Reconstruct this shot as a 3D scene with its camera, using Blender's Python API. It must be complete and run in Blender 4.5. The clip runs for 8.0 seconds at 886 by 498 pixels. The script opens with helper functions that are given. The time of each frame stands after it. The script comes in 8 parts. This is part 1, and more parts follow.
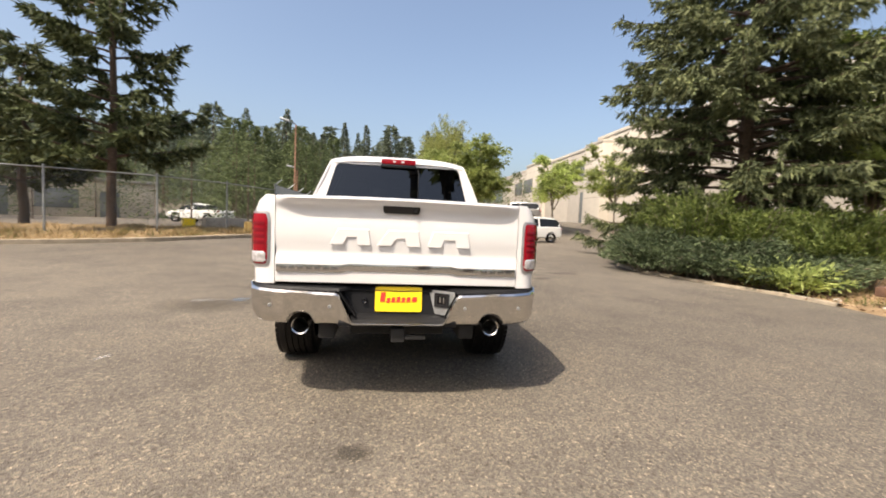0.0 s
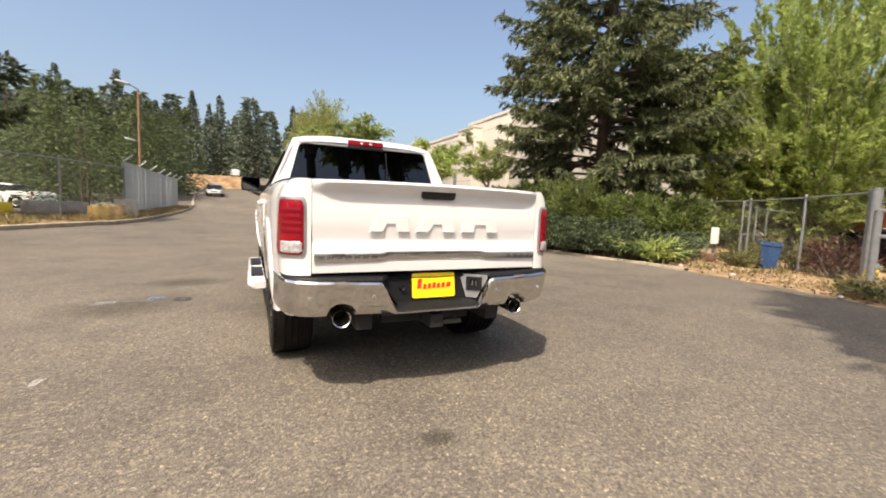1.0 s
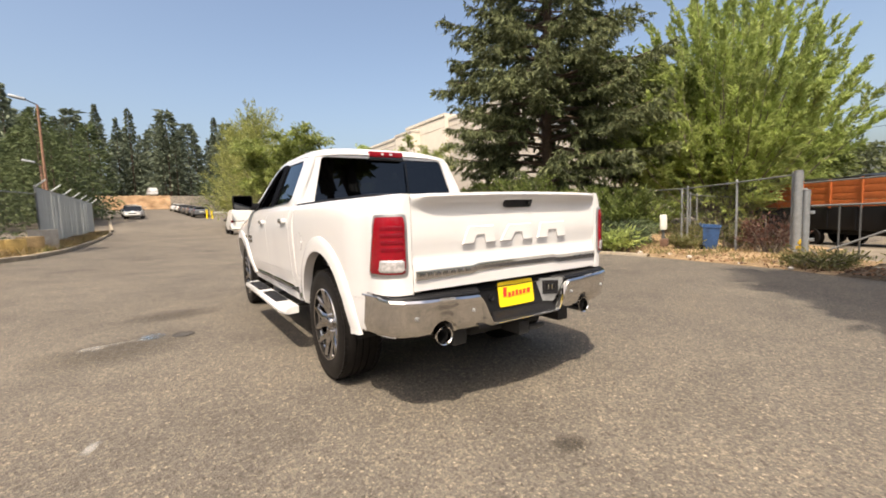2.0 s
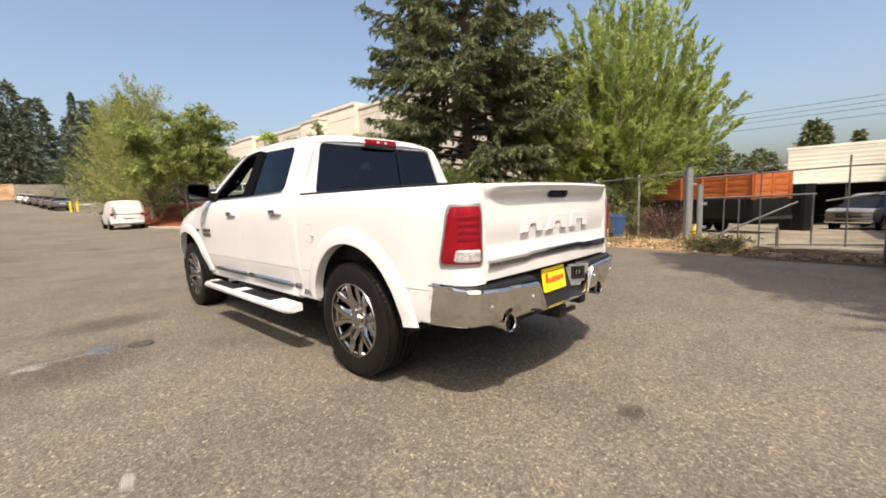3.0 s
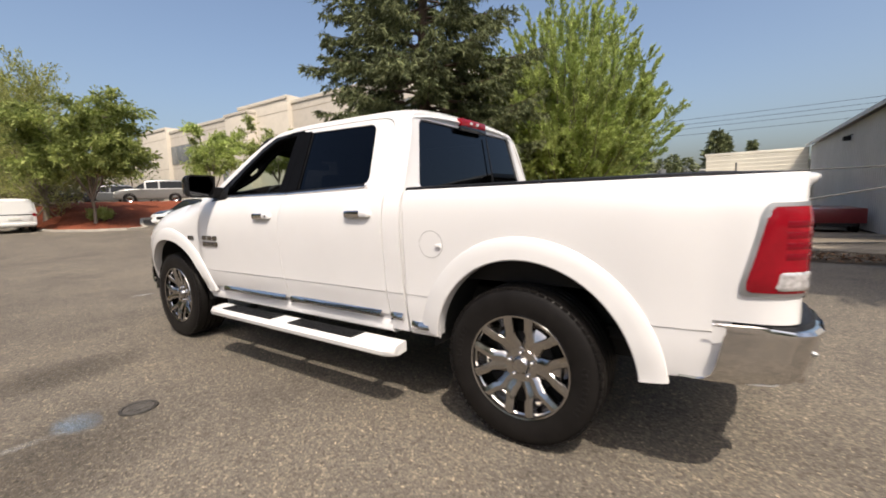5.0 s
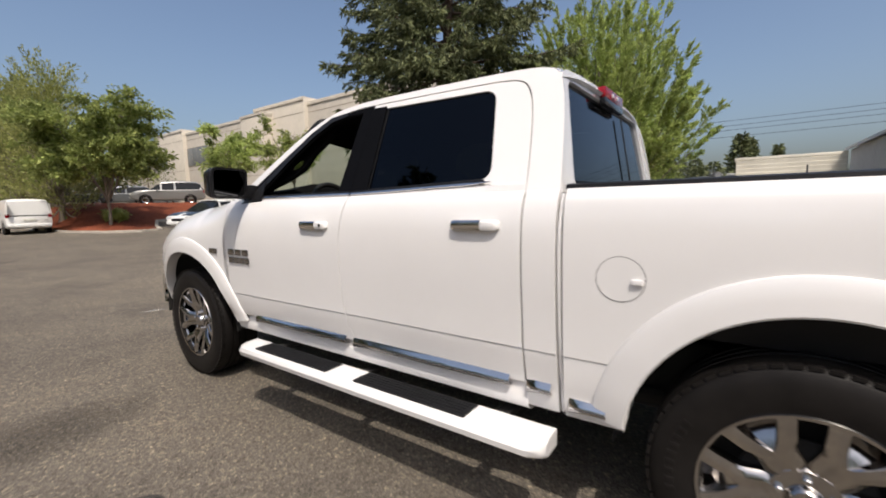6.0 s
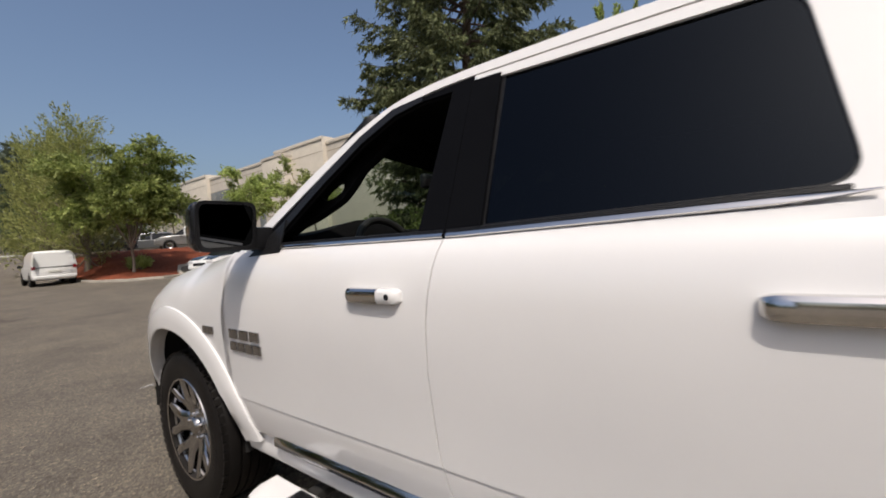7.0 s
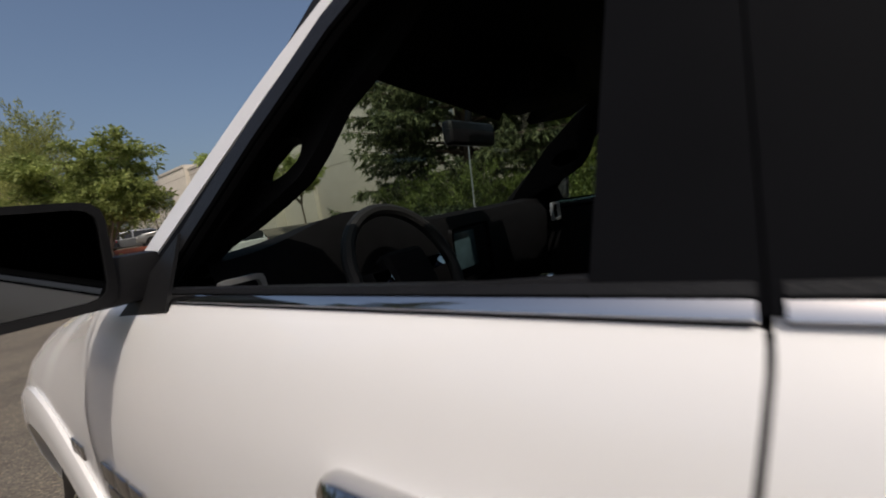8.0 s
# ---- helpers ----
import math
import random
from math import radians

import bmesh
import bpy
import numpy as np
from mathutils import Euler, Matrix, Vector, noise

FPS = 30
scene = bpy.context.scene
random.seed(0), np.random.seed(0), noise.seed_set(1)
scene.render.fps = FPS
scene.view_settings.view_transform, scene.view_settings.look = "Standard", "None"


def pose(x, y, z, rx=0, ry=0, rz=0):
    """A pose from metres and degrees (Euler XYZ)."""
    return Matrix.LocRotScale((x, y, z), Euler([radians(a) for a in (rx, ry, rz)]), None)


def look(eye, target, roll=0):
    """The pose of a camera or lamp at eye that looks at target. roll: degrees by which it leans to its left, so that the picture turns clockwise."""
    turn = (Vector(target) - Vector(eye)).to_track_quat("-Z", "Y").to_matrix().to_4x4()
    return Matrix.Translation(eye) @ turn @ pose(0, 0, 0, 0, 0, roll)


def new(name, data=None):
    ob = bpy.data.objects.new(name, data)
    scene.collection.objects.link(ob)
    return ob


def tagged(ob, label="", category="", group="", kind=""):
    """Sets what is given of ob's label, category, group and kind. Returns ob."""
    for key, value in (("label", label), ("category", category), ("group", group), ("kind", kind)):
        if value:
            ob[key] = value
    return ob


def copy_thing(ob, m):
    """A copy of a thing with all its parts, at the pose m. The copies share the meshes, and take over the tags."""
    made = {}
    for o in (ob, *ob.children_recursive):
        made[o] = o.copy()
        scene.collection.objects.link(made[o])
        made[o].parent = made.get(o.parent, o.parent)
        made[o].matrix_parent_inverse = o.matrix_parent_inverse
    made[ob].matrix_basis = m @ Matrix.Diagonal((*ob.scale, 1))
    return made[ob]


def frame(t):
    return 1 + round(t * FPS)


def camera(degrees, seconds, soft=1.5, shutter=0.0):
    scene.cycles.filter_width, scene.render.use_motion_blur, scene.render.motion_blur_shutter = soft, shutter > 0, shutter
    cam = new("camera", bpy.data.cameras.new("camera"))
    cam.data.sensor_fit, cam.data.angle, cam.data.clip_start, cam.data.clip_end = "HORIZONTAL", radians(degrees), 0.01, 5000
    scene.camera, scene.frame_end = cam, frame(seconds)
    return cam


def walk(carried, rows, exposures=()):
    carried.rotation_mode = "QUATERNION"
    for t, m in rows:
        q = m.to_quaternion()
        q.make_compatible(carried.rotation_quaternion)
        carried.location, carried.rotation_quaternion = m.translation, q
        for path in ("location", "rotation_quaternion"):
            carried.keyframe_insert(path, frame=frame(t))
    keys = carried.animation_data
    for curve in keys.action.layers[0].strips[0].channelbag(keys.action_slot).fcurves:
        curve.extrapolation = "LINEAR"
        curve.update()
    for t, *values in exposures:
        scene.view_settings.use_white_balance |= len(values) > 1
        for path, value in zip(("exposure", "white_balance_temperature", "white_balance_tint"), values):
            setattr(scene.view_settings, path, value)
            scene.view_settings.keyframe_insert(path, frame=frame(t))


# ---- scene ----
cam = camera(93.2, 8.0, 1.8, 0.25)
PATH = [
    (0, (-0.074, -3.746, 1.156), (0.183, -1.767, 1.03), 2.4),
    (0.5, (-0.598, -3.616, 1.151), (-0.035, -1.699, 1.046), 1.9),
    (1, (-1.086, -3.512, 1.138), (-0.245, -1.706, 0.951), 2.0),
    (1.5, (-1.519, -3.276, 1.154), (-0.514, -1.554, 1.005), -0.1),
    (1.7, (-1.663, -3.203, 1.159), (-0.626, -1.5, 1.003), -1.1),
    (2.8, (-2.4, -2.558, 1.216), (-1.047, -1.099, 1.008), -2.1),
    (3, (-2.556, -2.477, 1.192), (-1.126, -1.097, 0.97), -2.0),
    (3.5, (-2.789, -2.185, 1.197), (-1.314, -0.852, 0.979), -2.0),
    (4, (-2.869, -1.794, 1.196), (-1.324, -0.55, 0.944), -0.0),
    (4.5, (-2.908, -1.344, 1.217), (-1.277, -0.216, 0.959), -0.0),
    (4.7, (-2.871, -1.14, 1.221), (-1.239, -0.012, 0.97), -1.4),
    (5.8, (-2.46, -0.032, 1.224), (-0.809, 1.077, 1.017), -1.7),
    (6, (-2.364, 0.174, 1.241), (-0.751, 1.337, 1.028), -1.3),
    (6.5, (-2.109, 0.658, 1.265), (-0.446, 1.76, 1.123), -4.1),
    (7, (-1.774, 1.121, 1.301), (-0.202, 2.357, 1.238), -4.1),
    (7.5, (-1.474, 1.523, 1.323), (0.196, 2.614, 1.18), -7.6),
    (8, (-1.169, 1.8, 1.384), (0.406, 3.015, 1.175), -9.2),
]
walk(cam, [(t, look(eye, target, roll)) for t, eye, target, roll in PATH],
     [(t, e, k, 10) for t, e, k in ((0, 0.70, 6750), (1.5, 0.67, 6850), (3.0, 0.63, 6800), (4.0, 0.54, 6650), (4.7, 0.41, 6550), (5.8, 0.08, 6350), (6.5, -0.10, 6250), (7.0, -0.22, 6250), (8.0, -0.56, 6300))])

# ---- sky and sun ----
world = bpy.data.worlds.new("sky")
scene.world = world
world.use_nodes = True
wt = world.node_tree
sky = wt.nodes.new("ShaderNodeTexSky")
sky.sky_type = 'NISHITA'
sky.sun_disc = False
sky.sun_elevation = radians(57.0)
sky.sun_rotation = radians(223.2)
sky.air_density, sky.dust_density, sky.ozone_density = 1.0, 5.0, 1.0
wt.links.new(sky.outputs[0], wt.nodes["Background"].inputs[0])
wt.nodes["Background"].inputs[1].default_value = 0.150
sun = new("sun", bpy.data.lights.new("sun", 'SUN'))
sun.data.energy, sun.data.angle, sun.data.color = 4.0, radians(0.6), (1.0, 0.90, 0.78)
sun.matrix_world = look((-4.45, -4.75, 10), (0, 0, 0))

# ---- materials ----


def nodes_of(m):
    return m.node_tree.nodes, m.node_tree.links


def mat(name, base, rough=0.5, metal=0.0, vary=0.0, scale=8.0, bump=0.0, bump_scale=60.0, coat=0.0, spec=0.5, per_object=0.0):
    """A surface with a two-scale colour variation and a fine relief."""
    m = bpy.data.materials.new(name)
    m.use_nodes = True
    n, l = nodes_of(m)
    b = n["Principled BSDF"]
    b.inputs["Base Color"].default_value = (*base, 1)
    b.inputs["Roughness"].default_value = rough
    b.inputs["Metallic"].default_value = metal
    b.inputs["Coat Weight"].default_value = coat
    b.inputs["Coat Roughness"].default_value = 0.03
    b.inputs["Specular IOR Level"].default_value = spec
    geo = n.new("ShaderNodeTexCoord")
    if vary > 0:
        big = n.new("ShaderNodeTexNoise")
        big.inputs["Scale"].default_value = scale
        big.inputs["Detail"].default_value = 8
        big.inputs["Roughness"].default_value = 0.65
        l.new(geo.outputs["Object"], big.inputs["Vector"])
        ramp = n.new("ShaderNodeMapRange")
        ramp.inputs[1].default_value, ramp.inputs[2].default_value = 0.3, 0.7
        ramp.inputs[3].default_value, ramp.inputs[4].default_value = 1 - vary, 1 + vary
        l.new(big.outputs[0], ramp.inputs[0])
        out = ramp.outputs[0]
        if per_object > 0:
            info = n.new("ShaderNodeObjectInfo")
            r2 = n.new("ShaderNodeMapRange")
            r2.inputs[3].default_value, r2.inputs[4].default_value = 1 - per_object, 1 + per_object
            l.new(info.outputs["Random"], r2.inputs[0])
            mul = n.new("ShaderNodeMath")
            mul.operation = 'MULTIPLY'
            l.new(out, mul.inputs[0])
            l.new(r2.outputs[0], mul.inputs[1])
            out = mul.outputs[0]
        mix = n.new("ShaderNodeVectorMath")
        mix.operation = 'SCALE'
        mix.inputs[0].default_value = base
        l.new(out, mix.inputs["Scale"])
        l.new(mix.outputs[0], b.inputs["Base Color"])
    if bump > 0:
        fine = n.new("ShaderNodeTexNoise")
        fine.inputs["Scale"].default_value = bump_scale
        fine.inputs["Detail"].default_value = 6
        l.new(geo.outputs["Object"], fine.inputs["Vector"])
        bn = n.new("ShaderNodeBump")
        bn.inputs["Strength"].default_value = bump
        bn.inputs["Distance"].default_value = 0.01
        l.new(fine.outputs[0], bn.inputs["Height"])
        l.new(bn.outputs[0], b.inputs["Normal"])
    return m


def leaf_mat(name, dark, light, rough=0.55, through_light=0.35):
    m = bpy.data.materials.new(name)
    m.use_nodes = True
    n, l = nodes_of(m)
    b = n["Principled BSDF"]
    geo = n.new("ShaderNodeNewGeometry")
    ramp = n.new("ShaderNodeValToRGB")
    ramp.color_ramp.elements[0].color = (*dark, 1)
    ramp.color_ramp.elements[1].color = (*light, 1)
    l.new(geo.outputs["Random Per Island"], ramp.inputs[0])
    big = n.new("ShaderNodeTexNoise")
    big.inputs["Scale"].default_value = 0.7
    tc = n.new("ShaderNodeTexCoord")
    l.new(tc.outputs["Object"], big.inputs["Vector"])
    mr = n.new("ShaderNodeMapRange")
    mr.inputs[1].default_value, mr.inputs[2].default_value = 0.3, 0.7
    mr.inputs[3].default_value, mr.inputs[4].default_value = 0.7, 1.3
    l.new(big.outputs[0], mr.inputs[0])
    sc = n.new("ShaderNodeVectorMath")
    sc.operation = 'SCALE'
    l.new(ramp.outputs[0], sc.inputs[0])
    l.new(mr.outputs[0], sc.inputs["Scale"])
    l.new(sc.outputs[0], b.inputs["Base Color"])
    b.inputs["Roughness"].default_value = rough
    b.inputs["Specular IOR Level"].default_value = 0.25
    tr = n.new("ShaderNodeBsdfTranslucent")
    l.new(sc.outputs[0], tr.inputs[0])
    mx = n.new("ShaderNodeMixShader")
    mx.inputs[0].default_value = through_light
    l.new(b.outputs[0], mx.inputs[1])
    l.new(tr.outputs[0], mx.inputs[2])
    l.new(mx.outputs[0], n["Material Output"].inputs[0])
    return m


def glass_mat(name, tint, rough=0.0, sheen=0.05, power=5.0, gloss=(1, 1, 1)):
    """Thin glass: a clear tint with a mirror sheen by Fresnel."""
    m = bpy.data.materials.new(name)
    m.use_nodes = True
    n, l = nodes_of(m)
    n.remove(n["Principled BSDF"])
    t = n.new("ShaderNodeBsdfTransparent")
    t.inputs[0].default_value = (*tint, 1)
    g = n.new("ShaderNodeBsdfGlossy")
    g.inputs["Roughness"].default_value = rough
    g.inputs["Color"].default_value = (*gloss, 1)
    lw = n.new("ShaderNodeLayerWeight")
    lw.inputs[0].default_value = 0.5
    pw = n.new("ShaderNodeMath")
    pw.operation = 'POWER'
    pw.inputs[1].default_value = power
    l.new(lw.outputs["Facing"], pw.inputs[0])
    fr = n.new("ShaderNodeMapRange")
    fr.inputs[3].default_value, fr.inputs[4].default_value = sheen, 1.0
    l.new(pw.outputs[0], fr.inputs[0])
    mx = n.new("ShaderNodeMixShader")
    l.new(fr.outputs[0], mx.inputs[0])
    l.new(t.outputs[0], mx.inputs[1])
    l.new(g.outputs[0], mx.inputs[2])
    l.new(mx.outputs[0], n["Material Output"].inputs[0])
    return m


PAINT = mat("white_paint", (0.705, 0.690, 0.680), 0.20, vary=0.015, scale=3, coat=0.6)
CHROME = mat("chrome", (0.68, 0.665, 0.65), 0.07, 1.0, vary=0.03, scale=6)
SATIN = mat("satin_chrome", (0.80, 0.80, 0.82), 0.36, 1.0, vary=0.05, scale=20)
POLISHED = mat("polished_alloy", (0.42, 0.408, 0.40), 0.13, 1.0, vary=0.06, scale=14)
RUBBER = mat("tyre_rubber", (0.011, 0.0098, 0.0092), 0.48, vary=0.25, scale=12, bump=0.06, bump_scale=260, spec=0.12)
BLACK = mat("black_plastic", (0.009, 0.009, 0.010), 0.45, vary=0.15, scale=20, bump=0.15, bump_scale=400, spec=0.22)
GLOSSBLACK = mat("gloss_black", (0.012, 0.012, 0.014), 0.12, vary=0.1, scale=10)
DARKPILLAR = mat("pillar_black", (0.0042, 0.0044, 0.0054), 0.6, vary=0.1, scale=10, spec=0.02)
UNDER = mat("underbody", (0.015, 0.014, 0.013), 0.85, vary=0.3, scale=8)
REDLENS = mat("red_lens", (0.23, 0.003, 0.010), 0.10, vary=0.2, scale=9, coat=0.3, spec=0.3)
CLEARLENS = mat("clear_lens", (0.72, 0.70, 0.70), 0.08, 0.3, vary=0.15, scale=40, coat=1.0)
YELLOW = mat("yellow_plate", (0.86, 0.62, 0.01), 0.45, vary=0.03)
REDINK = mat("red_ink", (0.55, 0.03, 0.02), 0.5, vary=0.05)
BADGE = mat("dark_chrome", (0.36, 0.35, 0.35), 0.2, 1.0, vary=0.1, scale=60)
SEATHIDE = mat("dark_leather", (0.018, 0.018, 0.018), 0.5, vary=0.15, scale=20, bump=0.2, bump_scale=300, spec=0.2)
DASH = mat("dash_plastic", (0.006, 0.006, 0.0065), 0.7, vary=0.2, scale=20, bump=0.2, bump_scale=500, spec=0.06)
RIBRED = mat("ribbed_red_lens", (0.15, 0.002, 0.008), 0.15, coat=0.2, vary=0.1, spec=0.3)
TINT = glass_mat("privacy_glass", (0.018, 0.018, 0.024), 0.0, 0.024, 5.6, (0.72, 0.82, 0.95))
REARTINT = glass_mat("rear_privacy_glass", (0.018, 0.018, 0.024), 0.0, 0.050, 5.4, (0.78, 0.85, 0.95))
CLEAR = glass_mat("clear_glass", (0.60, 0.70, 0.64))
GAPGREY = mat("joint_grey", (0.12, 0.115, 0.112), 0.8, vary=0.1)
SILVERMIRROR = mat("mirror_glass", (0.07, 0.072, 0.072), 0.01, 1.0)
SCREEN = mat("screen_glass", (0.05, 0.085, 0.095), 0.2, vary=0.3, scale=12)
STEEL = mat("galvanised_steel", (0.42, 0.43, 0.43), 0.45, 0.8, vary=0.2, scale=9)

# ---- mesh helpers ----


def lerp(t, xs, ys):
    return float(np.interp(t, xs, ys))


def finish(bm, smooth=True, angle=35):
    bmesh.ops.recalc_face_normals(bm, faces=bm.faces)
    for f in bm.faces:
        f.smooth = smooth
    if smooth:
        lim = radians(angle)
        for e in bm.edges:
            e.smooth = len(e.link_faces) == 2 and e.calc_face_angle(0) < lim


def part(name, bm, material, parent=None, label="", smooth=True, angle=35):
    """Links a bmesh as one mesh object, under a thing or a part if one is given."""
    finish(bm, smooth, angle)
    me = bpy.data.meshes.new(name)
    bm.to_mesh(me)
    bm.free()
    me.materials.append(material)
    ob = new(name, me)
    if parent:
        ob.parent = parent
    if label:
        tagged(ob, label)
    return ob


def thing(name, label, category, m=None, group="", kind=""):
    ob = new(name)
    ob.empty_display_size = 0.2
    if m is not None:
        ob.matrix_world = m
    return tagged(ob, label, category, group, kind)


def raw(name, verts, faces, material, parent=None, smooth=False):
    """A large mesh straight from numpy arrays of points and of quads or triangles."""
    me = bpy.data.meshes.new(name)
    verts, faces = np.asarray(verts, dtype=np.float32), np.asarray(faces, dtype=np.int32)
    k = faces.shape[1]
    me.vertices.add(len(verts))
    me.vertices.foreach_set("co", verts.ravel())
    me.loops.add(faces.size)
    me.loops.foreach_set("vertex_index", faces.ravel())
    me.polygons.add(len(faces))
    me.polygons.foreach_set("loop_start", np.arange(0, faces.size, k, dtype=np.int32))
    me.polygons.foreach_set("loop_total", np.full(len(faces), k, dtype=np.int32))
    me.update(calc_edges=True)
    me.polygons.foreach_set("use_smooth", np.full(len(faces), smooth))
    me.validate()
    me.materials.append(material)
    ob = new(name, me)
    if parent:
        ob.parent = parent
    return ob


def sheet(bm, rows, closed=False):
    """Quads between rows of points of one length."""
    vs = [[bm.verts.new(p) for p in r] for r in rows]
    for a, b in zip(vs, vs[1:]):
        for i in range(len(a) - (0 if closed else 1)):
            j = (i + 1) % len(a)
            bm.faces.new((a[i], a[j], b[j], b[i]))
    return vs


def thicken(bm, d):
    bmesh.ops.remove_doubles(bm, verts=bm.verts, dist=0.0008)
    bmesh.ops.recalc_face_normals(bm, faces=bm.faces)
    bmesh.ops.solidify(bm, geom=bm.faces[:], thickness=d)


def box(bm, c, s, bevel=0.0, m=None, seg=2):
    mm = Matrix.LocRotScale(c, None, s)
    if m is not None:
        mm = m @ mm
    r = bmesh.ops.create_cube(bm, size=1, matrix=mm)
    if bevel > 0:
        es = list({e for v in r["verts"] for e in v.link_edges})
        bmesh.ops.bevel(bm, geom=es, offset=bevel, segments=seg, affect='EDGES', profile=0.6)


def tube(bm, pts, r, n=10, cap=True, r_end=None):
    """A round bar along a line of points."""
    pts = [Vector(p) for p in pts]
    rows = []
    side = None
    for i, p in enumerate(pts):
        d = (pts[min(i + 1, len(pts) - 1)] - pts[max(i - 1, 0)]).normalized()
        if side is None:
            side = d.cross(Vector((0.31, 0.17, 0.93))).normalized()
        side = (side - d * side.dot(d)).normalized()
        up = d.cross(side)
        k = i / max(1, len(pts) - 1)
        rr = r if r_end is None else r + (r_end - r) * k
        rows.append([p + rr * (math.cos(a) * side + math.sin(a) * up) for a in np.linspace(0, 2 * math.pi, n, endpoint=False)])
    vs = sheet(bm, rows, closed=True)
    if cap:
        bm.faces.new(vs[0])
        bm.faces.new(list(reversed(vs[-1])))


def lathe(bm, profile, n=48, axis='x', centre=(0, 0, 0)):
    """Turns (along, radius) pairs round an axis."""
    c = Vector(centre)
    rows = []
    for a in np.linspace(0, 2 * math.pi, n, endpoint=False):
        ca, sa = math.cos(a), math.sin(a)
        if axis == 'x':
            rows.append([c + Vector((t, r * ca, r * sa)) for t, r in profile])
        elif axis == 'y':
            rows.append([c + Vector((r * ca, t, r * sa)) for t, r in profile])
        else:
            rows.append([c + Vector((r * ca, r * sa, t)) for t, r in profile])
    rows.append(rows[0])
    sheet(bm, rows)
    bmesh.ops.remove_doubles(bm, verts=bm.verts, dist=0.0002)


def rounded(pts, r, n=5):
    """A closed outline with its corners rounded."""
    out = []
    k = len(pts)
    for i in range(k):
        a, p, b = Vector(pts[i - 1]), Vector(pts[i]), Vector(pts[(i + 1) % k])
        ra = min(r, 0.45 * (a - p).length, 0.45 * (b - p).length)
        p0, p1 = p + (a - p).normalized() * ra, p + (b - p).normalized() * ra
        for t in np.linspace(0, 1, n):
            out.append(tuple((1 - t) ** 2 * p0 + 2 * t * (1 - t) * p + t * t * p1))
    return out


def plate(bm, outer, holes, place, d):
    """A flat panel with openings: outlines in the plane, set in space by place(u, v), d thick."""
    edges = []
    for loop in (outer, *holes):
        vs = [bm.verts.new(place(*p)) for p in loop]
        edges += [bm.edges.new((vs[i - 1], vs[i])) for i in range(len(vs))]
    bmesh.ops.triangle_fill(bm, edges=edges, use_beauty=True)
    if d:
        bmesh.ops.recalc_face_normals(bm, faces=bm.faces)
        bmesh.ops.solidify(bm, geom=bm.faces[:], thickness=d)

# ---- ground ----


def smooth(a, b, t):
    k = np.clip((t - a) / (b - a), 0, 1)
    return k * k * (3 - 2 * k)


def land(x, y):
    """Height of the ground: a flat yard that climbs gently along the road."""
    f = np.interp(y, [-60, 8, 20, 38, 50, 108, 112.5, 220, 900], [0, 0, 0.08, 0.22, 1.2, 4.2, 7.4, 9.0, 10.0])
    f = f + 0.25 * smooth(-1.5, -6, x) * smooth(4, 13, y) * (1 - smooth(40, 60, y))
    isl = 0.14 + 1.62 * smooth(27, 38.5, y) * smooth(3.6, 6.5, x)
    isl = np.where((x > 3.6) & (y > 26), isl, -99.0)
    f = f - 0.042 * np.maximum(0, x - 6.5) * smooth(60, 40, x) * smooth(11, 4, y)
    return np.maximum(f, isl) - 0.025


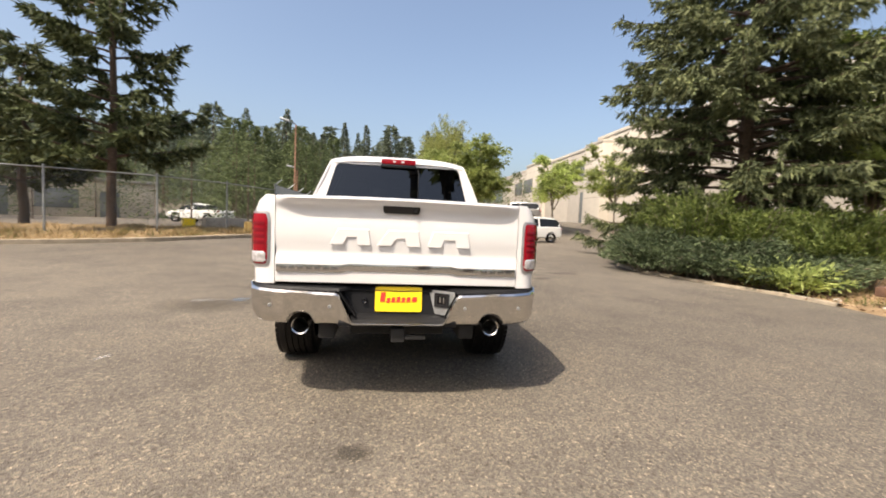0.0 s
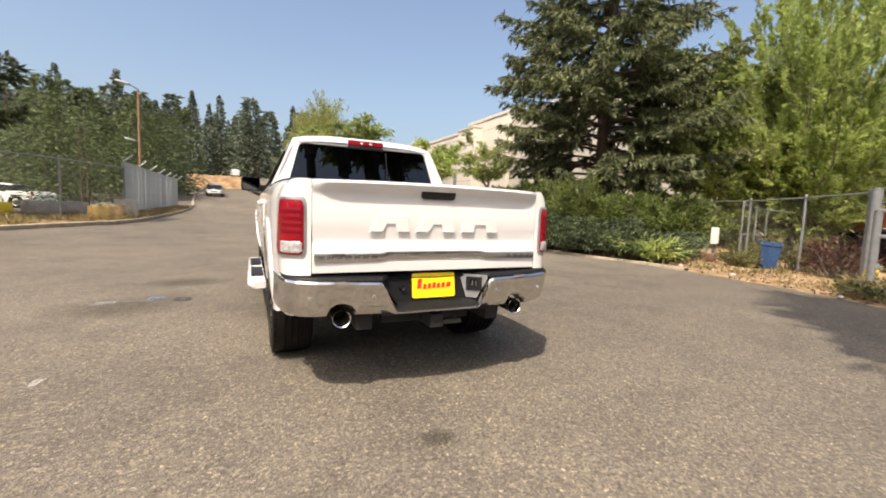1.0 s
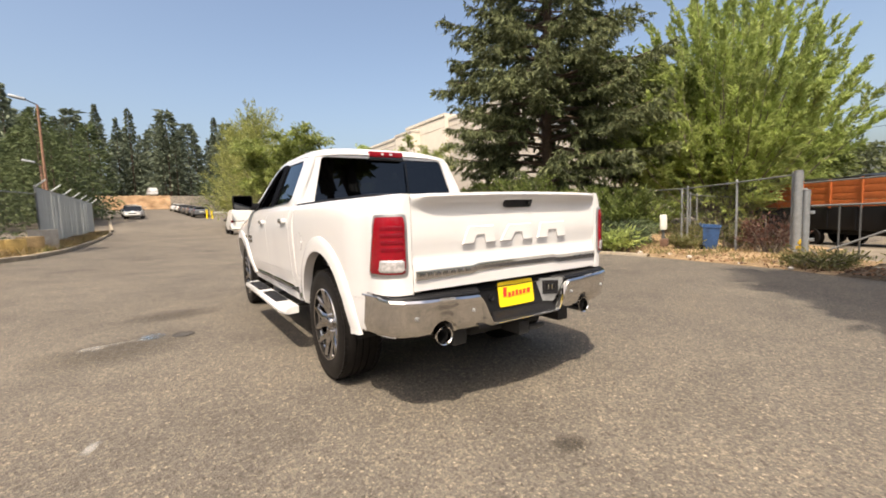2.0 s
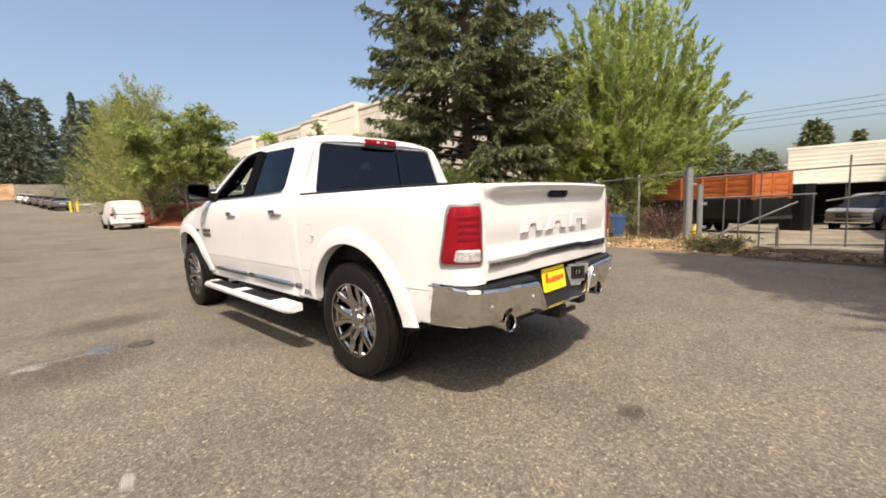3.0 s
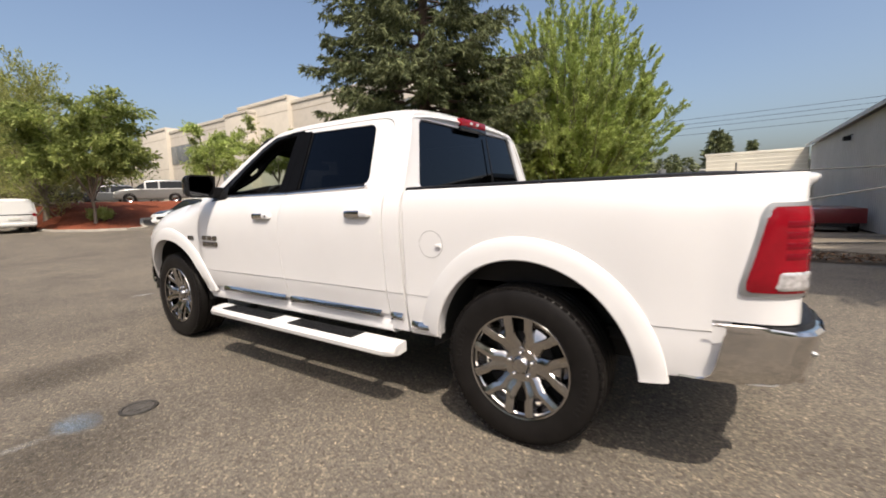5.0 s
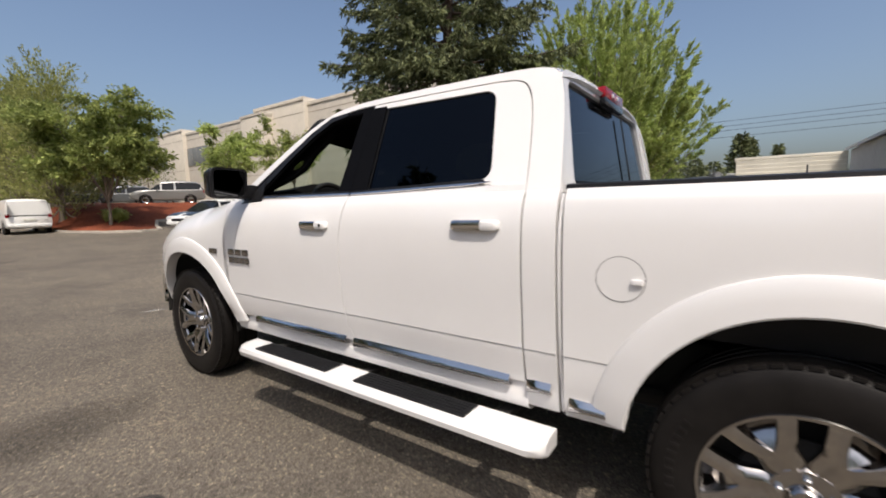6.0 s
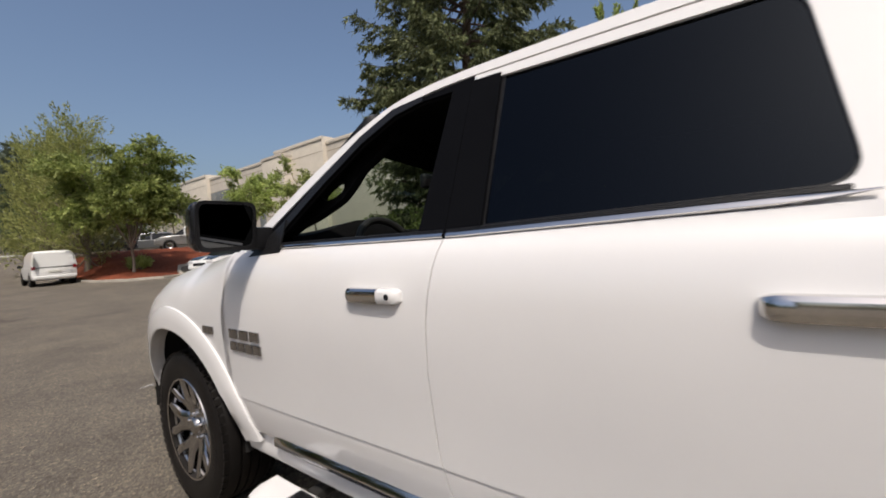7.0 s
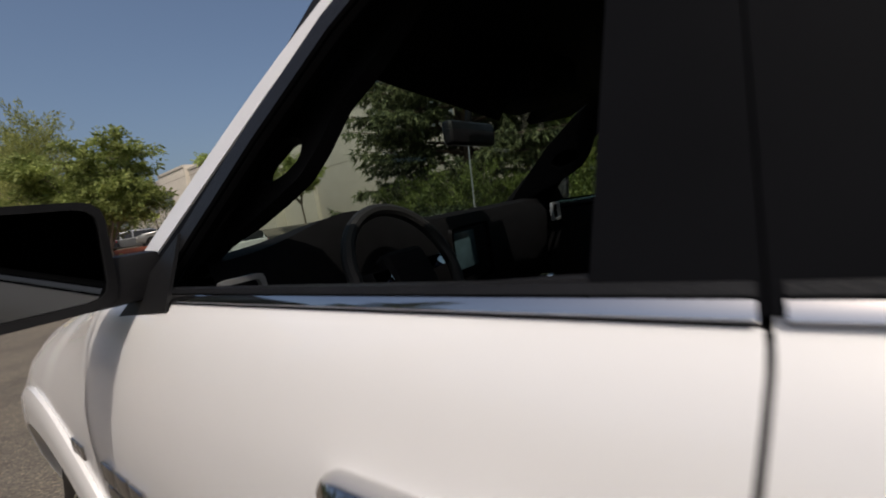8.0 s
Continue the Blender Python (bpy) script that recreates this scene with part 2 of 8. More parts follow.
def asphalt_mat():
    m = bpy.data.materials.new("worn_asphalt")
    m.use_nodes = True
    n, l = nodes_of(m)
    b = n["Principled BSDF"]
    tc = n.new("ShaderNodeTexCoord")
    def noise_tex(scale, detail=6, rough=0.6):
        t = n.new("ShaderNodeTexNoise")
        t.inputs["Scale"].default_value, t.inputs["Detail"].default_value, t.inputs["Roughness"].default_value = scale, detail, rough
        l.new(tc.outputs["Object"], t.inputs["Vector"])
        return t
    def ramp(src, stops):
        r = n.new("ShaderNodeValToRGB")
        while len(r.color_ramp.elements) < len(stops):
            r.color_ramp.elements.new(0.5)
        for e, (p, c) in zip(r.color_ramp.elements, stops):
            e.position, e.color = p, (*c, 1)
        l.new(src, r.inputs[0])
        return r
    def mul(a, b2, fac=1.0, mode='MULTIPLY'):
        x = n.new("ShaderNodeMix")
        x.data_type, x.blend_type = 'RGBA', mode
        x.inputs["Factor"].default_value = fac
        l.new(a, x.inputs[6])
        l.new(b2, x.inputs[7])
        return x.outputs[2]
    base = ramp(noise_tex(0.16, 5).outputs[0], [(0.30, (0.116, 0.103, 0.086)), (0.5, (0.145, 0.129, 0.107)), (0.72, (0.174, 0.155, 0.127))])
    patch = ramp(noise_tex(0.9, 8, 0.7).outputs[0], [(0.30, (0.70, 0.70, 0.71)), (0.52, (1, 1, 1)), (0.75, (1.16, 1.13, 1.08))])
    col = mul(base.outputs[0], patch.outputs[0])
    stone = n.new("ShaderNodeTexVoronoi")
    stone.inputs["Scale"].default_value = 108
    l.new(tc.outputs["Object"], stone.inputs["Vector"])
    sr = ramp(stone.outputs["Color"], [(0.0, (0.55, 0.55, 0.56)), (0.45, (0.92, 0.91, 0.90)), (0.80, (1.18, 1.15, 1.10)), (0.93, (2.1, 2.0, 1.8)), (1.0, (3.6, 3.4, 3.0))])
    col = mul(col, sr.outputs[0])
    grit = n.new("ShaderNodeTexVoronoi")
    grit.inputs["Scale"].default_value = 62
    l.new(tc.outputs["Object"], grit.inputs["Vector"])
    gs = ramp(grit.outputs["Color"], [(0.0, (0.52, 0.50, 0.49)), (0.22, (0.86, 0.85, 0.84)), (0.62, (1.0, 1.0, 1.0)), (0.86, (1.30, 1.27, 1.20)), (1.0, (2.3, 2.2, 2.0))])
    col = mul(col, gs.outputs[0])
    gr = ramp(noise_tex(42, 3).outputs[0], [(0.33, (0.80, 0.79, 0.78)), (0.5, (1, 1, 1)), (0.68, (1.14, 1.12, 1.09))])
    col = mul(col, gr.outputs[0])
    spots = ramp(noise_tex(0.55, 3, 0.5).outputs[0], [(0.26, (0.50, 0.48, 0.47)), (0.34, (1, 1, 1))])
    col = mul(col, spots.outputs[0])
    l.new(col, b.inputs["Base Color"])
    b.inputs["Roughness"].default_value = 0.88
    b.inputs["Specular IOR Level"].default_value = 0.3
    bn = n.new("ShaderNodeBump")
    bn.inputs["Strength"].default_value, bn.inputs["Distance"].default_value = 0.7, 0.008
    l.new(stone.outputs["Distance"], bn.inputs["Height"])
    b2 = n.new("ShaderNodeBump")
    b2.inputs["Strength"].default_value, b2.inputs["Distance"].default_value = 0.25, 0.012
    l.new(noise_tex(14, 6).outputs[0], b2.inputs["Height"])
    l.new(bn.outputs[0], b2.inputs["Normal"])
    l.new(b2.outputs[0], b.inputs["Normal"])
    return m


def dirt_mat(name, dark, mid, light, scale=6):
    m = mat(name, mid, 0.95, bump=0.9, bump_scale=scale * 5, spec=0.1)
    n, l = nodes_of(m)
    tc = n.new("ShaderNodeTexCoord")
    t = n.new("ShaderNodeTexNoise")
    t.inputs["Scale"].default_value, t.inputs["Detail"].default_value, t.inputs["Roughness"].default_value = scale, 9, 0.75
    l.new(tc.outputs["Object"], t.inputs["Vector"])
    r = n.new("ShaderNodeValToRGB")
    r.color_ramp.elements.new(0.5)
    for e, (p, c) in zip(r.color_ramp.elements, ((0.33, dark), (0.5, mid), (0.68, light))):
        e.position, e.color = p, (*c, 1)
    l.new(t.outputs[0], r.inputs[0])
    t2 = n.new("ShaderNodeTexNoise")
    t2.inputs["Scale"].default_value = 0.5
    l.new(tc.outputs["Object"], t2.inputs["Vector"])
    mr = n.new("ShaderNodeMapRange")
    mr.inputs[1].default_value, mr.inputs[2].default_value, mr.inputs[3].default_value, mr.inputs[4].default_value = 0.3, 0.7, 0.7, 1.25
    l.new(t2.outputs[0], mr.inputs[0])
    sc = n.new("ShaderNodeVectorMath")
    sc.operation = 'SCALE'
    l.new(r.outputs[0], sc.inputs[0])
    l.new(mr.outputs[0], sc.inputs["Scale"])
    l.new(sc.outputs[0], n["Principled BSDF"].inputs["Base Color"])
    return m


ASPHALT = asphalt_mat()
DIRT = dirt_mat("dry_dirt", (0.13, 0.085, 0.05), (0.30, 0.205, 0.115), (0.46, 0.35, 0.21), 5)
BARK = dirt_mat("red_bark", (0.08, 0.021, 0.011), (0.17, 0.050, 0.026), (0.27, 0.09, 0.05), 9)
DRYGRASS = dirt_mat("dry_grass_ground", (0.09, 0.06, 0.03), (0.21, 0.145, 0.075), (0.32, 0.235, 0.13), 4)
BERM = dirt_mat("bare_bank", (0.17, 0.10, 0.055), (0.28, 0.18, 0.10), (0.37, 0.26, 0.16), 0.6)
CONCRETE = mat("concrete", (0.36, 0.33, 0.28), 0.9, vary=0.25, scale=5, bump=0.4, bump_scale=40)
KERB = mat("kerb_concrete", (0.30, 0.25, 0.18), 0.9, vary=0.3, scale=4, bump=0.4, bump_scale=50)


def spaced(stops):
    out = []
    for a, b, n in stops:
        out += list(np.linspace(a, b, n, endpoint=False))
    return np.array(out + [stops[-1][1]])


gx = spaced([(-900, -120, 6), (-120, -30, 9), (-30, 30, 61), (30, 120, 9), (120, 900, 6)])
gy = spaced([(-500, -40, 5), (-40, -8, 8), (-8, 60, 85), (60, 130, 60), (130, 900, 8)])
X, Y = np.meshgrid(gx, gy)
Z = land(X, Y)
idx = np.arange(X.size).reshape(X.shape)
quads = np.stack([idx[:-1, :-1], idx[:-1, 1:], idx[1:, 1:], idx[1:, :-1]], -1).reshape(-1, 4)
tagged(raw("ground", np.stack([X, Y, Z], -1).reshape(-1, 3), quads, ASPHALT, smooth=True), "worn grey-brown asphalt of the yard and road", "ground", kind="structure")


def strip_patch(name, near, far, material, lift, n_len=60, n_wide=12, label="", rise=0.0, rough=0.03, kind="structure"):
    """A bed of earth between two lines on the plan, laid over the ground."""
    def along(line, t):
        p = np.array(line, dtype=float)
        d = np.concatenate([[0], np.cumsum(np.hypot(*np.diff(p, axis=0).T))])
        return np.array([np.interp(t * d[-1], d, p[:, 0]), np.interp(t * d[-1], d, p[:, 1])])
    rows = []
    for i in range(n_len + 1):
        a, b = along(near, i / n_len), along(far, i / n_len)
        row = []
        for j in range(n_wide + 1):
            k = j / n_wide
            x, y = a + (b - a) * k
            z = float(land(x, y)) + lift + rise * math.sin(k * math.pi / 2) + rough * noise.noise((x * 1.7, y * 1.7, 3.1)) * min(1, k * 4)
            row.append((x, y, z))
        rows.append(row)
    bm = bmesh.new()
    sheet(bm, rows)
    ob = part(name, bm, material, None, angle=180)
    return tagged(ob, label, "planting bed", kind=kind)


def kerb_line(name, line, w, h, label, material=None):
    """A kerb that follows a line on the plan."""
    bm = bmesh.new()
    p = [Vector((x, y, 0)) for x, y in line]
    fine = []
    for a, b in zip(p, p[1:]):
        n = max(1, int((b - a).length / 0.5))
        fine += [a + (b - a) * k / n for k in range(n)]
    fine.append(p[-1])
    rows = []
    for i, q in enumerate(fine):
        d = (fine[min(i + 1, len(fine) - 1)] - fine[max(i - 1, 0)]).normalized()
        nrm = Vector((-d.y, d.x, 0))
        z = float(land(q.x, q.y))
        row = []
        for t, hh in ((-0.5, -0.1), (-0.5, h - 0.02), (-0.4, h), (0.4, h), (0.5, h - 0.02), (0.5, -0.1)):
            v = q + nrm * (t * w)
            row.append((v.x, v.y, z + hh + 0.012 * noise.noise((q.x * 2, q.y * 2, t))))
        rows.append(row)
    sheet(bm, rows)
    return tagged(part(name, bm, material or KERB, None), label, "kerb", kind="structure")


EDGE_R = [(9.4, 10.7), (8.4, 10.3), (7.5, 9.2), (7.2, 7.6), (7.6, 5.6), (8.2, 4.2), (8.2, 2.9), (7.85, 1.3), (7.55, 0.0), (7.05, -0.9), (6.75, -1.8), (6.7, -2.7), (6.4, -3.8), (5.3, -5.8)]
BACK_R = [(10.2, 11.6), (12.4, 13.6), (15.2, 13), (15.0, 9), (14.3, 6), (13.9, 4.6), (13.0, 3.0), (12.2, 1.6), (11.0, 0.2), (10.5, -0.9), (10.1, -1.8), (9.6, -2.8), (8.9, -3.9), (7.5, -6.0)]
strip_patch("planting_bed_right", EDGE_R[:10], BACK_R[:10], DIRT, 0.006, 90, 20, "dry tan earth bed with scattered bark beside the fence", 0.04, 0.02)
strip_patch("dirt_yard", BACK_R[2:9], [(20, 14), (21, 10.5), (21.5, 8.2), (21, 6.2), (20, 4.2), (18, 2.2), (15, 0.4)], DIRT, 0.012, 40, 20, "dry tan earth behind the chain-link fence", 0.0, 0.03)
SOIL = dirt_mat("dark_soil", (0.035, 0.026, 0.017), (0.085, 0.063, 0.041), (0.17, 0.13, 0.085), 6)
strip_patch("weedy_verge", EDGE_R[9:], BACK_R[9:], SOIL, 0.006, 40, 20, "dark weedy soil strip between the asphalt and the gate", 0.0, 0.02)
GRAVEL = dirt_mat("yard_gravel", (0.13, 0.11, 0.085), (0.20, 0.17, 0.13), (0.29, 0.25, 0.19), 7)
strip_patch("gravel_yard", BACK_R[8:], [(34, 3.2), (35, 1), (35.5, -1), (35.5, -3), (35.5, -4.5), (35.5, -5.6)], GRAVEL, 0.008, 30, 20, "dusty tan gravel of the yard behind the gate", 0.0, 0.01)
kerb_line("kerb_right", EDGE_R[:7], 0.14, 0.07, "low weathered kerb along the planting bed")
EDGE_L = [(-16, 5.5), (-12, 7.6), (-9.0, 9.2), (-7.2, 10.5), (-6.0, 12.3), (-5.3, 14), (-5.0, 17), (-5.0, 22), (-5.2, 30), (-5.6, 38.5)]
BACK_L = [(-18, 9.5), (-13.5, 12), (-11.0, 14.2), (-9.4, 15.5), (-7.9, 16.5), (-6.9, 17.5), (-6.3, 19), (-6.2, 23), (-6.3, 30), (-6.6, 38.5)]
strip_patch("planting_bed_left", EDGE_L, BACK_L, DRYGRASS, 0.06, 70, 14, "dry grass verge under the pine and fence", 0.20, 0.08)
kerb_line("kerb_left", EDGE_L, 0.18, 0.13, "weathered ochre kerb round the verge")
kerb_line("kerb_road", [(-5.6, 40), (-6.2, 46), (-7.5, 60), (-9, 80)], 0.2, 0.14, "kerb along the road")
EDGE_I = [(3.8, 46), (3.8, 38), (3.9, 33), (4.2, 29.5), (5.0, 27.4), (6.4, 26.4), (7.6, 27.0), (8.1, 29.0), (8.8, 30.8), (11, 31.4), (15.0, 32.2)]
BACK_I = [(5.0, 50), (5.2, 44), (5.6, 41.5), (6.5, 40), (7.5, 39.8), (8.5, 39.6), (9.5, 39.5), (11, 39.5), (12.5, 39.3), (14, 39), (15.6, 38.6)]
strip_patch("bark_island", EDGE_I, BACK_I, BARK, 0.05, 60, 30, "red bark slope below the upper parking row", 0.05, 0.10)
kerb_line("kerb_island", EDGE_I, 0.18, 0.13, "pale kerb round the bark island", CONCRETE)
strip_patch("bare_bank", [(-24, 107.5), (-0.8, 107.5)], [(-24, 113), (-0.8, 113)], BERM, 0.12, 60, 8, "bare orange-brown earth bank across the road's end", 0.0, 0.3)

# iron cover, faded paint marks and patches in the asphalt
cover = thing("valve_cover", "round dark iron utility cover set in the asphalt", "manhole cover", pose(-1.80, 2.20, -0.025))
IRON = mat("cast_iron", (0.045, 0.040, 0.034), 0.6, 0.4, vary=0.4, scale=30, bump=0.4, bump_scale=90)
bm = bmesh.new()
lathe(bm, [(0.002, 0.106), (0.008, 0.103), (0.008, 0.088), (0.004, 0.085)], 40, 'z')
part("ring", bm, IRON, cover)
bm = bmesh.new()
lathe(bm, [(0.004, 0.084), (0.007, 0.081), (0.007, 0.0)], 40, 'z')
for k in range(6):
    box(bm, (0.05 * math.cos(k * math.pi / 3), 0.05 * math.sin(k * math.pi / 3), 0.009), (0.04, 0.010, 0.005), 0, pose(0, 0, 0))
part("lid", bm, mat("worn_iron_lid", (0.07, 0.063, 0.055), 0.75, 0.2, vary=0.4, scale=30, bump=0.4, bump_scale=90), cover)


def fade_mat(name, colour, strength, scale, low=0.62, high=1.05):
    """Worn paint or a stain whose cover breaks up over the ground."""
    m = mat(name, colour, 0.9, spec=0.2)
    n, l = nodes_of(m)
    tc = n.new("ShaderNodeTexCoord")
    t = n.new("ShaderNodeTexNoise")
    t.inputs["Scale"].default_value, t.inputs["Detail"].default_value, t.inputs["Roughness"].default_value = scale, 8, 0.8
    l.new(tc.outputs["Object"], t.inputs["Vector"])
    gr = n.new("ShaderNodeTexGradient")
    gr.gradient_type = 'SPHERICAL'
    mp = n.new("ShaderNodeMapping")
    mp.inputs["Location"].default_value = (-1, -1, 0)
    mp.inputs["Scale"].default_value = (2, 2, 0)
    l.new(tc.outputs["Generated"], mp.inputs[0])
    l.new(mp.outputs[0], gr.inputs[0])
    ad = n.new("ShaderNodeMath")
    ad.operation = 'MULTIPLY_ADD'
    l.new(gr.outputs[0], ad.inputs[0])
    ad.inputs[1].default_value = 1.1
    l.new(t.outputs[0], ad.inputs[2])
    mr = n.new("ShaderNodeMapRange")
    mr.inputs[1].default_value, mr.inputs[2].default_value, mr.inputs[4].default_value = low, high, strength
    l.new(ad.outputs[0], mr.inputs[0])
    l.new(mr.outputs[0], n["Principled BSDF"].inputs["Alpha"])
    return m


OIL = fade_mat("oil_stain", (0.03, 0.026, 0.022), 0.36, 9, 0.66, 1.25)
CHALK = fade_mat("faded_paint", (0.60, 0.58, 0.54), 0.30, 16, 0.74, 1.25)
BLUEPAINT = fade_mat("faded_blue_paint", (0.22, 0.30, 0.39), 0.42, 12, 0.66, 1.25)
DAMP = fade_mat("dark_patch", (0.045, 0.04, 0.035), 0.32, 5, 0.68, 1.35)
for nm, lab, mtl, x, y, sx, sy, rz in (
        ("oil_stain", "small dark oil stain on the asphalt", OIL, -0.245, -1.685, 0.13, 0.09, 10),
        ("paint_mark", "faded white paint mark on the asphalt", CHALK, -2.40, 2.16, 0.30, 0.045, -4),
        ("paint_mark", "faded white paint mark on the asphalt", CHALK, -2.56, 2.07, 0.16, 0.09, 20),
        ("paint_mark", "faded blue paint mark on the asphalt", BLUEPAINT, -2.08, 2.21, 0.18, 0.12, 75),
        ("paint_mark", "faded white paint mark on the asphalt", CHALK, -2.29, -0.22, 0.12, 0.03, 70),
        ("paint_mark", "faded white paint mark on the asphalt", CHALK, -0.32, 6.05, 0.22, 0.06, 10),
        ("damp_patch", "darker worn patch of asphalt", DAMP, -2.35, 1.85, 0.75, 0.5, 20),
        ("damp_patch", "darker worn patch of asphalt", DAMP, -3.5, -1.6, 0.7, 0.5, 0),
        ("damp_patch", "darker worn patch of asphalt", DAMP, -1.9, 3.3, 0.7, 0.35, -20),
        ("oil_stain", "small dark oil stain on the asphalt", OIL, 3.3, 5.2, 0.4, 0.12, 30)):
    bm = bmesh.new()
    mm = pose(x * 1.02 + 0.04, y * 1.02 + 0.05, -0.021, 0, 0, rz)
    sheet(bm, [[tuple(mm @ Vector((sx * u, sy * v, 0))) for v in (-1, 0, 1)] for u in (-1, -0.5, 0, 0.5, 1)])
    tagged(part(nm, bm, mtl, None), lab, "ground mark", kind="structure")

# ---- the pickup truck ----
truck = thing("pickup_truck", "white four-door pickup truck with chrome rear bumper, parked on the asphalt", "pickup truck")
HUB_Z, AXLE_F = 0.40, 3.569


def side_x(y, z, bed=False):
    """Half width of the body at a place along it and a height."""
    if bed:
        x = lerp(z, [0.44, 0.50, 0.60, 0.690, 0.6935, 0.80, 0.95, 1.08, 1.18, 1.25, 1.285], [0.905, 0.926, 0.940, 0.9442, 0.9478, 0.951, 0.957, 0.959, 0.954, 0.941, 0.914])
        if y < -0.2 and z > 1.15:
            x -= 0.030 * min(1.0, (-0.2 - y) / 0.6) * ((z - 1.15) / 0.135) ** 2
    else:
        x = lerp(z, [0.44, 0.50, 0.545, 0.60, 0.668, 0.690, 0.6935, 0.80, 0.95, 1.08, 1.16, 1.22, 1.255, 1.275, 1.293], [0.900, 0.915, 0.918, 0.929, 0.9420, 0.9440, 0.9482, 0.954, 0.964, 0.966, 0.960, 0.947, 0.933, 0.920, 0.903])
    if not bed and y > 1.5:
        x += 0.018 * min(1.0, (y - 1.5) / 1.2) * min(1.0, max(0.0, (1.26 - z) / 0.22)) * min(1.0, max(0.0, (z - 0.47) / 0.12))
    if y < -0.55:
        x -= 0.052 * min(1.0, ((-0.55 - y) / 0.4)) ** 1.6
    if y > 2.96 and not bed:
        round_off = min(1.0, max(0.0, (z - hood_z(y) + 0.22) / 0.22))
        x -= 0.095 * round_off ** 2.2 * min(1.0, (y - 2.96) / 0.35)
    if y > 3.6:
        x -= 0.25 * ((y - 3.6) / 0.95) ** 2.2
    return x


def arch(yc, rear_reach):
    """Lower edge of the panel over a wheel."""
    def z0(y):
        d = y - yc + 0.02
        a = 0.50 if d > 0 else rear_reach
        return 0.40 + 0.53 * math.sqrt(max(0.0, 1 - (d / a) ** 2))
    return z0


LEVELS = [0.44, 0.455, 0.47, 0.50, 0.53, 0.56, 0.60, 0.64, 0.668, 0.676, 0.690, 0.6935, 0.704, 0.74, 0.80, 0.87, 0.95, 1.02, 1.08, 1.13, 1.16, 1.19, 1.22, 1.24, 1.255, 1.265, 1.275, 1.284]


def panel(name, spans, top, sgn, bed=False, nz=14, label="", bend=None, extra=None):
    """A body-side panel: spans of (y0, y1, steps, lower edge) joined into one pressed sheet."""
    bm = bmesh.new()
    bend = bend or (lambda y, z: y)
    for y0, y1, steps, low in spans:
        rows = []
        for k in range(steps + 1):
            y = y0 + (y1 - y0) * k / steps
            zl = low(y) if callable(low) else low
            zt = top(y) if callable(top) else top
            rows.append([(sgn * side_x(y, z, bed), bend(y, z), z) for z in [min(max(q, zl), zt) for q in LEVELS] + [zt]])
        sheet(bm, rows)
    if extra:
        sheet(bm, extra)
    bmesh.ops.remove_doubles(bm, verts=bm.verts, dist=0.0005)
    bmesh.ops.dissolve_degenerate(bm, dist=0.0004, edges=bm.edges)
    thicken(bm, 0.022)
    return part(name, bm, PAINT, truck, label, angle=24)


def cab_x(z):
    return 0.913 - (z - 1.27) * 0.43


def door_bow(z):
    return lerp(z, [0.50, 0.548, 0.63, 0.75, 0.95, 1.10, 1.20, 1.28], [-0.030, -0.018, 0.010, 0.027, 0.033, 0.026, 0.013, 0.0])


rear_arch, front_arch = arch(0.0, 0.53), arch(AXLE_F, 0.62)


def hood_z(y):
    return lerp(y, [2.9, 3.4, 3.8, 4.1, 4.35, 4.5], [1.285, 1.245, 1.165, 1.080, 0.985, 0.90])


def rear_corner(u, k=0.0, z=0.95):
    """Plan of the bed's rear corner, from the side (u=0) to the tailgate (u=1), k outside the sheet."""
    a = u * math.pi / 2
    p = 0.66
    sx, sy = side_x(-0.80, z, True) - 0.768, 0.272
    return 0.768 + sx * math.cos(a) ** p + k * math.cos(a), -0.80 - sy * math.sin(a) ** p - k * math.sin(a)


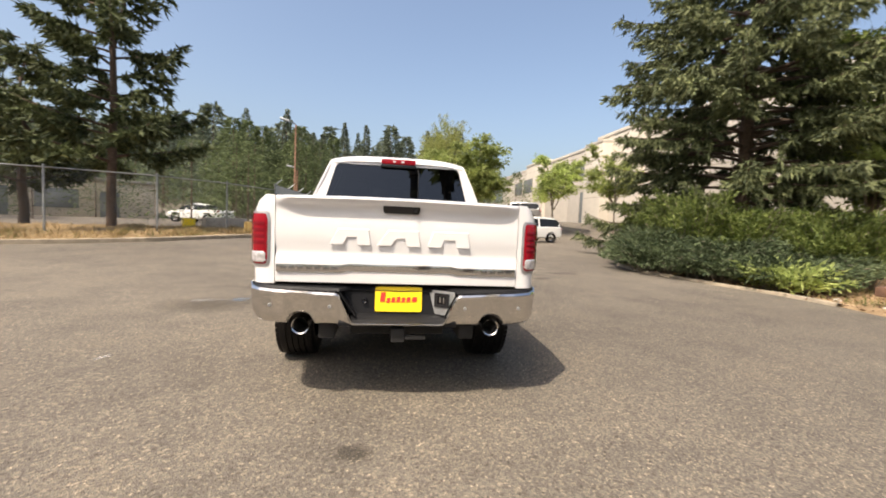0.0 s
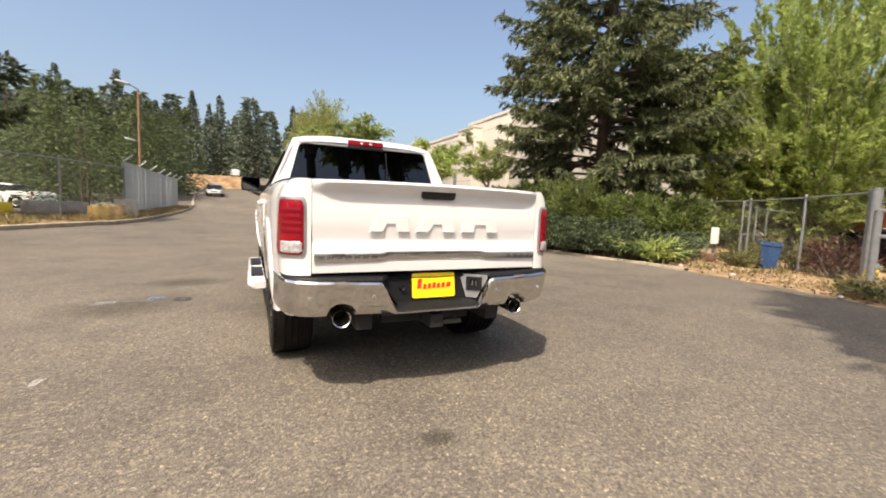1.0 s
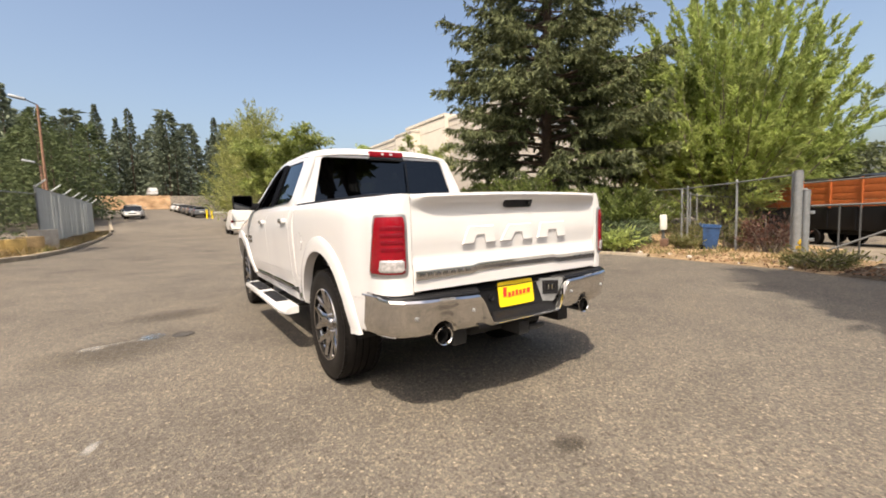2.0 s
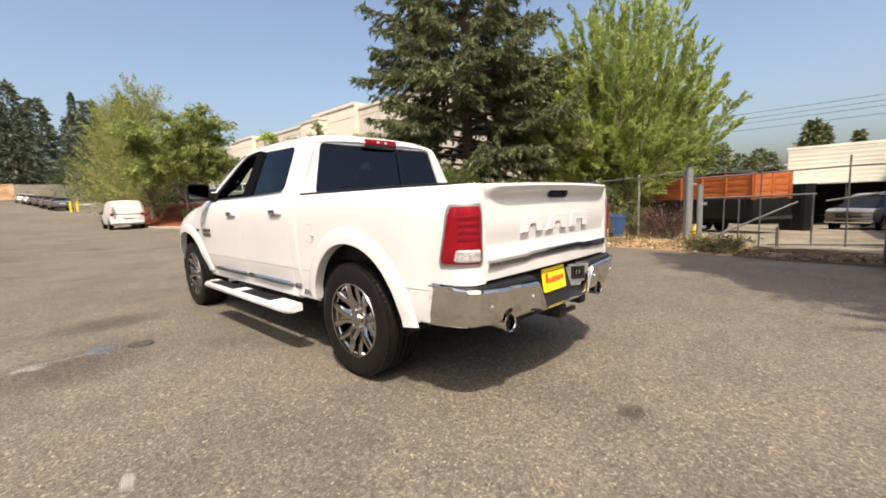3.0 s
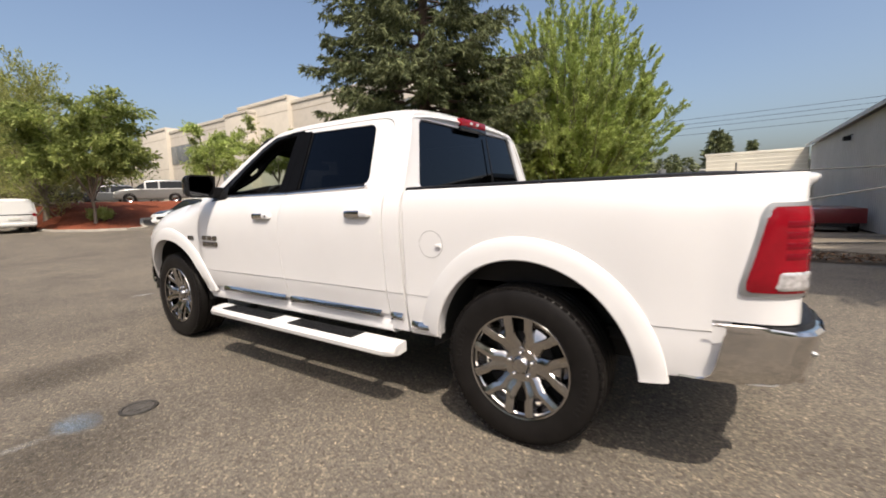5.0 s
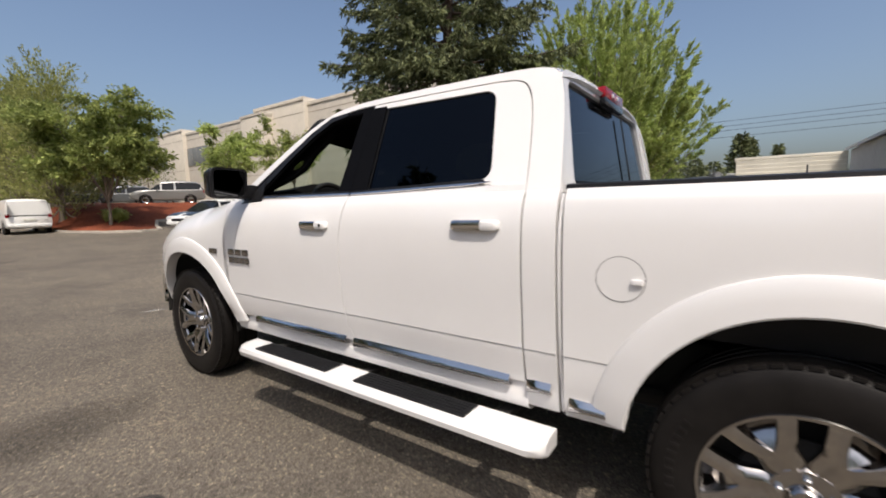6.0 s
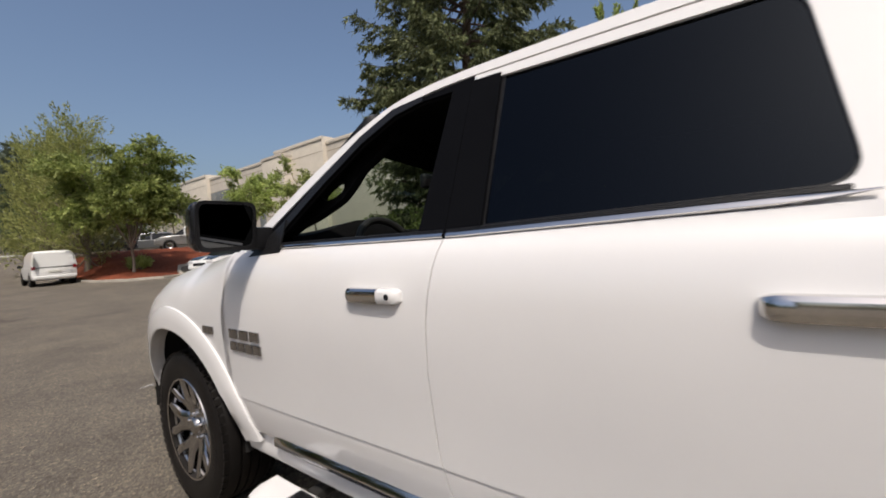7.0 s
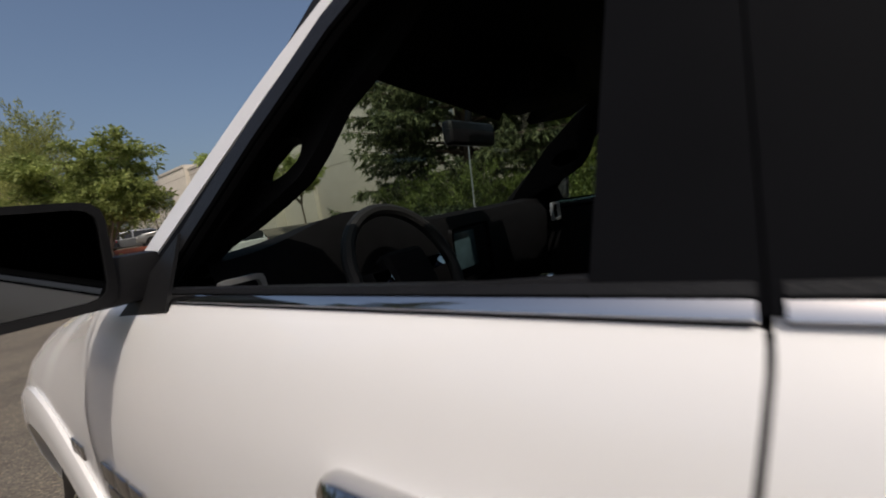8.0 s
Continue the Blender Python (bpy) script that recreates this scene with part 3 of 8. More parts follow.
for s in (-1, 1):
    panel("bed_side", [(0.679, 0.478, 5, 0.455), (0.478, -0.548, 44, rear_arch), (-0.548, -0.80, 6, lambda y: 0.474 + 0.10 * (-0.548 - y))], lambda y: 1.285, s, True, extra=[[(s * rear_corner(u, 0, z)[0], rear_corner(u, 0, z)[1], z) for z in [q for q in LEVELS if q >= 0.74 and q < 1.285] + [1.285]] for u in np.linspace(0, 1, 19)])
    panel("rear_door", [(1.7985, 0.838, 12, 0.548)], lambda y: 1.293 + 0.016 * min(1.0, max(0.0, (1.75 - y) / 0.72)), s, bend=lambda y, z: y + door_bow(z) * (y - 0.838) / 0.9655)
    panel("front_door", [(2.955, 1.8028, 12, 0.548)], lambda y: 1.293, s, bend=lambda y, z: y + door_bow(z) * (2.955 - y) / 1.1455)
    panel("front_fender", [(2.963, AXLE_F - 0.645, 2, 0.45), (AXLE_F - 0.636, AXLE_F + 0.478, 40, front_arch), (AXLE_F + 0.478, 4.50, 8, 0.60)], hood_z, s, nz=16)
    panel("cab_corner", [(0.830, 0.705, 3, 0.455)], lambda y: 1.284, s)
    # rocker sill under the doors
    bm = bmesh.new()
    sheet(bm, [[(s * x, y, z) for x, z in ((0.80, 0.42), (0.885, 0.425), (0.905, 0.44), (0.912, 0.47), (0.905, 0.50), (0.90, 0.545), (0.85, 0.56))] for y in np.linspace(0.83, 2.95, 6)])
    thicken(bm, 0.01)
    part("rocker_sill", bm, PAINT, truck)
    # bright moulding low on the doors: a chrome band over a dark foot
    for y0, y1 in ((2.70, 1.845), (1.80, 0.90), (0.83, 0.73), (0.66, 0.53)):
        d = -0.030 if y0 < 0.7 else 0.0
        for nm, mt, lab, prof in (("chrome_strip", CHROME, "chrome strip along the lower door", ((-0.006, 0.566), (0.006, 0.566), (0.021, 0.548), (0.0225, 0.541), (0.018, 0.536))),
                                  ("strip_foot", BADGE, "dark lower edge of the door strip", ((0.016, 0.5385), (0.0195, 0.536), (0.0185, 0.527), (0.012, 0.523), (-0.01, 0.523)))):
            bm = bmesh.new()
            rows = []
            for y in np.linspace(y0, y1, 10):
                x = side_x(y, 0.53, y < 0.7)
                e = min(1.0, (abs(y - y0) + 0.004) / 0.05)
                rows.append([(s * (x + dx * (0.4 + 0.6 * e)), y, z + d - (0.010 * (1 - e) if dx > 0.01 else 0)) for dx, z in prof])
            sheet(bm, rows)
            thicken(bm, 0.005)
            part(nm, bm, mt, truck, lab)
    # wheel-arch flares
    for yc, reach in ((0.0, 0.53), (AXLE_F, 0.62)):
        bm = bmesh.new()
        rows = []
        for k in range(41):
            a = math.pi * (0.045 + (0.930 if yc < 1 else 0.905) * k / 40)
            ca, sa = math.cos(a), math.sin(a)
            ai = 0.50 if ca > 0 else reach
            row = []
            for w, dx in ((0.0, -0.05), (0.0, 0.019), (0.006, 0.023), (0.05, 0.020), (0.094, 0.015), (0.110, 0.008), (0.114, -0.008)):
                y, z = yc - 0.02 + (ai + w) * ca, 0.40 + (0.53 + w) * sa
                z = max(z, 0.436 if yc < 1 else 0.452)
                row.append((s * (side_x(y, max(z, 0.48), yc < 1) + dx), y, z))
            rows.append(row)
        sheet(bm, rows)
        thicken(bm, 0.008)
        part("wheel_flare", bm, PAINT, truck, "white wheel-arch flare")
        bm = bmesh.new()
        rows = []
        for k in range(25):
            a = math.pi * k / 24
            rows.append([(s * x, yc - 0.03 + 0.545 * math.cos(a), 0.40 + 0.56 * math.sin(a)) for x in (0.91, 0.75, 0.55)])
        sheet(bm, rows)
        vs = [bm.verts.new((s * 0.55, yc - 0.03 + 0.545 * math.cos(math.pi * k / 24), 0.40 + 0.56 * math.sin(math.pi * k / 24))) for k in range(25)]
        bm.faces.new(vs)
        part("wheel_liner", bm, UNDER, truck)
    # rear corner of the bed with its lamp
    bm = bmesh.new()
    sheet(bm, [[(s * (rear_corner(u, 0, 1.285)[0] - 0.06 * k), rear_corner(u, 0, 1.285)[1] + 0.06 * k, 1.277 + 0.006 * math.sin(k * math.pi / 2) - (0.03 if k > 1 else 0)) for k in (0, 0.15, 0.4, 1, 1.05)] for u in np.linspace(0, 1, 17)])
    thicken(bm, 0.004)
    part("bed_corner_cap", bm, PAINT, truck)
    bezel, lamp, clear = bmesh.new(), bmesh.new(), bmesh.new()
    for bmx, off, z0, z1, u0b, u0t, u1 in ((bezel, 0.010, 0.842, 1.181, 0.080, 0.235, 0.962), (lamp, 0.015, 0.858, 1.166, 0.112, 0.275, 0.925), (clear, 0.019, 0.868, 0.938, 0.34, 0.37, 0.90)):
        rows = []
        for k in range(15):
            row = []
            for i in range(9):
                z = z0 + (z1 - z0) * i / 8
                u = (u0b + (u0t - u0b) * i / 8) * (1 - k / 14) + u1 * k / 14
                edge = 0.006 if k in (0, 14) or i in (0, 8) else 0.0
                if k in (0, 14) and i in (0, 8):
                    u += 0.020 if k == 0 else -0.018
                    z += 0.009 if i == 0 else -0.009
                x, y = rear_corner(u, off - edge)
                row.append((s * x, y, z))
            rows.append(row)
        sheet(bmx, rows)
        thicken(bmx, 0.012)
    tail = part("tail_lamp", lamp, REDLENS, truck, "red wrap-round tail lamp with clear lower lens")
    part("bezel", bezel, STEEL, tail, "bright silver bezel")
    part("reversing_lens", clear, mat("reversing_lens", (0.55, 0.53, 0.53), 0.12, 0.4, vary=0.5, scale=45, coat=1.0), tail, "clear reversing lens")
    for zz in (0.978, 1.016, 1.054, 1.092):
        bm = bmesh.new()
        rows = []
        for u in np.linspace(0.42, 0.88, 14):
            rows.append([(s * rear_corner(u, k)[0], rear_corner(u, k)[1], z) for k, z in ((0.0155, zz), (0.0168, zz + 0.006), (0.0168, zz + 0.018), (0.0155, zz + 0.024))])
        sheet(bm, rows)
        part("lens_rib", bm, RIBRED, tail)
    bm = bmesh.new()
    sheet(bm, [[(s * (rear_corner(u)[0] - 0.022), rear_corner(u)[1] + 0.022, z) for z in (0.50, 0.62, 0.738)] for u in np.linspace(0.0, 0.6, 9)])
    thicken(bm, 0.012)
    part("lower_corner", bm, PAINT, truck)
    bm = bmesh.new()
    sheet(bm, [[(s * x, 0.697, z) for x in (0.60, side_x(0.7, z) - 0.005)] for z in (0.46, 0.6, 0.8, 1.0, 1.15, 1.27)])
    thicken(bm, 0.01)
    sheet(bm, [[(s * (side_x(0.7, z) - 0.050), y, z) for y in (0.648, 0.720)] for z in (0.46, 0.6, 0.8, 1.0, 1.15, 1.27)])
    part("cab_flange", bm, PAINT, truck)
    for yy in (1.801, 0.834):
        bm = bmesh.new()
        rows = [[(s * (side_x(1.8, z) - 0.014), yy + (door_bow(z) if yy > 1 else 0) + dy, z) for dy in (-0.03, 0.03)] for z in LEVELS[5:] + [1.27]]
        sheet(bm, rows)
        part("door_seal", bm, GAPGREY, truck)
    # bed rail cap
    bm = bmesh.new()
    sheet(bm, [[(s * (side_x(max(y, -0.86), 1.285, True) - 0.25 * max(0, -0.86 - y) - dx), y, z - 0.05 * max(0, -0.80 - y)) for dx, z in ((0.001, 1.282), (0.004, 1.298), (0.026, 1.303), (0.075, 1.301), (0.083, 1.25))] for y in np.linspace(0.685, -1.03, 15)])
    thicken(bm, 0.004)
    part("bed_rail_cap", bm, BLACK, truck, "black plastic bed rail cap")
    bm = bmesh.new()
    box(bm, (s * 0.80, -0.18, 1.02), (0.05, 1.72, 0.46), 0.01)
    part("bed_inner_wall", bm, BLACK, truck)

# bed floor and front wall
for nm, c, sz in (("bed_floor", (0, -0.18, 0.80), (1.56, 1.74, 0.04)), ("bed_front_wall", (0, 0.665, 1.02), (1.72, 0.03, 0.50))):
    bm = bmesh.new()
    box(bm, c, sz, 0.008)
    part(nm, bm, BLACK if nm == "bed_floor" else PAINT, truck)

# tailgate: a pressed panel with a lip at its top
bm = bmesh.new()
prof = ((0.748, -1.055, 0), (0.752, -1.070, 0), (0.82, -1.074, 0), (0.895, -1.071, 0), (0.925, -1.061, 0), (0.955, -1.060, 0), (1.00, -1.070, 0), (1.06, -1.074, 0), (1.14, -1.073, 0), (1.19, -1.069, -0.004), (1.215, -1.068, 0.0), (1.232, -1.069, 0.008), (1.248, -1.071, 0.026), (1.263, -1.073, 0.042), (1.278, -1.073, 0.052), (1.289, -1.070, 0.050), (1.295, -1.062, 0.040), (1.296, -1.03, 0))
rows = []
for x in np.linspace(-0.764, 0.764, 41):
    e = x / 0.764
    lip = (1 - abs(e) ** 14)
    rows.append([(x, y - 0.006 * (1 - e * e) - out * lip, z - 0.012 * e * e * (1 if z > 1.2 else 0)) for z, y, out in prof])
sheet(bm, rows)
thicken(bm, 0.02)
tailgate = part("tailgate", bm, PAINT, truck, "white tailgate with raised lettering shapes and a top lip", angle=40)
bm = bmesh.new()
box(bm, (0, -1.035, 1.02), (1.52, 0.04, 0.50), 0.01)
part("inner_panel", bm, BLACK, tailgate)
# raised emblem: three broad shapes, each a bar on two slanting feet
for x0, x1, lean in ((-0.440, -0.185, 0.05), (-0.150, 0.128, 0.07), (0.172, 0.448, 0.03)):
    w = x1 - x0
    bm = bmesh.new()
    foot = 0.30 * w
    outer = [(x0, 0.992), (x0 + foot, 0.992), (x0 + foot + lean * 0.5, 1.040), (x1 - foot - 0.010, 1.040), (x1 - foot, 0.992), (x1, 0.992), (x1 - 0.015, 1.094), (x0 + lean, 1.094)]
    plate(bm, outer, [], lambda u, v: (u, -1.080, v), 0.0)
    top = bmesh.ops.extrude_face_region(bm, geom=bm.faces[:])
    moved = [e for e in top["geom"] if isinstance(e, bmesh.types.BMVert)]
    cx, cz = (x0 + x1) / 2, 1.042
    for v in moved:
        v.co = Vector((v.co.x + (0.004 if v.co.x < cx else -0.004), -1.087, v.co.z + (0.003 if v.co.z < cz else -0.004)))
    part("emblem_block", bm, PAINT, tailgate, "raised white emblem shape", angle=20)
bm = bmesh.new()
sheet(bm, [[(x, y, z + 0.010 * min(1.0, max(0.0, (0.36 - abs(x)) / 0.03))) for z, y in ((0.816, -1.074), (0.818, -1.086), (0.846, -1.089), (0.864, -1.086), (0.868, -1.070))] for x in np.linspace(-0.755, 0.755, 60)])
thicken(bm, 0.004)
strip = part("tailgate_strip", bm, CHROME, tailgate, "bright metal strip across the tailgate")
for x0, x1, n in ((-0.74, -0.38, 7), (0.52, 0.74, 4)):
    for k in range(n):
        bm = bmesh.new()
        w = (x1 - x0) / n
        box(bm, (x0 + w * (k + 0.5), -1.091, 0.842), (w * 0.66, 0.004, 0.016), 0.001)
        part("badge_bar", bm, BADGE, strip)
bm = bmesh.new()
plate(bm, rounded([(-0.112, 1.198), (0.112, 1.198), (0.118, 1.248), (-0.118, 1.248)], 0.015, 4), [], lambda u, v: (u, -1.088 - (v - 1.2) * 0.25, v), 0.02)
th = part("tailgate_handle", bm, GLOSSBLACK, tailgate, "black tailgate handle")
bm = bmesh.new()
lathe(bm, [(0, 0.0), (-0.004, 0.008), (0.002, 0.012)], 16, 'y', (0.085, -1.108, 1.222))
part("rear_camera", bm, BLACK, th)

# rear bumper
def bump_plan(x):
    a = abs(x)
    return lerp(a, [0, 0.35, 0.60, 0.75, 0.85, 0.905, 0.938, 0.956], [-1.142, -1.140, -1.133, -1.118, -1.083, -1.028, -0.945, -0.815])


def bump_top(x):
    return lerp(abs(x), [0, 0.272, 0.288, 0.358, 0.378, 0.9, 0.935], [0.514, 0.514, 0.522, 0.684, 0.702, 0.722, 0.735])


def bump_low(x):
    a = abs(x)
    z = lerp(a, [0, 0.25, 0.5, 0.93], [0.486, 0.486, 0.490, 0.494])
    d = abs(a - 0.60)
    if d < 0.085:
        z = max(z, 0.470 + 0.088 * math.sqrt(1 - (d / 0.085) ** 2))
    return z


bm = bmesh.new()
xs = sorted(set([round(v, 4) for v in np.concatenate([np.linspace(-0.90, 0.90, 109), np.linspace(0.90, 0.956, 12), -np.linspace(0.90, 0.956, 12)])]))
rows = []
for x in xs:
    yb, zt, zl = bump_plan(x), bump_top(x), bump_low(x)
    row = []
    for t, dy in ((0, 0.12), (0, 0.060), (0.05, 0.032), (0.14, 0.012), (0.30, 0.0), (0.55, -0.012), (0.78, -0.022), (0.86, -0.030), (0.93, -0.030), (0.985, -0.018), (1.0, 0.004), (0.99, 0.014)):
        inward = 1 - 0.035 * max(0.0, 1 - t / 0.25) * min(1.0, max(0.0, (abs(x) - 0.7) / 0.2))
        row.append((x * inward, yb + dy, zl + (zt - zl) * t))
    rows.append(row)
sheet(bm, rows)
thicken(bm, 0.006)
bumper = part("rear_bumper", bm, CHROME, truck, "polished chrome rear bumper", angle=30)
bm = bmesh.new()
rows = []
for x in np.linspace(-0.92, 0.92, 61):
    yb = bump_plan(x) + 0.092 * min(1.0, max(0.0, (0.36 - abs(x)) / 0.05))
    rows.append([(x, yb - 0.004, 0.700 + 0.022 * abs(x)), (x, yb + 0.012, 0.716 + 0.02 * abs(x)), (x, -1.03 if abs(x) < 0.78 else max(yb + 0.03, -1.03 + (abs(x) - 0.78) * 1.2), 0.722 + 0.02 * abs(x))])
sheet(bm, rows)
thicken(bm, 0.012)
part("step_pad", bm, BLACK, bumper, "black textured step pad")
bm = bmesh.new()
rows = [[(x, y, z) for z, y in ((0.490, -1.136), (0.514, -1.137), (0.530, -1.118), (0.556, -1.062), (0.70, -1.036), (0.712, -1.036))] for x in np.linspace(-0.37, 0.37, 12)]
sheet(bm, rows)
thicken(bm, 0.01)
centre = part("centre_recess", bm, BLACK, bumper, "black recess round the plate")
bm = bmesh.new()
sheet(bm, [[(-0.27, y, 0.552), (-0.372, y, 0.702)] for y in (-1.136, -1.04)])
thicken(bm, 0.008)
part("recess_cheek", bm, BLACK, centre)


def on_cheek(u, v, out=0.0):
    """The slanting cheek of the bay: u from its inner to its outer edge, v the height."""
    return (0.206 + 0.146 * u - 0.57 * out, -1.040 - 0.100 * u - 0.82 * out, v)


bm = bmesh.new()
plate(bm, rounded([(-0.10, 0.562), (0.62, 0.558), (1.0, 0.690), (0.98, 0.714), (0.0, 0.714)], 0.014, 4), [rounded([(0.24, 0.612), (0.76, 0.612), (0.76, 0.696), (0.24, 0.696)], 0.012, 3)], on_cheek, 0.012)
conn = part("connector_surround", bm, STEEL, centre, "grey metal surround of the trailer socket")
bm = bmesh.new()
plate(bm, rounded([(0.20, 0.608), (0.80, 0.608), (0.80, 0.700), (0.20, 0.700)], 0.012, 3), [rounded([(0.34, 0.630), (0.66, 0.630), (0.66, 0.682), (0.34, 0.682)], 0.006, 3)], lambda u, v: on_cheek(u, v, 0.010), 0.012)
part("socket_rim", bm, GLOSSBLACK, conn)
bm = bmesh.new()
plate(bm, [(0.26, 0.615), (0.74, 0.615), (0.74, 0.692), (0.26, 0.692)], [], lambda u, v: on_cheek(u, v, -0.006), 0.006)
part("trailer_connector", bm, GLOSSBLACK, conn)
for du in (-0.075, 0.075):
    bm = bmesh.new()
    box(bm, on_cheek(0.5 + du, 0.656, 0.004), (0.010, 0.010, 0.036), 0.002)
    part("socket_pin", bm, CHROME, conn)
for x in (-0.215,):
    bm = bmesh.new()
    lathe(bm, [(0, 0), (-0.012, 0.014), (0.004, 0.02)], 16, 'y', (x, -1.062, 0.64))
    part("lamp_socket", bm, GLOSSBLACK, centre)
for x in (-0.78, -0.42, 0.42, 0.78):
    bm = bmesh.new()
    y = bump_plan(x)
    lathe(bm, [(-0.017, 0.0), (-0.019, 0.007), (-0.014, 0.010), (-0.004, 0.010)], 18, 'y', (x, y - 0.002, 0.615))
    part("parking_sensor", bm, STEEL, bumper)
bm = bmesh.new()
plate(bm, rounded([(-0.150, 0.572), (0.150, 0.572), (0.150, 0.728), (-0.150, 0.728)], 0.014, 4), [], lambda u, v: (u, -1.058 + 0.14 * (v - 0.65), v), 0.004)
plate_ob = part("dealer_plate", bm, YELLOW, bumper, "yellow plate with a row of small red script bars")
for k, (x0, w, h, lift) in enumerate(((-0.118, 0.034, 0.058, 0.006), (-0.078, 0.026, 0.030, 0.000), (-0.046, 0.026, 0.032, 0.002), (-0.014, 0.026, 0.034, 0.004), (0.018, 0.026, 0.030, 0.004), (0.050, 0.028, 0.030, 0.006), (0.084, 0.036, 0.030, 0.008))):
    bm = bmesh.new()
    b = 0.629 + lift
    plate(bm, [(x0, b), (x0 + w * 0.82, b), (x0 + w, b + h), (x0 + w * 0.18, b + h)], [], lambda u, v: (u, -1.0635 + 0.14 * (v - 0.65), v), 0.001)
    part("script_bar", bm, REDINK, plate_ob)
# hitch receiver
bm = bmesh.new()
box(bm, (0, -0.985, 0.43), (0.085, 0.28, 0.085), 0.006)
box(bm, (0, -0.92, 0.43), (0.62, 0.07, 0.07), 0.01)
box(bm, (0.11, -1.115, 0.42), (0.13, 0.03, 0.03), 0.008)
part("hitch_receiver", bm, UNDER, truck)
# exhaust tips
for s in (-1, 1):
    bm = bmesh.new()
    lathe(bm, [(0.30, 0.040), (0.02, 0.051), (0.0, 0.055), (-0.006, 0.053), (0.0, 0.047), (0.20, 0.044), (0.22, 0.0)], 28, 'y', (s * 0.60, -1.108, 0.486))
    tip = part("exhaust_tip", bm, CHROME, truck, "chrome exhaust tip")
    bm = bmesh.new()
    lathe(bm, [(0.17, 0.0), (0.17, 0.0435), (0.03, 0.0465)], 24, 'y', (s * 0.60, -1.108, 0.486))
    part("tip_lining", bm, UNDER, tip)

# ---- cab ----
roof_line = [(0.705, 1.27), (0.722, 1.45), (0.748, 1.64), (0.775, 1.735), (0.82, 1.774), (0.93, 1.792), (1.3, 1.802), (1.8, 1.806), (2.02, 1.795), (2.17, 1.765), (2.35, 1.68), (2.60, 1.52), (2.965, 1.252)]
rear_win = [p for p in rounded([(1.000, 1.336), (1.058, 1.724), (1.708, 1.742), (1.70, 1.318)], 0.06, 7) if p[0] < 1.5] + [(1.708, 1.742), (1.700, 1.318)]
front_win = [(1.879, 1.314), (1.856, 1.742), (2.00, 1.742), (2.12, 1.722), (2.26, 1.650), (2.42, 1.530), (2.56, 1.410), (2.70, 1.284)]


def eased(line, turns=2):
    """An open outline with its corners cut round, ends kept."""
    for _ in range(turns):
        out = [line[0]]
        for a, b in zip(line, line[1:]):
            out += [(a[0] * 0.75 + b[0] * 0.25, a[1] * 0.75 + b[1] * 0.25), (a[0] * 0.25 + b[0] * 0.75, a[1] * 0.25 + b[1] * 0.75)]
        line = out + [line[-1]]
    return line


roof_raw = roof_line
roof_line = eased(roof_line)


def belt(y):
    """Rise of the waist line towards the rear."""
    return 0.018 * min(1.0, max(0.0, (1.75 - y) / 0.72))


def on_cab(s, k=0.0):
    return lambda y, z: (s * (cab_x(z) + k), y, z)


def edge_z(y):
    return lerp(y, [p[0] for p in roof_line], [p[1] for p in roof_line])


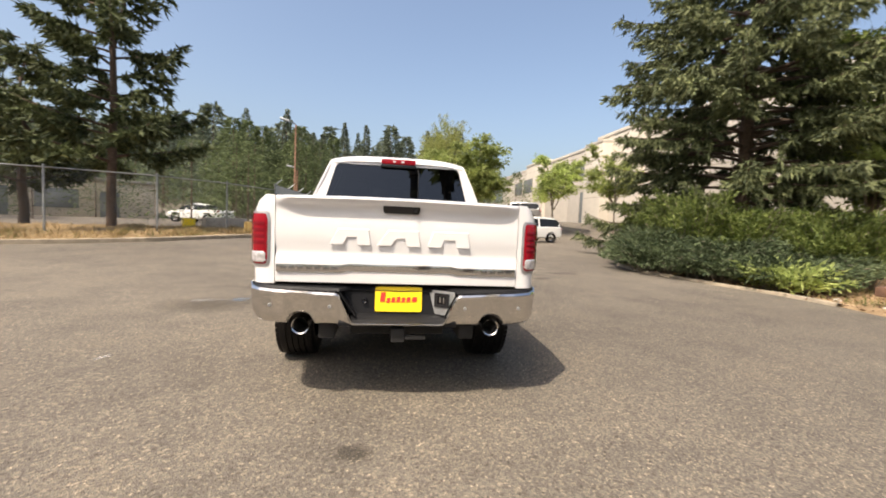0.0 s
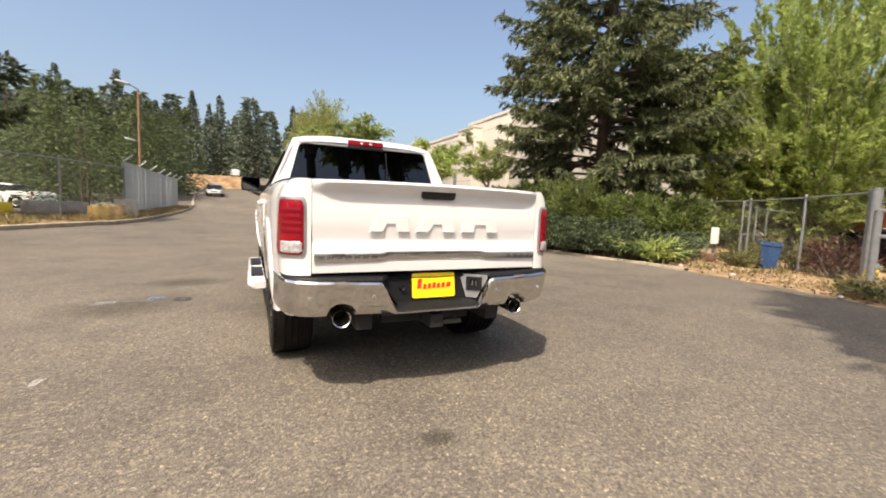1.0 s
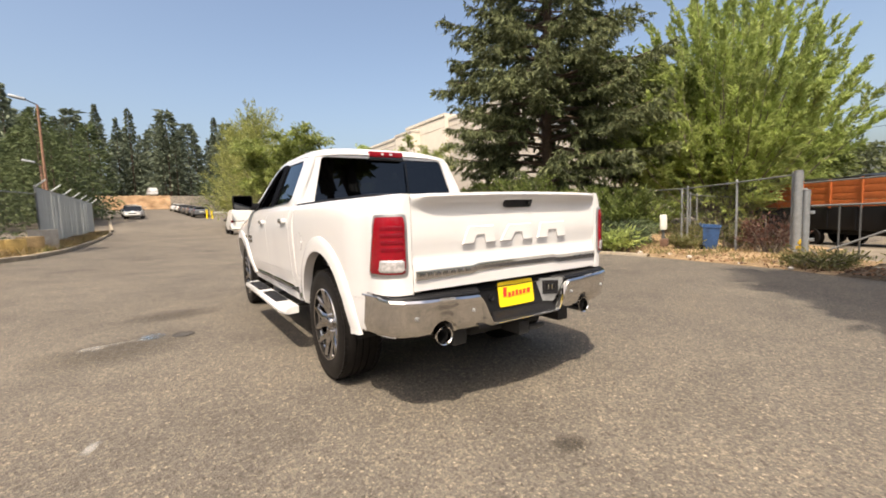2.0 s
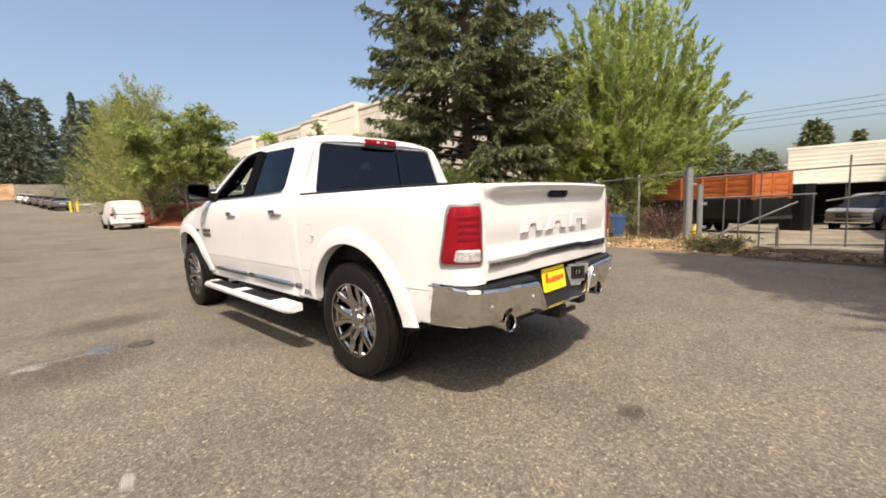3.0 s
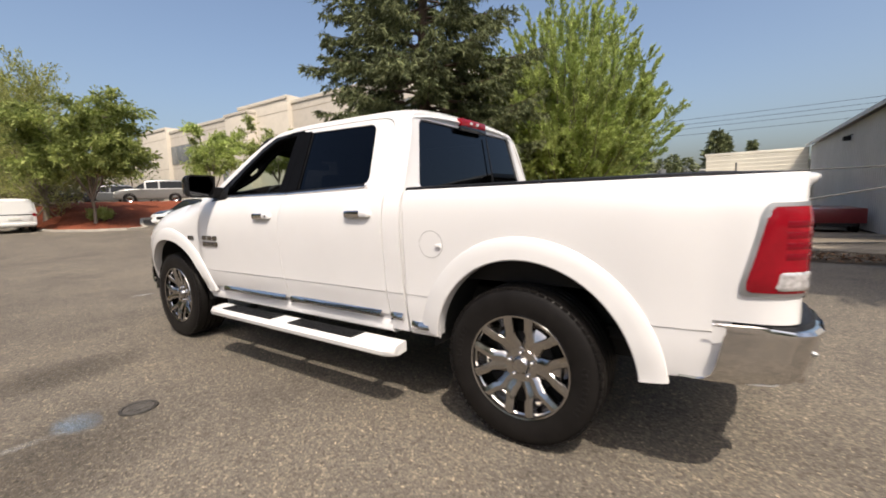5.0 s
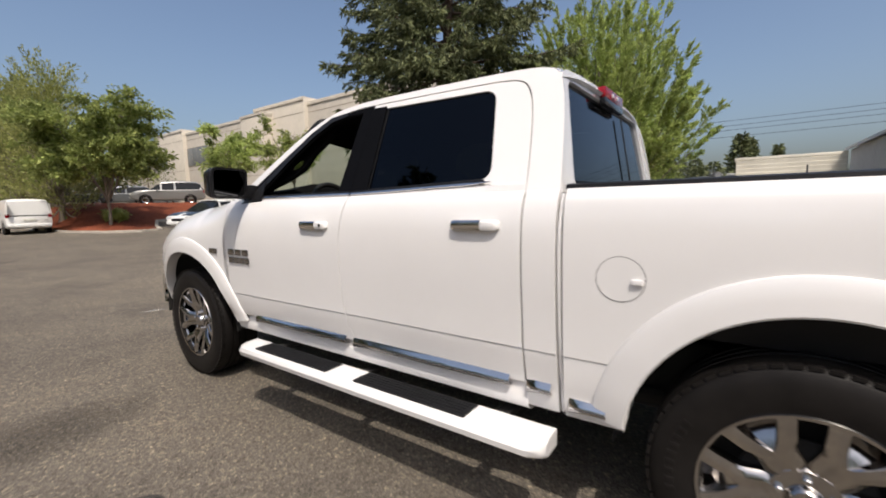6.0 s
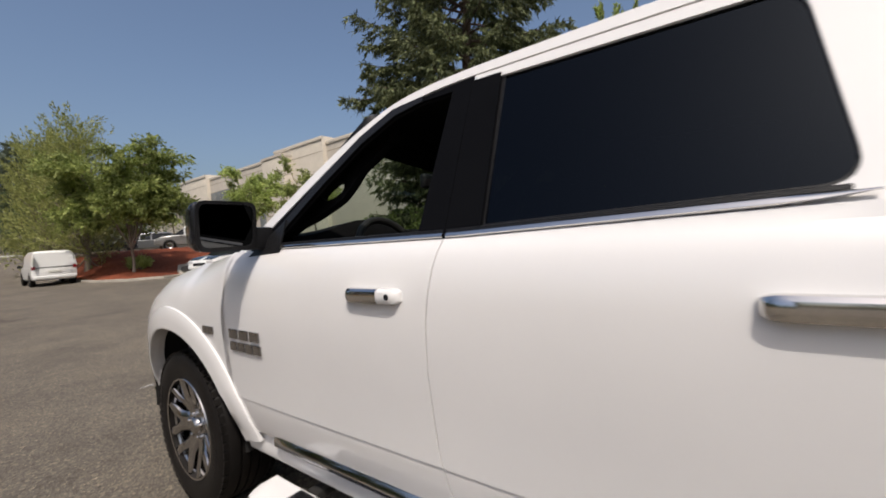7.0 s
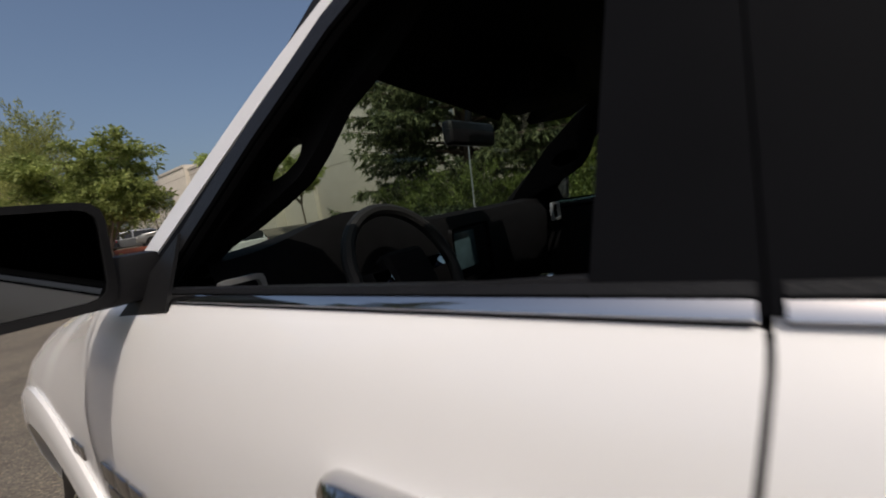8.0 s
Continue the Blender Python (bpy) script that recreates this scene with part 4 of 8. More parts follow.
for s in (-1, 1):
    # door gap behind the rear window frame, as a real joint
    gap = [(0.838, 1.272), (0.850, 1.45), (0.872, 1.62), (0.905, 1.712), (0.955, 1.748), (1.1, 1.760), (1.80, 1.774), (2.00, 1.765), (2.15, 1.735), (2.32, 1.655), (2.56, 1.485), (2.88, 1.255)]
    gap = eased(gap)
    pil = roof_line + [(p[0] - 0.002, p[1] + 0.002) for p in reversed(gap)]
    bm = bmesh.new()
    plate(bm, pil, [], on_cab(s), 0.02)
    part("cab_side_frame", bm, PAINT, truck)
    rear_frame = [(0.843, 1.275)] + [(p[0] + 0.003, p[1] - 0.003) for p in gap if 1.30 < p[1] and p[0] < 1.75] + [(1.7985, 1.770), (1.7985, 1.275)]
    bm = bmesh.new()
    plate(bm, rear_frame, [rear_win], on_cab(s, -0.002), 0.02)
    part("rear_door_frame", bm, PAINT, truck)
    front_frame = [(1.8028, 1.275), (1.8028, 1.770)] + [(p[0] - 0.001, p[1] - 0.004) for p in gap if 1.27 < p[1] and p[0] > 1.82] + [(2.84, 1.262)]
    bm = bmesh.new()
    plate(bm, front_frame, [front_win], on_cab(s, -0.002), 0.02)
    part("front_door_frame", bm, DARKPILLAR, truck, "black front window frame")
    # black pillar cover, window seals
    for y0, y1, y2, y3 in ((1.690, 1.705, 1.7998, 1.7998), (1.8015, 1.8015, 1.872, 1.895)):
        bm = bmesh.new()
        plate(bm, [(y0, 1.300), (y1, 1.752), (y2, 1.754), (y3, 1.300)], [], on_cab(s, 0.003), 0.004)
        edge = ((y0 + 0.0005, 1.300), (y1 + 0.0005, 1.752)) if y0 < 1.7 else ((y3 - 0.0005, 1.300), (y2 - 0.0005, 1.752))
        sheet(bm, [[on_cab(s, kk)(ye, z) for ye, z in edge] for kk in (0.003, -0.013)])
        part("pillar_cover", bm, DARKPILLAR, truck, "satin black pillar cover")
    for nm, win, k in (("rear_seal", rear_win, 0.0), ("front_seal", front_win, 0.0)):
        bm = bmesh.new()
        c = Vector((sum(p[0] for p in win) / len(win), sum(p[1] for p in win) / len(win)))
        inner = [tuple(c + (Vector(p) - c) * (0.975 if nm == "rear_seal" else 0.972)) for p in win]
        plate(bm, win, [inner], on_cab(s, -0.010), 0.010)
        part(nm, bm, BLACK, truck)
    bm = bmesh.new()
    plate(bm, rear_win, [], on_cab(s, -0.012), 0)
    g = part("side_window", bm, TINT, truck, "dark privacy glass")
    bm = bmesh.new()
    plate(bm, front_win, [], on_cab(s, -0.014), 0)
    if s > 0:
        g2 = part("side_window", bm, CLEAR, truck, "clear front side glass")
        g2.visible_shadow = False
    else:
        bm.free()  # the driver's window is wound down
    # black trim along the sloping edge of the front window
    slope = front_win[2:]
    bm = bmesh.new()
    plate(bm, slope + [(2.740, 1.300), (2.586, 1.437), (2.445, 1.558), (2.284, 1.678), (2.137, 1.750), (2.000, 1.762)], [], on_cab(s, 0.002), 0.006)
    part("frame_trim", bm, BLACK, truck)
    # bright waist moulding
    for y0, y1 in ((0.992, 1.793), (1.805, 2.66)):
        bm = bmesh.new()
        sheet(bm, [[(s * (cab_x(z) + dx), y, belt(y) + 1.309 + (z - 1.309) * min(1.0, 0.25 + (y - 0.992) / 0.10)) for dx, z in ((0.0, 1.3090), (0.005, 1.3082), (0.007, 1.304), (0.007, 1.299), (0.000, 1.2945))] for y in np.linspace(y0, y1, 14)])
        thicken(bm, 0.004)
        part("waist_moulding", bm, CHROME, truck, "bright waist moulding under the window")
        bm = bmesh.new()
        sheet(bm, [[(s * (cab_x(z) + dx), y, z + belt(y)) for dx, z in ((-0.004, 1.3185), (0.004, 1.317), (0.004, 1.310), (-0.002, 1.309))] for y in np.linspace(y0 + (0.03 if y0 < 1.5 else 0), y1, 10)])
        part("window_felt", bm, BLACK, truck)
    # mirror-base triangle at the foot of the windscreen pillar
    bm = bmesh.new()
    plate(bm, [(2.58, 1.282), (2.80, 1.268), (2.60, 1.405)], [], on_cab(s, 0.004), 0.006)
    part("mirror_base", bm, BLACK, truck)

# roof skin
bm = bmesh.new()
rows = []
for y in np.linspace(0.775, 2.30, 27):
    ze = edge_z(y)
    xe = cab_x(ze)
    crown = 0.050 * min(1.0, 0.8 + (y - 0.775) / 0.5)
    rows.append([(xe * u, y + (0.05 * (1 - u * u) if y > 2.1 else -0.012 * (1 - u * u) * max(0, (1.0 - y) / 0.2)), ze + crown * (1 - abs(u) ** 4.0)) for u in np.linspace(-1, 1, 33)])
sheet(bm, rows)
thicken(bm, 0.02)
part("roof", bm, PAINT, truck)


def back_y(z):
    return 0.700 + (z - 1.27) * 0.165


back_out = [(-cab_x(z) + 0.014, z) for z in (1.27, 1.45, 1.60, 1.70, 1.745)]
back_loop = back_out + [(-0.64, 1.768), (-0.45, 1.785), (0, 1.80), (0.45, 1.785), (0.64, 1.768)] + [(-x, z) for x, z in reversed(back_out)]
back_win = rounded([(-0.755, 1.300), (-0.640, 1.728), (0.640, 1.728), (0.755, 1.300)], 0.045, 5)
bm = bmesh.new()
plate(bm, back_loop, [back_win], lambda x, z: (x, back_y(z) + 0.022, z), 0.02)
part("cab_back", bm, PAINT, truck)
bm = bmesh.new()
plate(bm, back_win, [], lambda x, z: (x, back_y(z) + 0.020, z), 0)
bw = part("rear_window", bm, REARTINT, truck, "dark rear window with a sliding centre pane")
for x in (0.215,):
    bm = bmesh.new()
    box(bm, (x, back_y(1.51) + 0.002, 1.51), (0.009, 0.008, 0.38), 0.002, None)
    for v in bm.verts:
        v.co.y = back_y(v.co.z) + (v.co.y - back_y(1.51)) - 0.002
    part("slider_frame", bm, BLACK, bw)
bm = bmesh.new()
box(bm, (0, 0, 0), (0.36, 0.05, 0.055), 0.012)
bmesh.ops.translate(bm, verts=bm.verts, vec=(0, 0.775, 1.772))
brake = part("brake_lamp", bm, REDLENS, truck, "red high-mounted brake lamp")
bm = bmesh.new()
box(bm, (-0.045, 0.748, 1.772), (0.030, 0.006, 0.020), 0.003)
part("cargo_lens", bm, CLEARLENS, brake)
bm = bmesh.new()
box(bm, (0.045, 0.748, 1.772), (0.030, 0.006, 0.020), 0.003)
part("cargo_lens", bm, CLEARLENS, brake)
bm = bmesh.new()
box(bm, (0, 0.765, 1.728), (0.36, 0.03, 0.035), 0.004)
part("lamp_shelf", bm, GLOSSBLACK, brake)


def ws(x, z):
    return (x, 2.30 + (1.745 - z) * 1.36, z)


bm = bmesh.new()
wso = [(-0.80, 1.245), (-0.675, 1.75), (-0.35, 1.80), (0.35, 1.80), (0.675, 1.75), (0.80, 1.245)]
plate(bm, rounded(wso, 0.05, 5), [], ws, 0)
w = part("windscreen", bm, CLEAR, truck, "clear windscreen")
w.visible_shadow = False
bm = bmesh.new()
plate(bm, rounded([(-0.86, 1.235), (-0.70, 1.765), (-0.36, 1.815), (0.36, 1.815), (0.70, 1.765), (0.86, 1.235)], 0.03, 5), [rounded([(-0.775, 1.30), (-0.65, 1.71), (-0.34, 1.755), (0.34, 1.755), (0.65, 1.71), (0.775, 1.30)], 0.05, 5)], lambda x, z: (ws(x, z)[0], ws(x, z)[1] - 0.004, z), 0.02)
part("windscreen_surround", bm, BLACK, truck)

# hood with a raised middle, cowl and nose
bm = bmesh.new()
rows = []
for y in np.linspace(2.90, 4.52, 22):
    xe = min(side_x(y, hood_z(y)) - 0.004, 0.95)
    rows.append([(xe * u, y + 0.10 * (1 - u * u) * max(0, (y - 3.6) / 0.9), hood_z(y) + 0.045 * (1 - abs(u) ** 3) + 0.016 * min(1.0, max(0.0, (0.52 - abs(u)) / 0.10))) for u in np.linspace(-1, 1, 31)])
sheet(bm, rows)
thicken(bm, 0.015)
part("hood", bm, PAINT, truck)
bm = bmesh.new()
rows = []
for z in np.linspace(0.50, 1.06, 8):
    rows.append([(0.72 * u, 4.62 - 0.22 * abs(u) ** 3, z) for u in np.linspace(-1, 1, 17)])
sheet(bm, rows)
thicken(bm, 0.03)
part("grille", bm, CHROME, truck, "chrome grille")
bm = bmesh.new()
rows = []
for u in np.linspace(-1, 1, 33):
    x = 0.86 * u
    y = 4.70 - 0.42 * abs(u) ** 3.2
    rows.append([(x, y - 0.04, 0.44), (x, y, 0.46), (x, y + 0.015, 0.56), (x, y, 0.69), (x, y - 0.05, 0.70)])
sheet(bm, rows)
thicken(bm, 0.01)
part("front_bumper", bm, CHROME, truck, "chrome front bumper")
for s in (-1, 1):
    bm = bmesh.new()
    box(bm, (s * 0.68, 4.36, 0.90), (0.16, 0.20, 0.18), 0.03)
    part("headlamp", bm, CLEARLENS, truck, "clear headlamp")

# radio mast on the far fender
bm = bmesh.new()
tube(bm, [(0.82, 3.075, 1.19), (0.82, 3.072, 1.25)], 0.012, 8)
tube(bm, [(0.82, 3.072, 1.25), (0.82, 3.045, 1.72)], 0.004, 6)
part("radio_mast", bm, STEEL, truck, "thin metal radio mast")

# door mirrors
for s in (-1, 1):
    bm = bmesh.new()
    m = pose(s * 1.066, 2.735, 1.392, 0, 0, -s * 8)
    box(bm, (0, 0, 0), (0.236, 0.120, 0.184), 0.034, None, 4)
    for v in bm.verts:
        # the shell narrows towards its nose
        k = 1 - 0.30 * ((v.co.y + 0.06) / 0.12) ** 1.3 if v.co.y > -0.06 else 1.0
        v.co.x, v.co.z = v.co.x * k, v.co.z * k
    bm.transform(m)
    mir = part("door_mirror", bm, GLOSSBLACK, truck, "black door mirror folded out")
    bm = bmesh.new()
    mg = m @ pose(0, -0.0600, 0, 5) @ Matrix.Diagonal((1.01, 1, 1, 1))
    plate(bm, rounded([(-0.10, -0.075), (0.10, -0.075), (0.105, 0.078), (-0.105, 0.078)], 0.03, 4), [], lambda u, v: tuple(mg @ Vector((u, -0.004, v))), 0.003)
    part("mirror_glass", bm, SILVERMIRROR, mir)
    bm = bmesh.new()
    plate(bm, rounded([(-0.114, -0.09), (0.114, -0.09), (0.116, 0.09), (-0.116, 0.09)], 0.035, 4), [rounded([(-0.10, -0.075), (0.10, -0.075), (0.105, 0.078), (-0.105, 0.078)], 0.03, 4)], lambda u, v: tuple(mg @ Vector((u, -0.004, v))), 0.008)
    part("mirror_rim", bm, BLACK, mir)
    bm = bmesh.new()
    box(bm, (s * 0.925, 2.72, 1.343), (0.12, 0.062, 0.088), 0.015)
    part("mirror_arm", bm, BLACK, mir)

# door handles: a chrome pull with a white rear end
def handle_bar(y_a, y_b, y0, s, m, name, parent, label="", hz=1.143):
    bm = bmesh.new()
    x = side_x(y0, 1.143)
    rows = []
    for k in range(17):
        t = k / 16
        y = y_a + (y_b - y_a) * t
        full = (y - (y0 - 0.125)) / 0.222
        out = 0.006 + 0.024 * max(0.0, 1 - abs(2 * full - 1) ** 6) ** 0.5
        h = 0.0225 * max(0.36, (1 - abs(2 * full - 1) ** 14)) ** 0.5
        rows.append([(s * (x + out * a), y, hz + h * b) for a, b in ((-0.5, -0.85), (0.35, -1.0), (0.8, -0.85), (0.97, -0.45), (1.0, 0.1), (0.94, 0.6), (0.7, 0.92), (0.3, 1.0), (-0.5, 0.85))])
    vs = sheet(bm, rows)
    bm.faces.new(vs[0])
    bm.faces.new(list(reversed(vs[-1])))
    return part(name, bm, m, parent, label)


for s in (-1, 1):
    for y0, hz in ((2.035, 1.146), (1.045, 1.156)):
        x = side_x(y0, 1.143)
        hd = handle_bar(y0 - 0.125, y0 - 0.052, y0, s, PAINT, "door_handle", truck, "white door handle with a chrome pull", hz)
        handle_bar(y0 - 0.050, y0 + 0.097, y0, s, CHROME, "chrome_pull", hd, "chrome pull", hz)
        if y0 > 1.5:
            bm = bmesh.new()
            lathe(bm, [(s * 0.0, 0.0), (s * 0.003, 0.007), (0, 0.009)], 12, 'x', (s * (x + 0.0285), y0 - 0.094, 1.147))
            part("keyhole", bm, BLACK, hd)

# fuel door on the driver side
bm = bmesh.new()
ring = [(0.49 + 0.077 * math.cos(a), 0.988 + 0.075 * math.sin(a)) for a in np.linspace(0, 2 * math.pi, 40, endpoint=False)]
ring2 = [(0.49 + 0.0745 * math.cos(a), 0.988 + 0.0725 * math.sin(a)) for a in np.linspace(0, 2 * math.pi, 40, endpoint=False)]
plate(bm, ring2, [], lambda y, z: (-side_x(y, z, True) - 0.0015, y, z), 0.004)
fd = part("fuel_door", bm, PAINT, truck, "round white fuel door")
bm = bmesh.new()
plate(bm, ring, [ring2], lambda y, z: (-side_x(y, z, True) - 0.001, y, z), 0.002)
part("fuel_door_gap", bm, GAPGREY, fd)
bm = bmesh.new()
box(bm, (-side_x(0.44, 0.985, True) - 0.006, 0.437, 0.982), (0.012, 0.035, 0.018), 0.004)
part("fuel_door_pull", bm, PAINT, fd)

# badges ahead of the door, as bars
for s in (-1, 1):
    bd = None
    rowspec = [(2.885 - 0.083 * k, 0.068, 0.966, 0.040) for k in range(3)] + [(2.885 - 0.062 * k, 0.052, 0.915, 0.038) for k in range(4)]
    for y, w, z, h in rowspec:
        bm = bmesh.new()
        box(bm, (s * (side_x(y, z) + 0.004), y - w / 2, z), (0.008, w, h), 0.003)
        o = part("badge_bar" if bd else "side_badge", bm, BADGE, bd or truck, "" if bd else "dark chrome badge bars")
        bd = bd or o
    for k in range(3):
        bm = bmesh.new()
        y = 3.125 - 0.036 * k
        box(bm, (s * (side_x(y, 0.965) + 0.003), y, 0.962), (0.006, 0.032, 0.034), 0.002)
        part("badge_bar", bm, BADGE, bd)

# running boards
for s in (-1, 1):
    bm = bmesh.new()
    rows = []
    for k, y in enumerate((0.70, 0.715, 0.76, 2.62, 2.665, 2.68)):
        w = (0.100, 0.125, 0.150, 0.150, 0.125, 0.10)[k]
        x0 = 0.945
        rows.append([(s * x, y, z) for x, z in ((x0, 0.350), (x0 + w - 0.02, 0.345), (x0 + w, 0.360), (x0 + w + 0.006, 0.385), (x0 + w - 0.006, 0.403), (x0 + w - 0.03, 0.410), (x0, 0.412))])
    vs = sheet(bm, rows, closed=True)
    bm.faces.new(vs[0])
    bm.faces.new(list(reversed(vs[-1])))
    board = part("running_board", bm, PAINT, truck, "white running board with black tread pads")
    for y0, y1 in ((1.03, 1.66), (1.86, 2.50)):
        bm = bmesh.new()
        box(bm, (s * 1.010, (y0 + y1) / 2, 0.413), (0.115, y1 - y0, 0.010), 0.004)
        for k in range(5):
            box(bm, (s * (0.97 + 0.02 * k), (y0 + y1) / 2, 0.419), (0.006, y1 - y0 - 0.04, 0.005))
        part("tread_pad", bm, BLACK, board, "black rubber tread pad")
    for y in (0.95, 1.75, 2.5):
        bm = bmesh.new()
        box(bm, (s * 0.88, y, 0.37), (0.2, 0.06, 0.03), 0.005)
        part("bracket", bm, UNDER, board)

# chassis
bm = bmesh.new()
for s in (-1, 1):
    box(bm, (s * 0.45, 1.6, 0.46), (0.10, 5.3, 0.14), 0.01)
box(bm, (0, 1.75, 0.52), (1.70, 2.3, 0.10), 0.01)
box(bm, (0, 3.75, 0.62), (1.2, 1.5, 0.40), 0.02)
box(bm, (0, 0.0, 0.72), (1.1, 1.9, 0.08), 0.01)
part("chassis", bm, UNDER, truck)
# hidden underbody parts, added to block sky light beneath the truck
bm = bmesh.new()
lathe(bm, [(0.50, 0.10), (0.46, 0.30), (0.50, 0.36), (0.60, 0.37), (0.66, 0.34), (0.66, 0.0)], 32, 'z', (0.0, -0.55, 0.0))
part("spare_wheel", bm, UNDER, truck, "dark spare wheel slung under the bed")
bm = bmesh.new()
box(bm, (-0.30, 1.15, 0.44), (0.38, 1.10, 0.20), 0.06)
part("fuel_tank", bm, UNDER, truck)
for s in (-1, 1):
    bm = bmesh.new()
    tube(bm, [(s * 0.52, 1.2, 0.42), (s * 0.56, 0.35, 0.46), (s * 0.58, -0.10, 0.56), (s * 0.60, -0.55, 0.52), (s * 0.60, -0.85, 0.486)], 0.036, 10)
    part("exhaust_pipe", bm, UNDER, truck)
for y in (0.0, AXLE_F):
    bm = bmesh.new()
    tube(bm, [(-0.75, y, 0.40), (0.75, y, 0.40)], 0.05, 12)
    bmesh.ops.create_uvsphere(bm, u_segments=16, v_segments=10, radius=0.15, matrix=Matrix.Translation((0.0, y, 0.39)))
    part("axle", bm, UNDER, truck)

# wheels
def wheel(y, s):
    R = 0.402
    bm = bmesh.new()
    prof = [(-0.13, 0.255), (-0.137, 0.275), (-0.142, 0.31), (-0.141, 0.345), (-0.132, 0.378), (-0.118, 0.392), (-0.100, 0.398)]
    for k in range(4):
        x = -0.086 + 0.044 * k
        prof += [(x - 0.004, 0.402), (x + 0.028, 0.402), (x + 0.030, 0.392), (x + 0.038, 0.392)]
    prof += [(0.100, 0.398), (0.118, 0.392), (0.132, 0.378), (0.141, 0.345), (0.142, 0.31), (0.137, 0.275), (0.13, 0.255), (0.10, 0.25), (-0.10, 0.25), (-0.13, 0.255)]
    lathe(bm, prof, 72, 'x', (0, 0, 0))
    t = part("wheel", bm, RUBBER, truck, "black tyre on a polished alloy rim")
    t.location = (s * 0.797, y, 0.386)
    t.scale = (1.022, 1.022, 1.022)
    # tread blocks on the shoulders
    bm = bmesh.new()
    for k in range(60):
        a = 2 * math.pi * k / 60
        for x in (-0.117, 0.117):
            box(bm, (x, 0, 0.3905), (0.030, 0.030, 0.010), 0, pose(0, 0, 0, math.degrees(a)))
    tagged(part("tread_block", bm, RUBBER, t, smooth=False), kind="stuff")
    # raised bar marks on the side wall
    bm = bmesh.new()
    for a0 in (100, 280):
        for k in range(9):
            box(bm, (s * 0.142, 0, 0.328), (0.002, 0.016, 0.026), 0.001, pose(0, 0, 0, a0 - 20 + 5 * k))
    tagged(part("sidewall_mark", bm, RUBBER, t), kind="stuff")
    bm = bmesh.new()
    lathe(bm, [(s * 0.135, 0.250), (s * 0.138, 0.259), (s * 0.130, 0.264), (s * 0.115, 0.260), (s * 0.10, 0.243), (s * 0.02, 0.232), (s * -0.10, 0.235)], 72, 'x')
    rim = part("rim", bm, POLISHED, t, "polished alloy rim")
    bm = bmesh.new()
    lathe(bm, [(s * 0.015, 0.235), (s * 0.01, 0.16), (s * 0.0, 0.0)], 40, 'x')
    part("brake_backing", bm, UNDER, rim)
    bm = bmesh.new()
    lathe(bm, [(s * 0.05, 0.160), (s * 0.055, 0.158), (s * 0.055, 0.07)], 40, 'x')
    part("brake_disc", bm, UNDER, rim)
    for k in range(6):
        bm = bmesh.new()
        a0 = 60 * k + 30
        mm = pose(0, 0, 0, a0)
        for b in (-1, 1):
            # half of a broad spoke that forks into a notch at the rim
            rows = []
            for r, wo, wi, xo, dp in ((0.050, 0.030, 0, 0.082, 0.030), (0.088, 0.051, 0, 0.090, 0.036), (0.100, 0.053, 0, 0.094, 0.040), (0.115, 0.052, 0, 0.099, 0.044), (0.135, 0.054, 0, 0.106, 0.048), (0.152, 0.058, 0.0, 0.111, 0.050), (0.166, 0.067, 0.010, 0.115, 0.051), (0.182, 0.076, 0.021, 0.119, 0.050), (0.204, 0.086, 0.032, 0.124, 0.046), (0.226, 0.098, 0.042, 0.127, 0.040), (0.246, 0.110, 0.050, 0.129, 0.034)):
                e = 0.009 if r < 0.16 else 0.004
                inner = [(wi, xo - dp), (wi, xo - (0.006 if wi else 0)), (wi + (e if wi else 0.004), xo)]
                rows.append([tuple(mm @ Vector((s * xx, b * w2, r))) for w2, xx in inner + [((wi + wo) / 2, xo + 0.005), (wo - e, xo), (wo, xo - 0.008), (wo - 0.004, xo - dp)]])
            sheet(bm, rows, closed=True)
        # sloping floor of the fork
        sheet(bm, [[tuple(mm @ Vector((s * xx, b * w2, r))) for b in (-1, 0, 1)] for r, w2, xx in ((0.148, 0.006, 0.106), (0.165, 0.014, 0.100), (0.190, 0.031, 0.089), (0.215, 0.048, 0.072), (0.240, 0.060, 0.050))])
        bmesh.ops.remove_doubles(bm, verts=bm.verts, dist=0.0004)
        part("spoke", bm, POLISHED, rim, angle=25)
    bm = bmesh.new()
    lathe(bm, [(s * 0.05, 0.096), (s * 0.084, 0.093), (s * 0.092, 0.086), (s * 0.092, 0.047), (s * 0.104, 0.042), (s * 0.112, 0.034), (s * 0.114, 0.0)], 40, 'x')
    part("hub_cap", bm, POLISHED, rim)
    for k in range(5):
        a = 2 * math.pi * (k + 0.25) / 5
        bm = bmesh.new()
        lathe(bm, [(s * 0.09, 0.012), (s * 0.106, 0.011), (s * 0.110, 0.007), (s * 0.110, 0.0)], 8, 'x', (0, 0.062 * math.cos(a), 0.062 * math.sin(a)))
        part("lug_nut", bm, CHROME, rim)


for s in (-1, 1):
    for y in (0.0, AXLE_F):
        wheel(y, s)

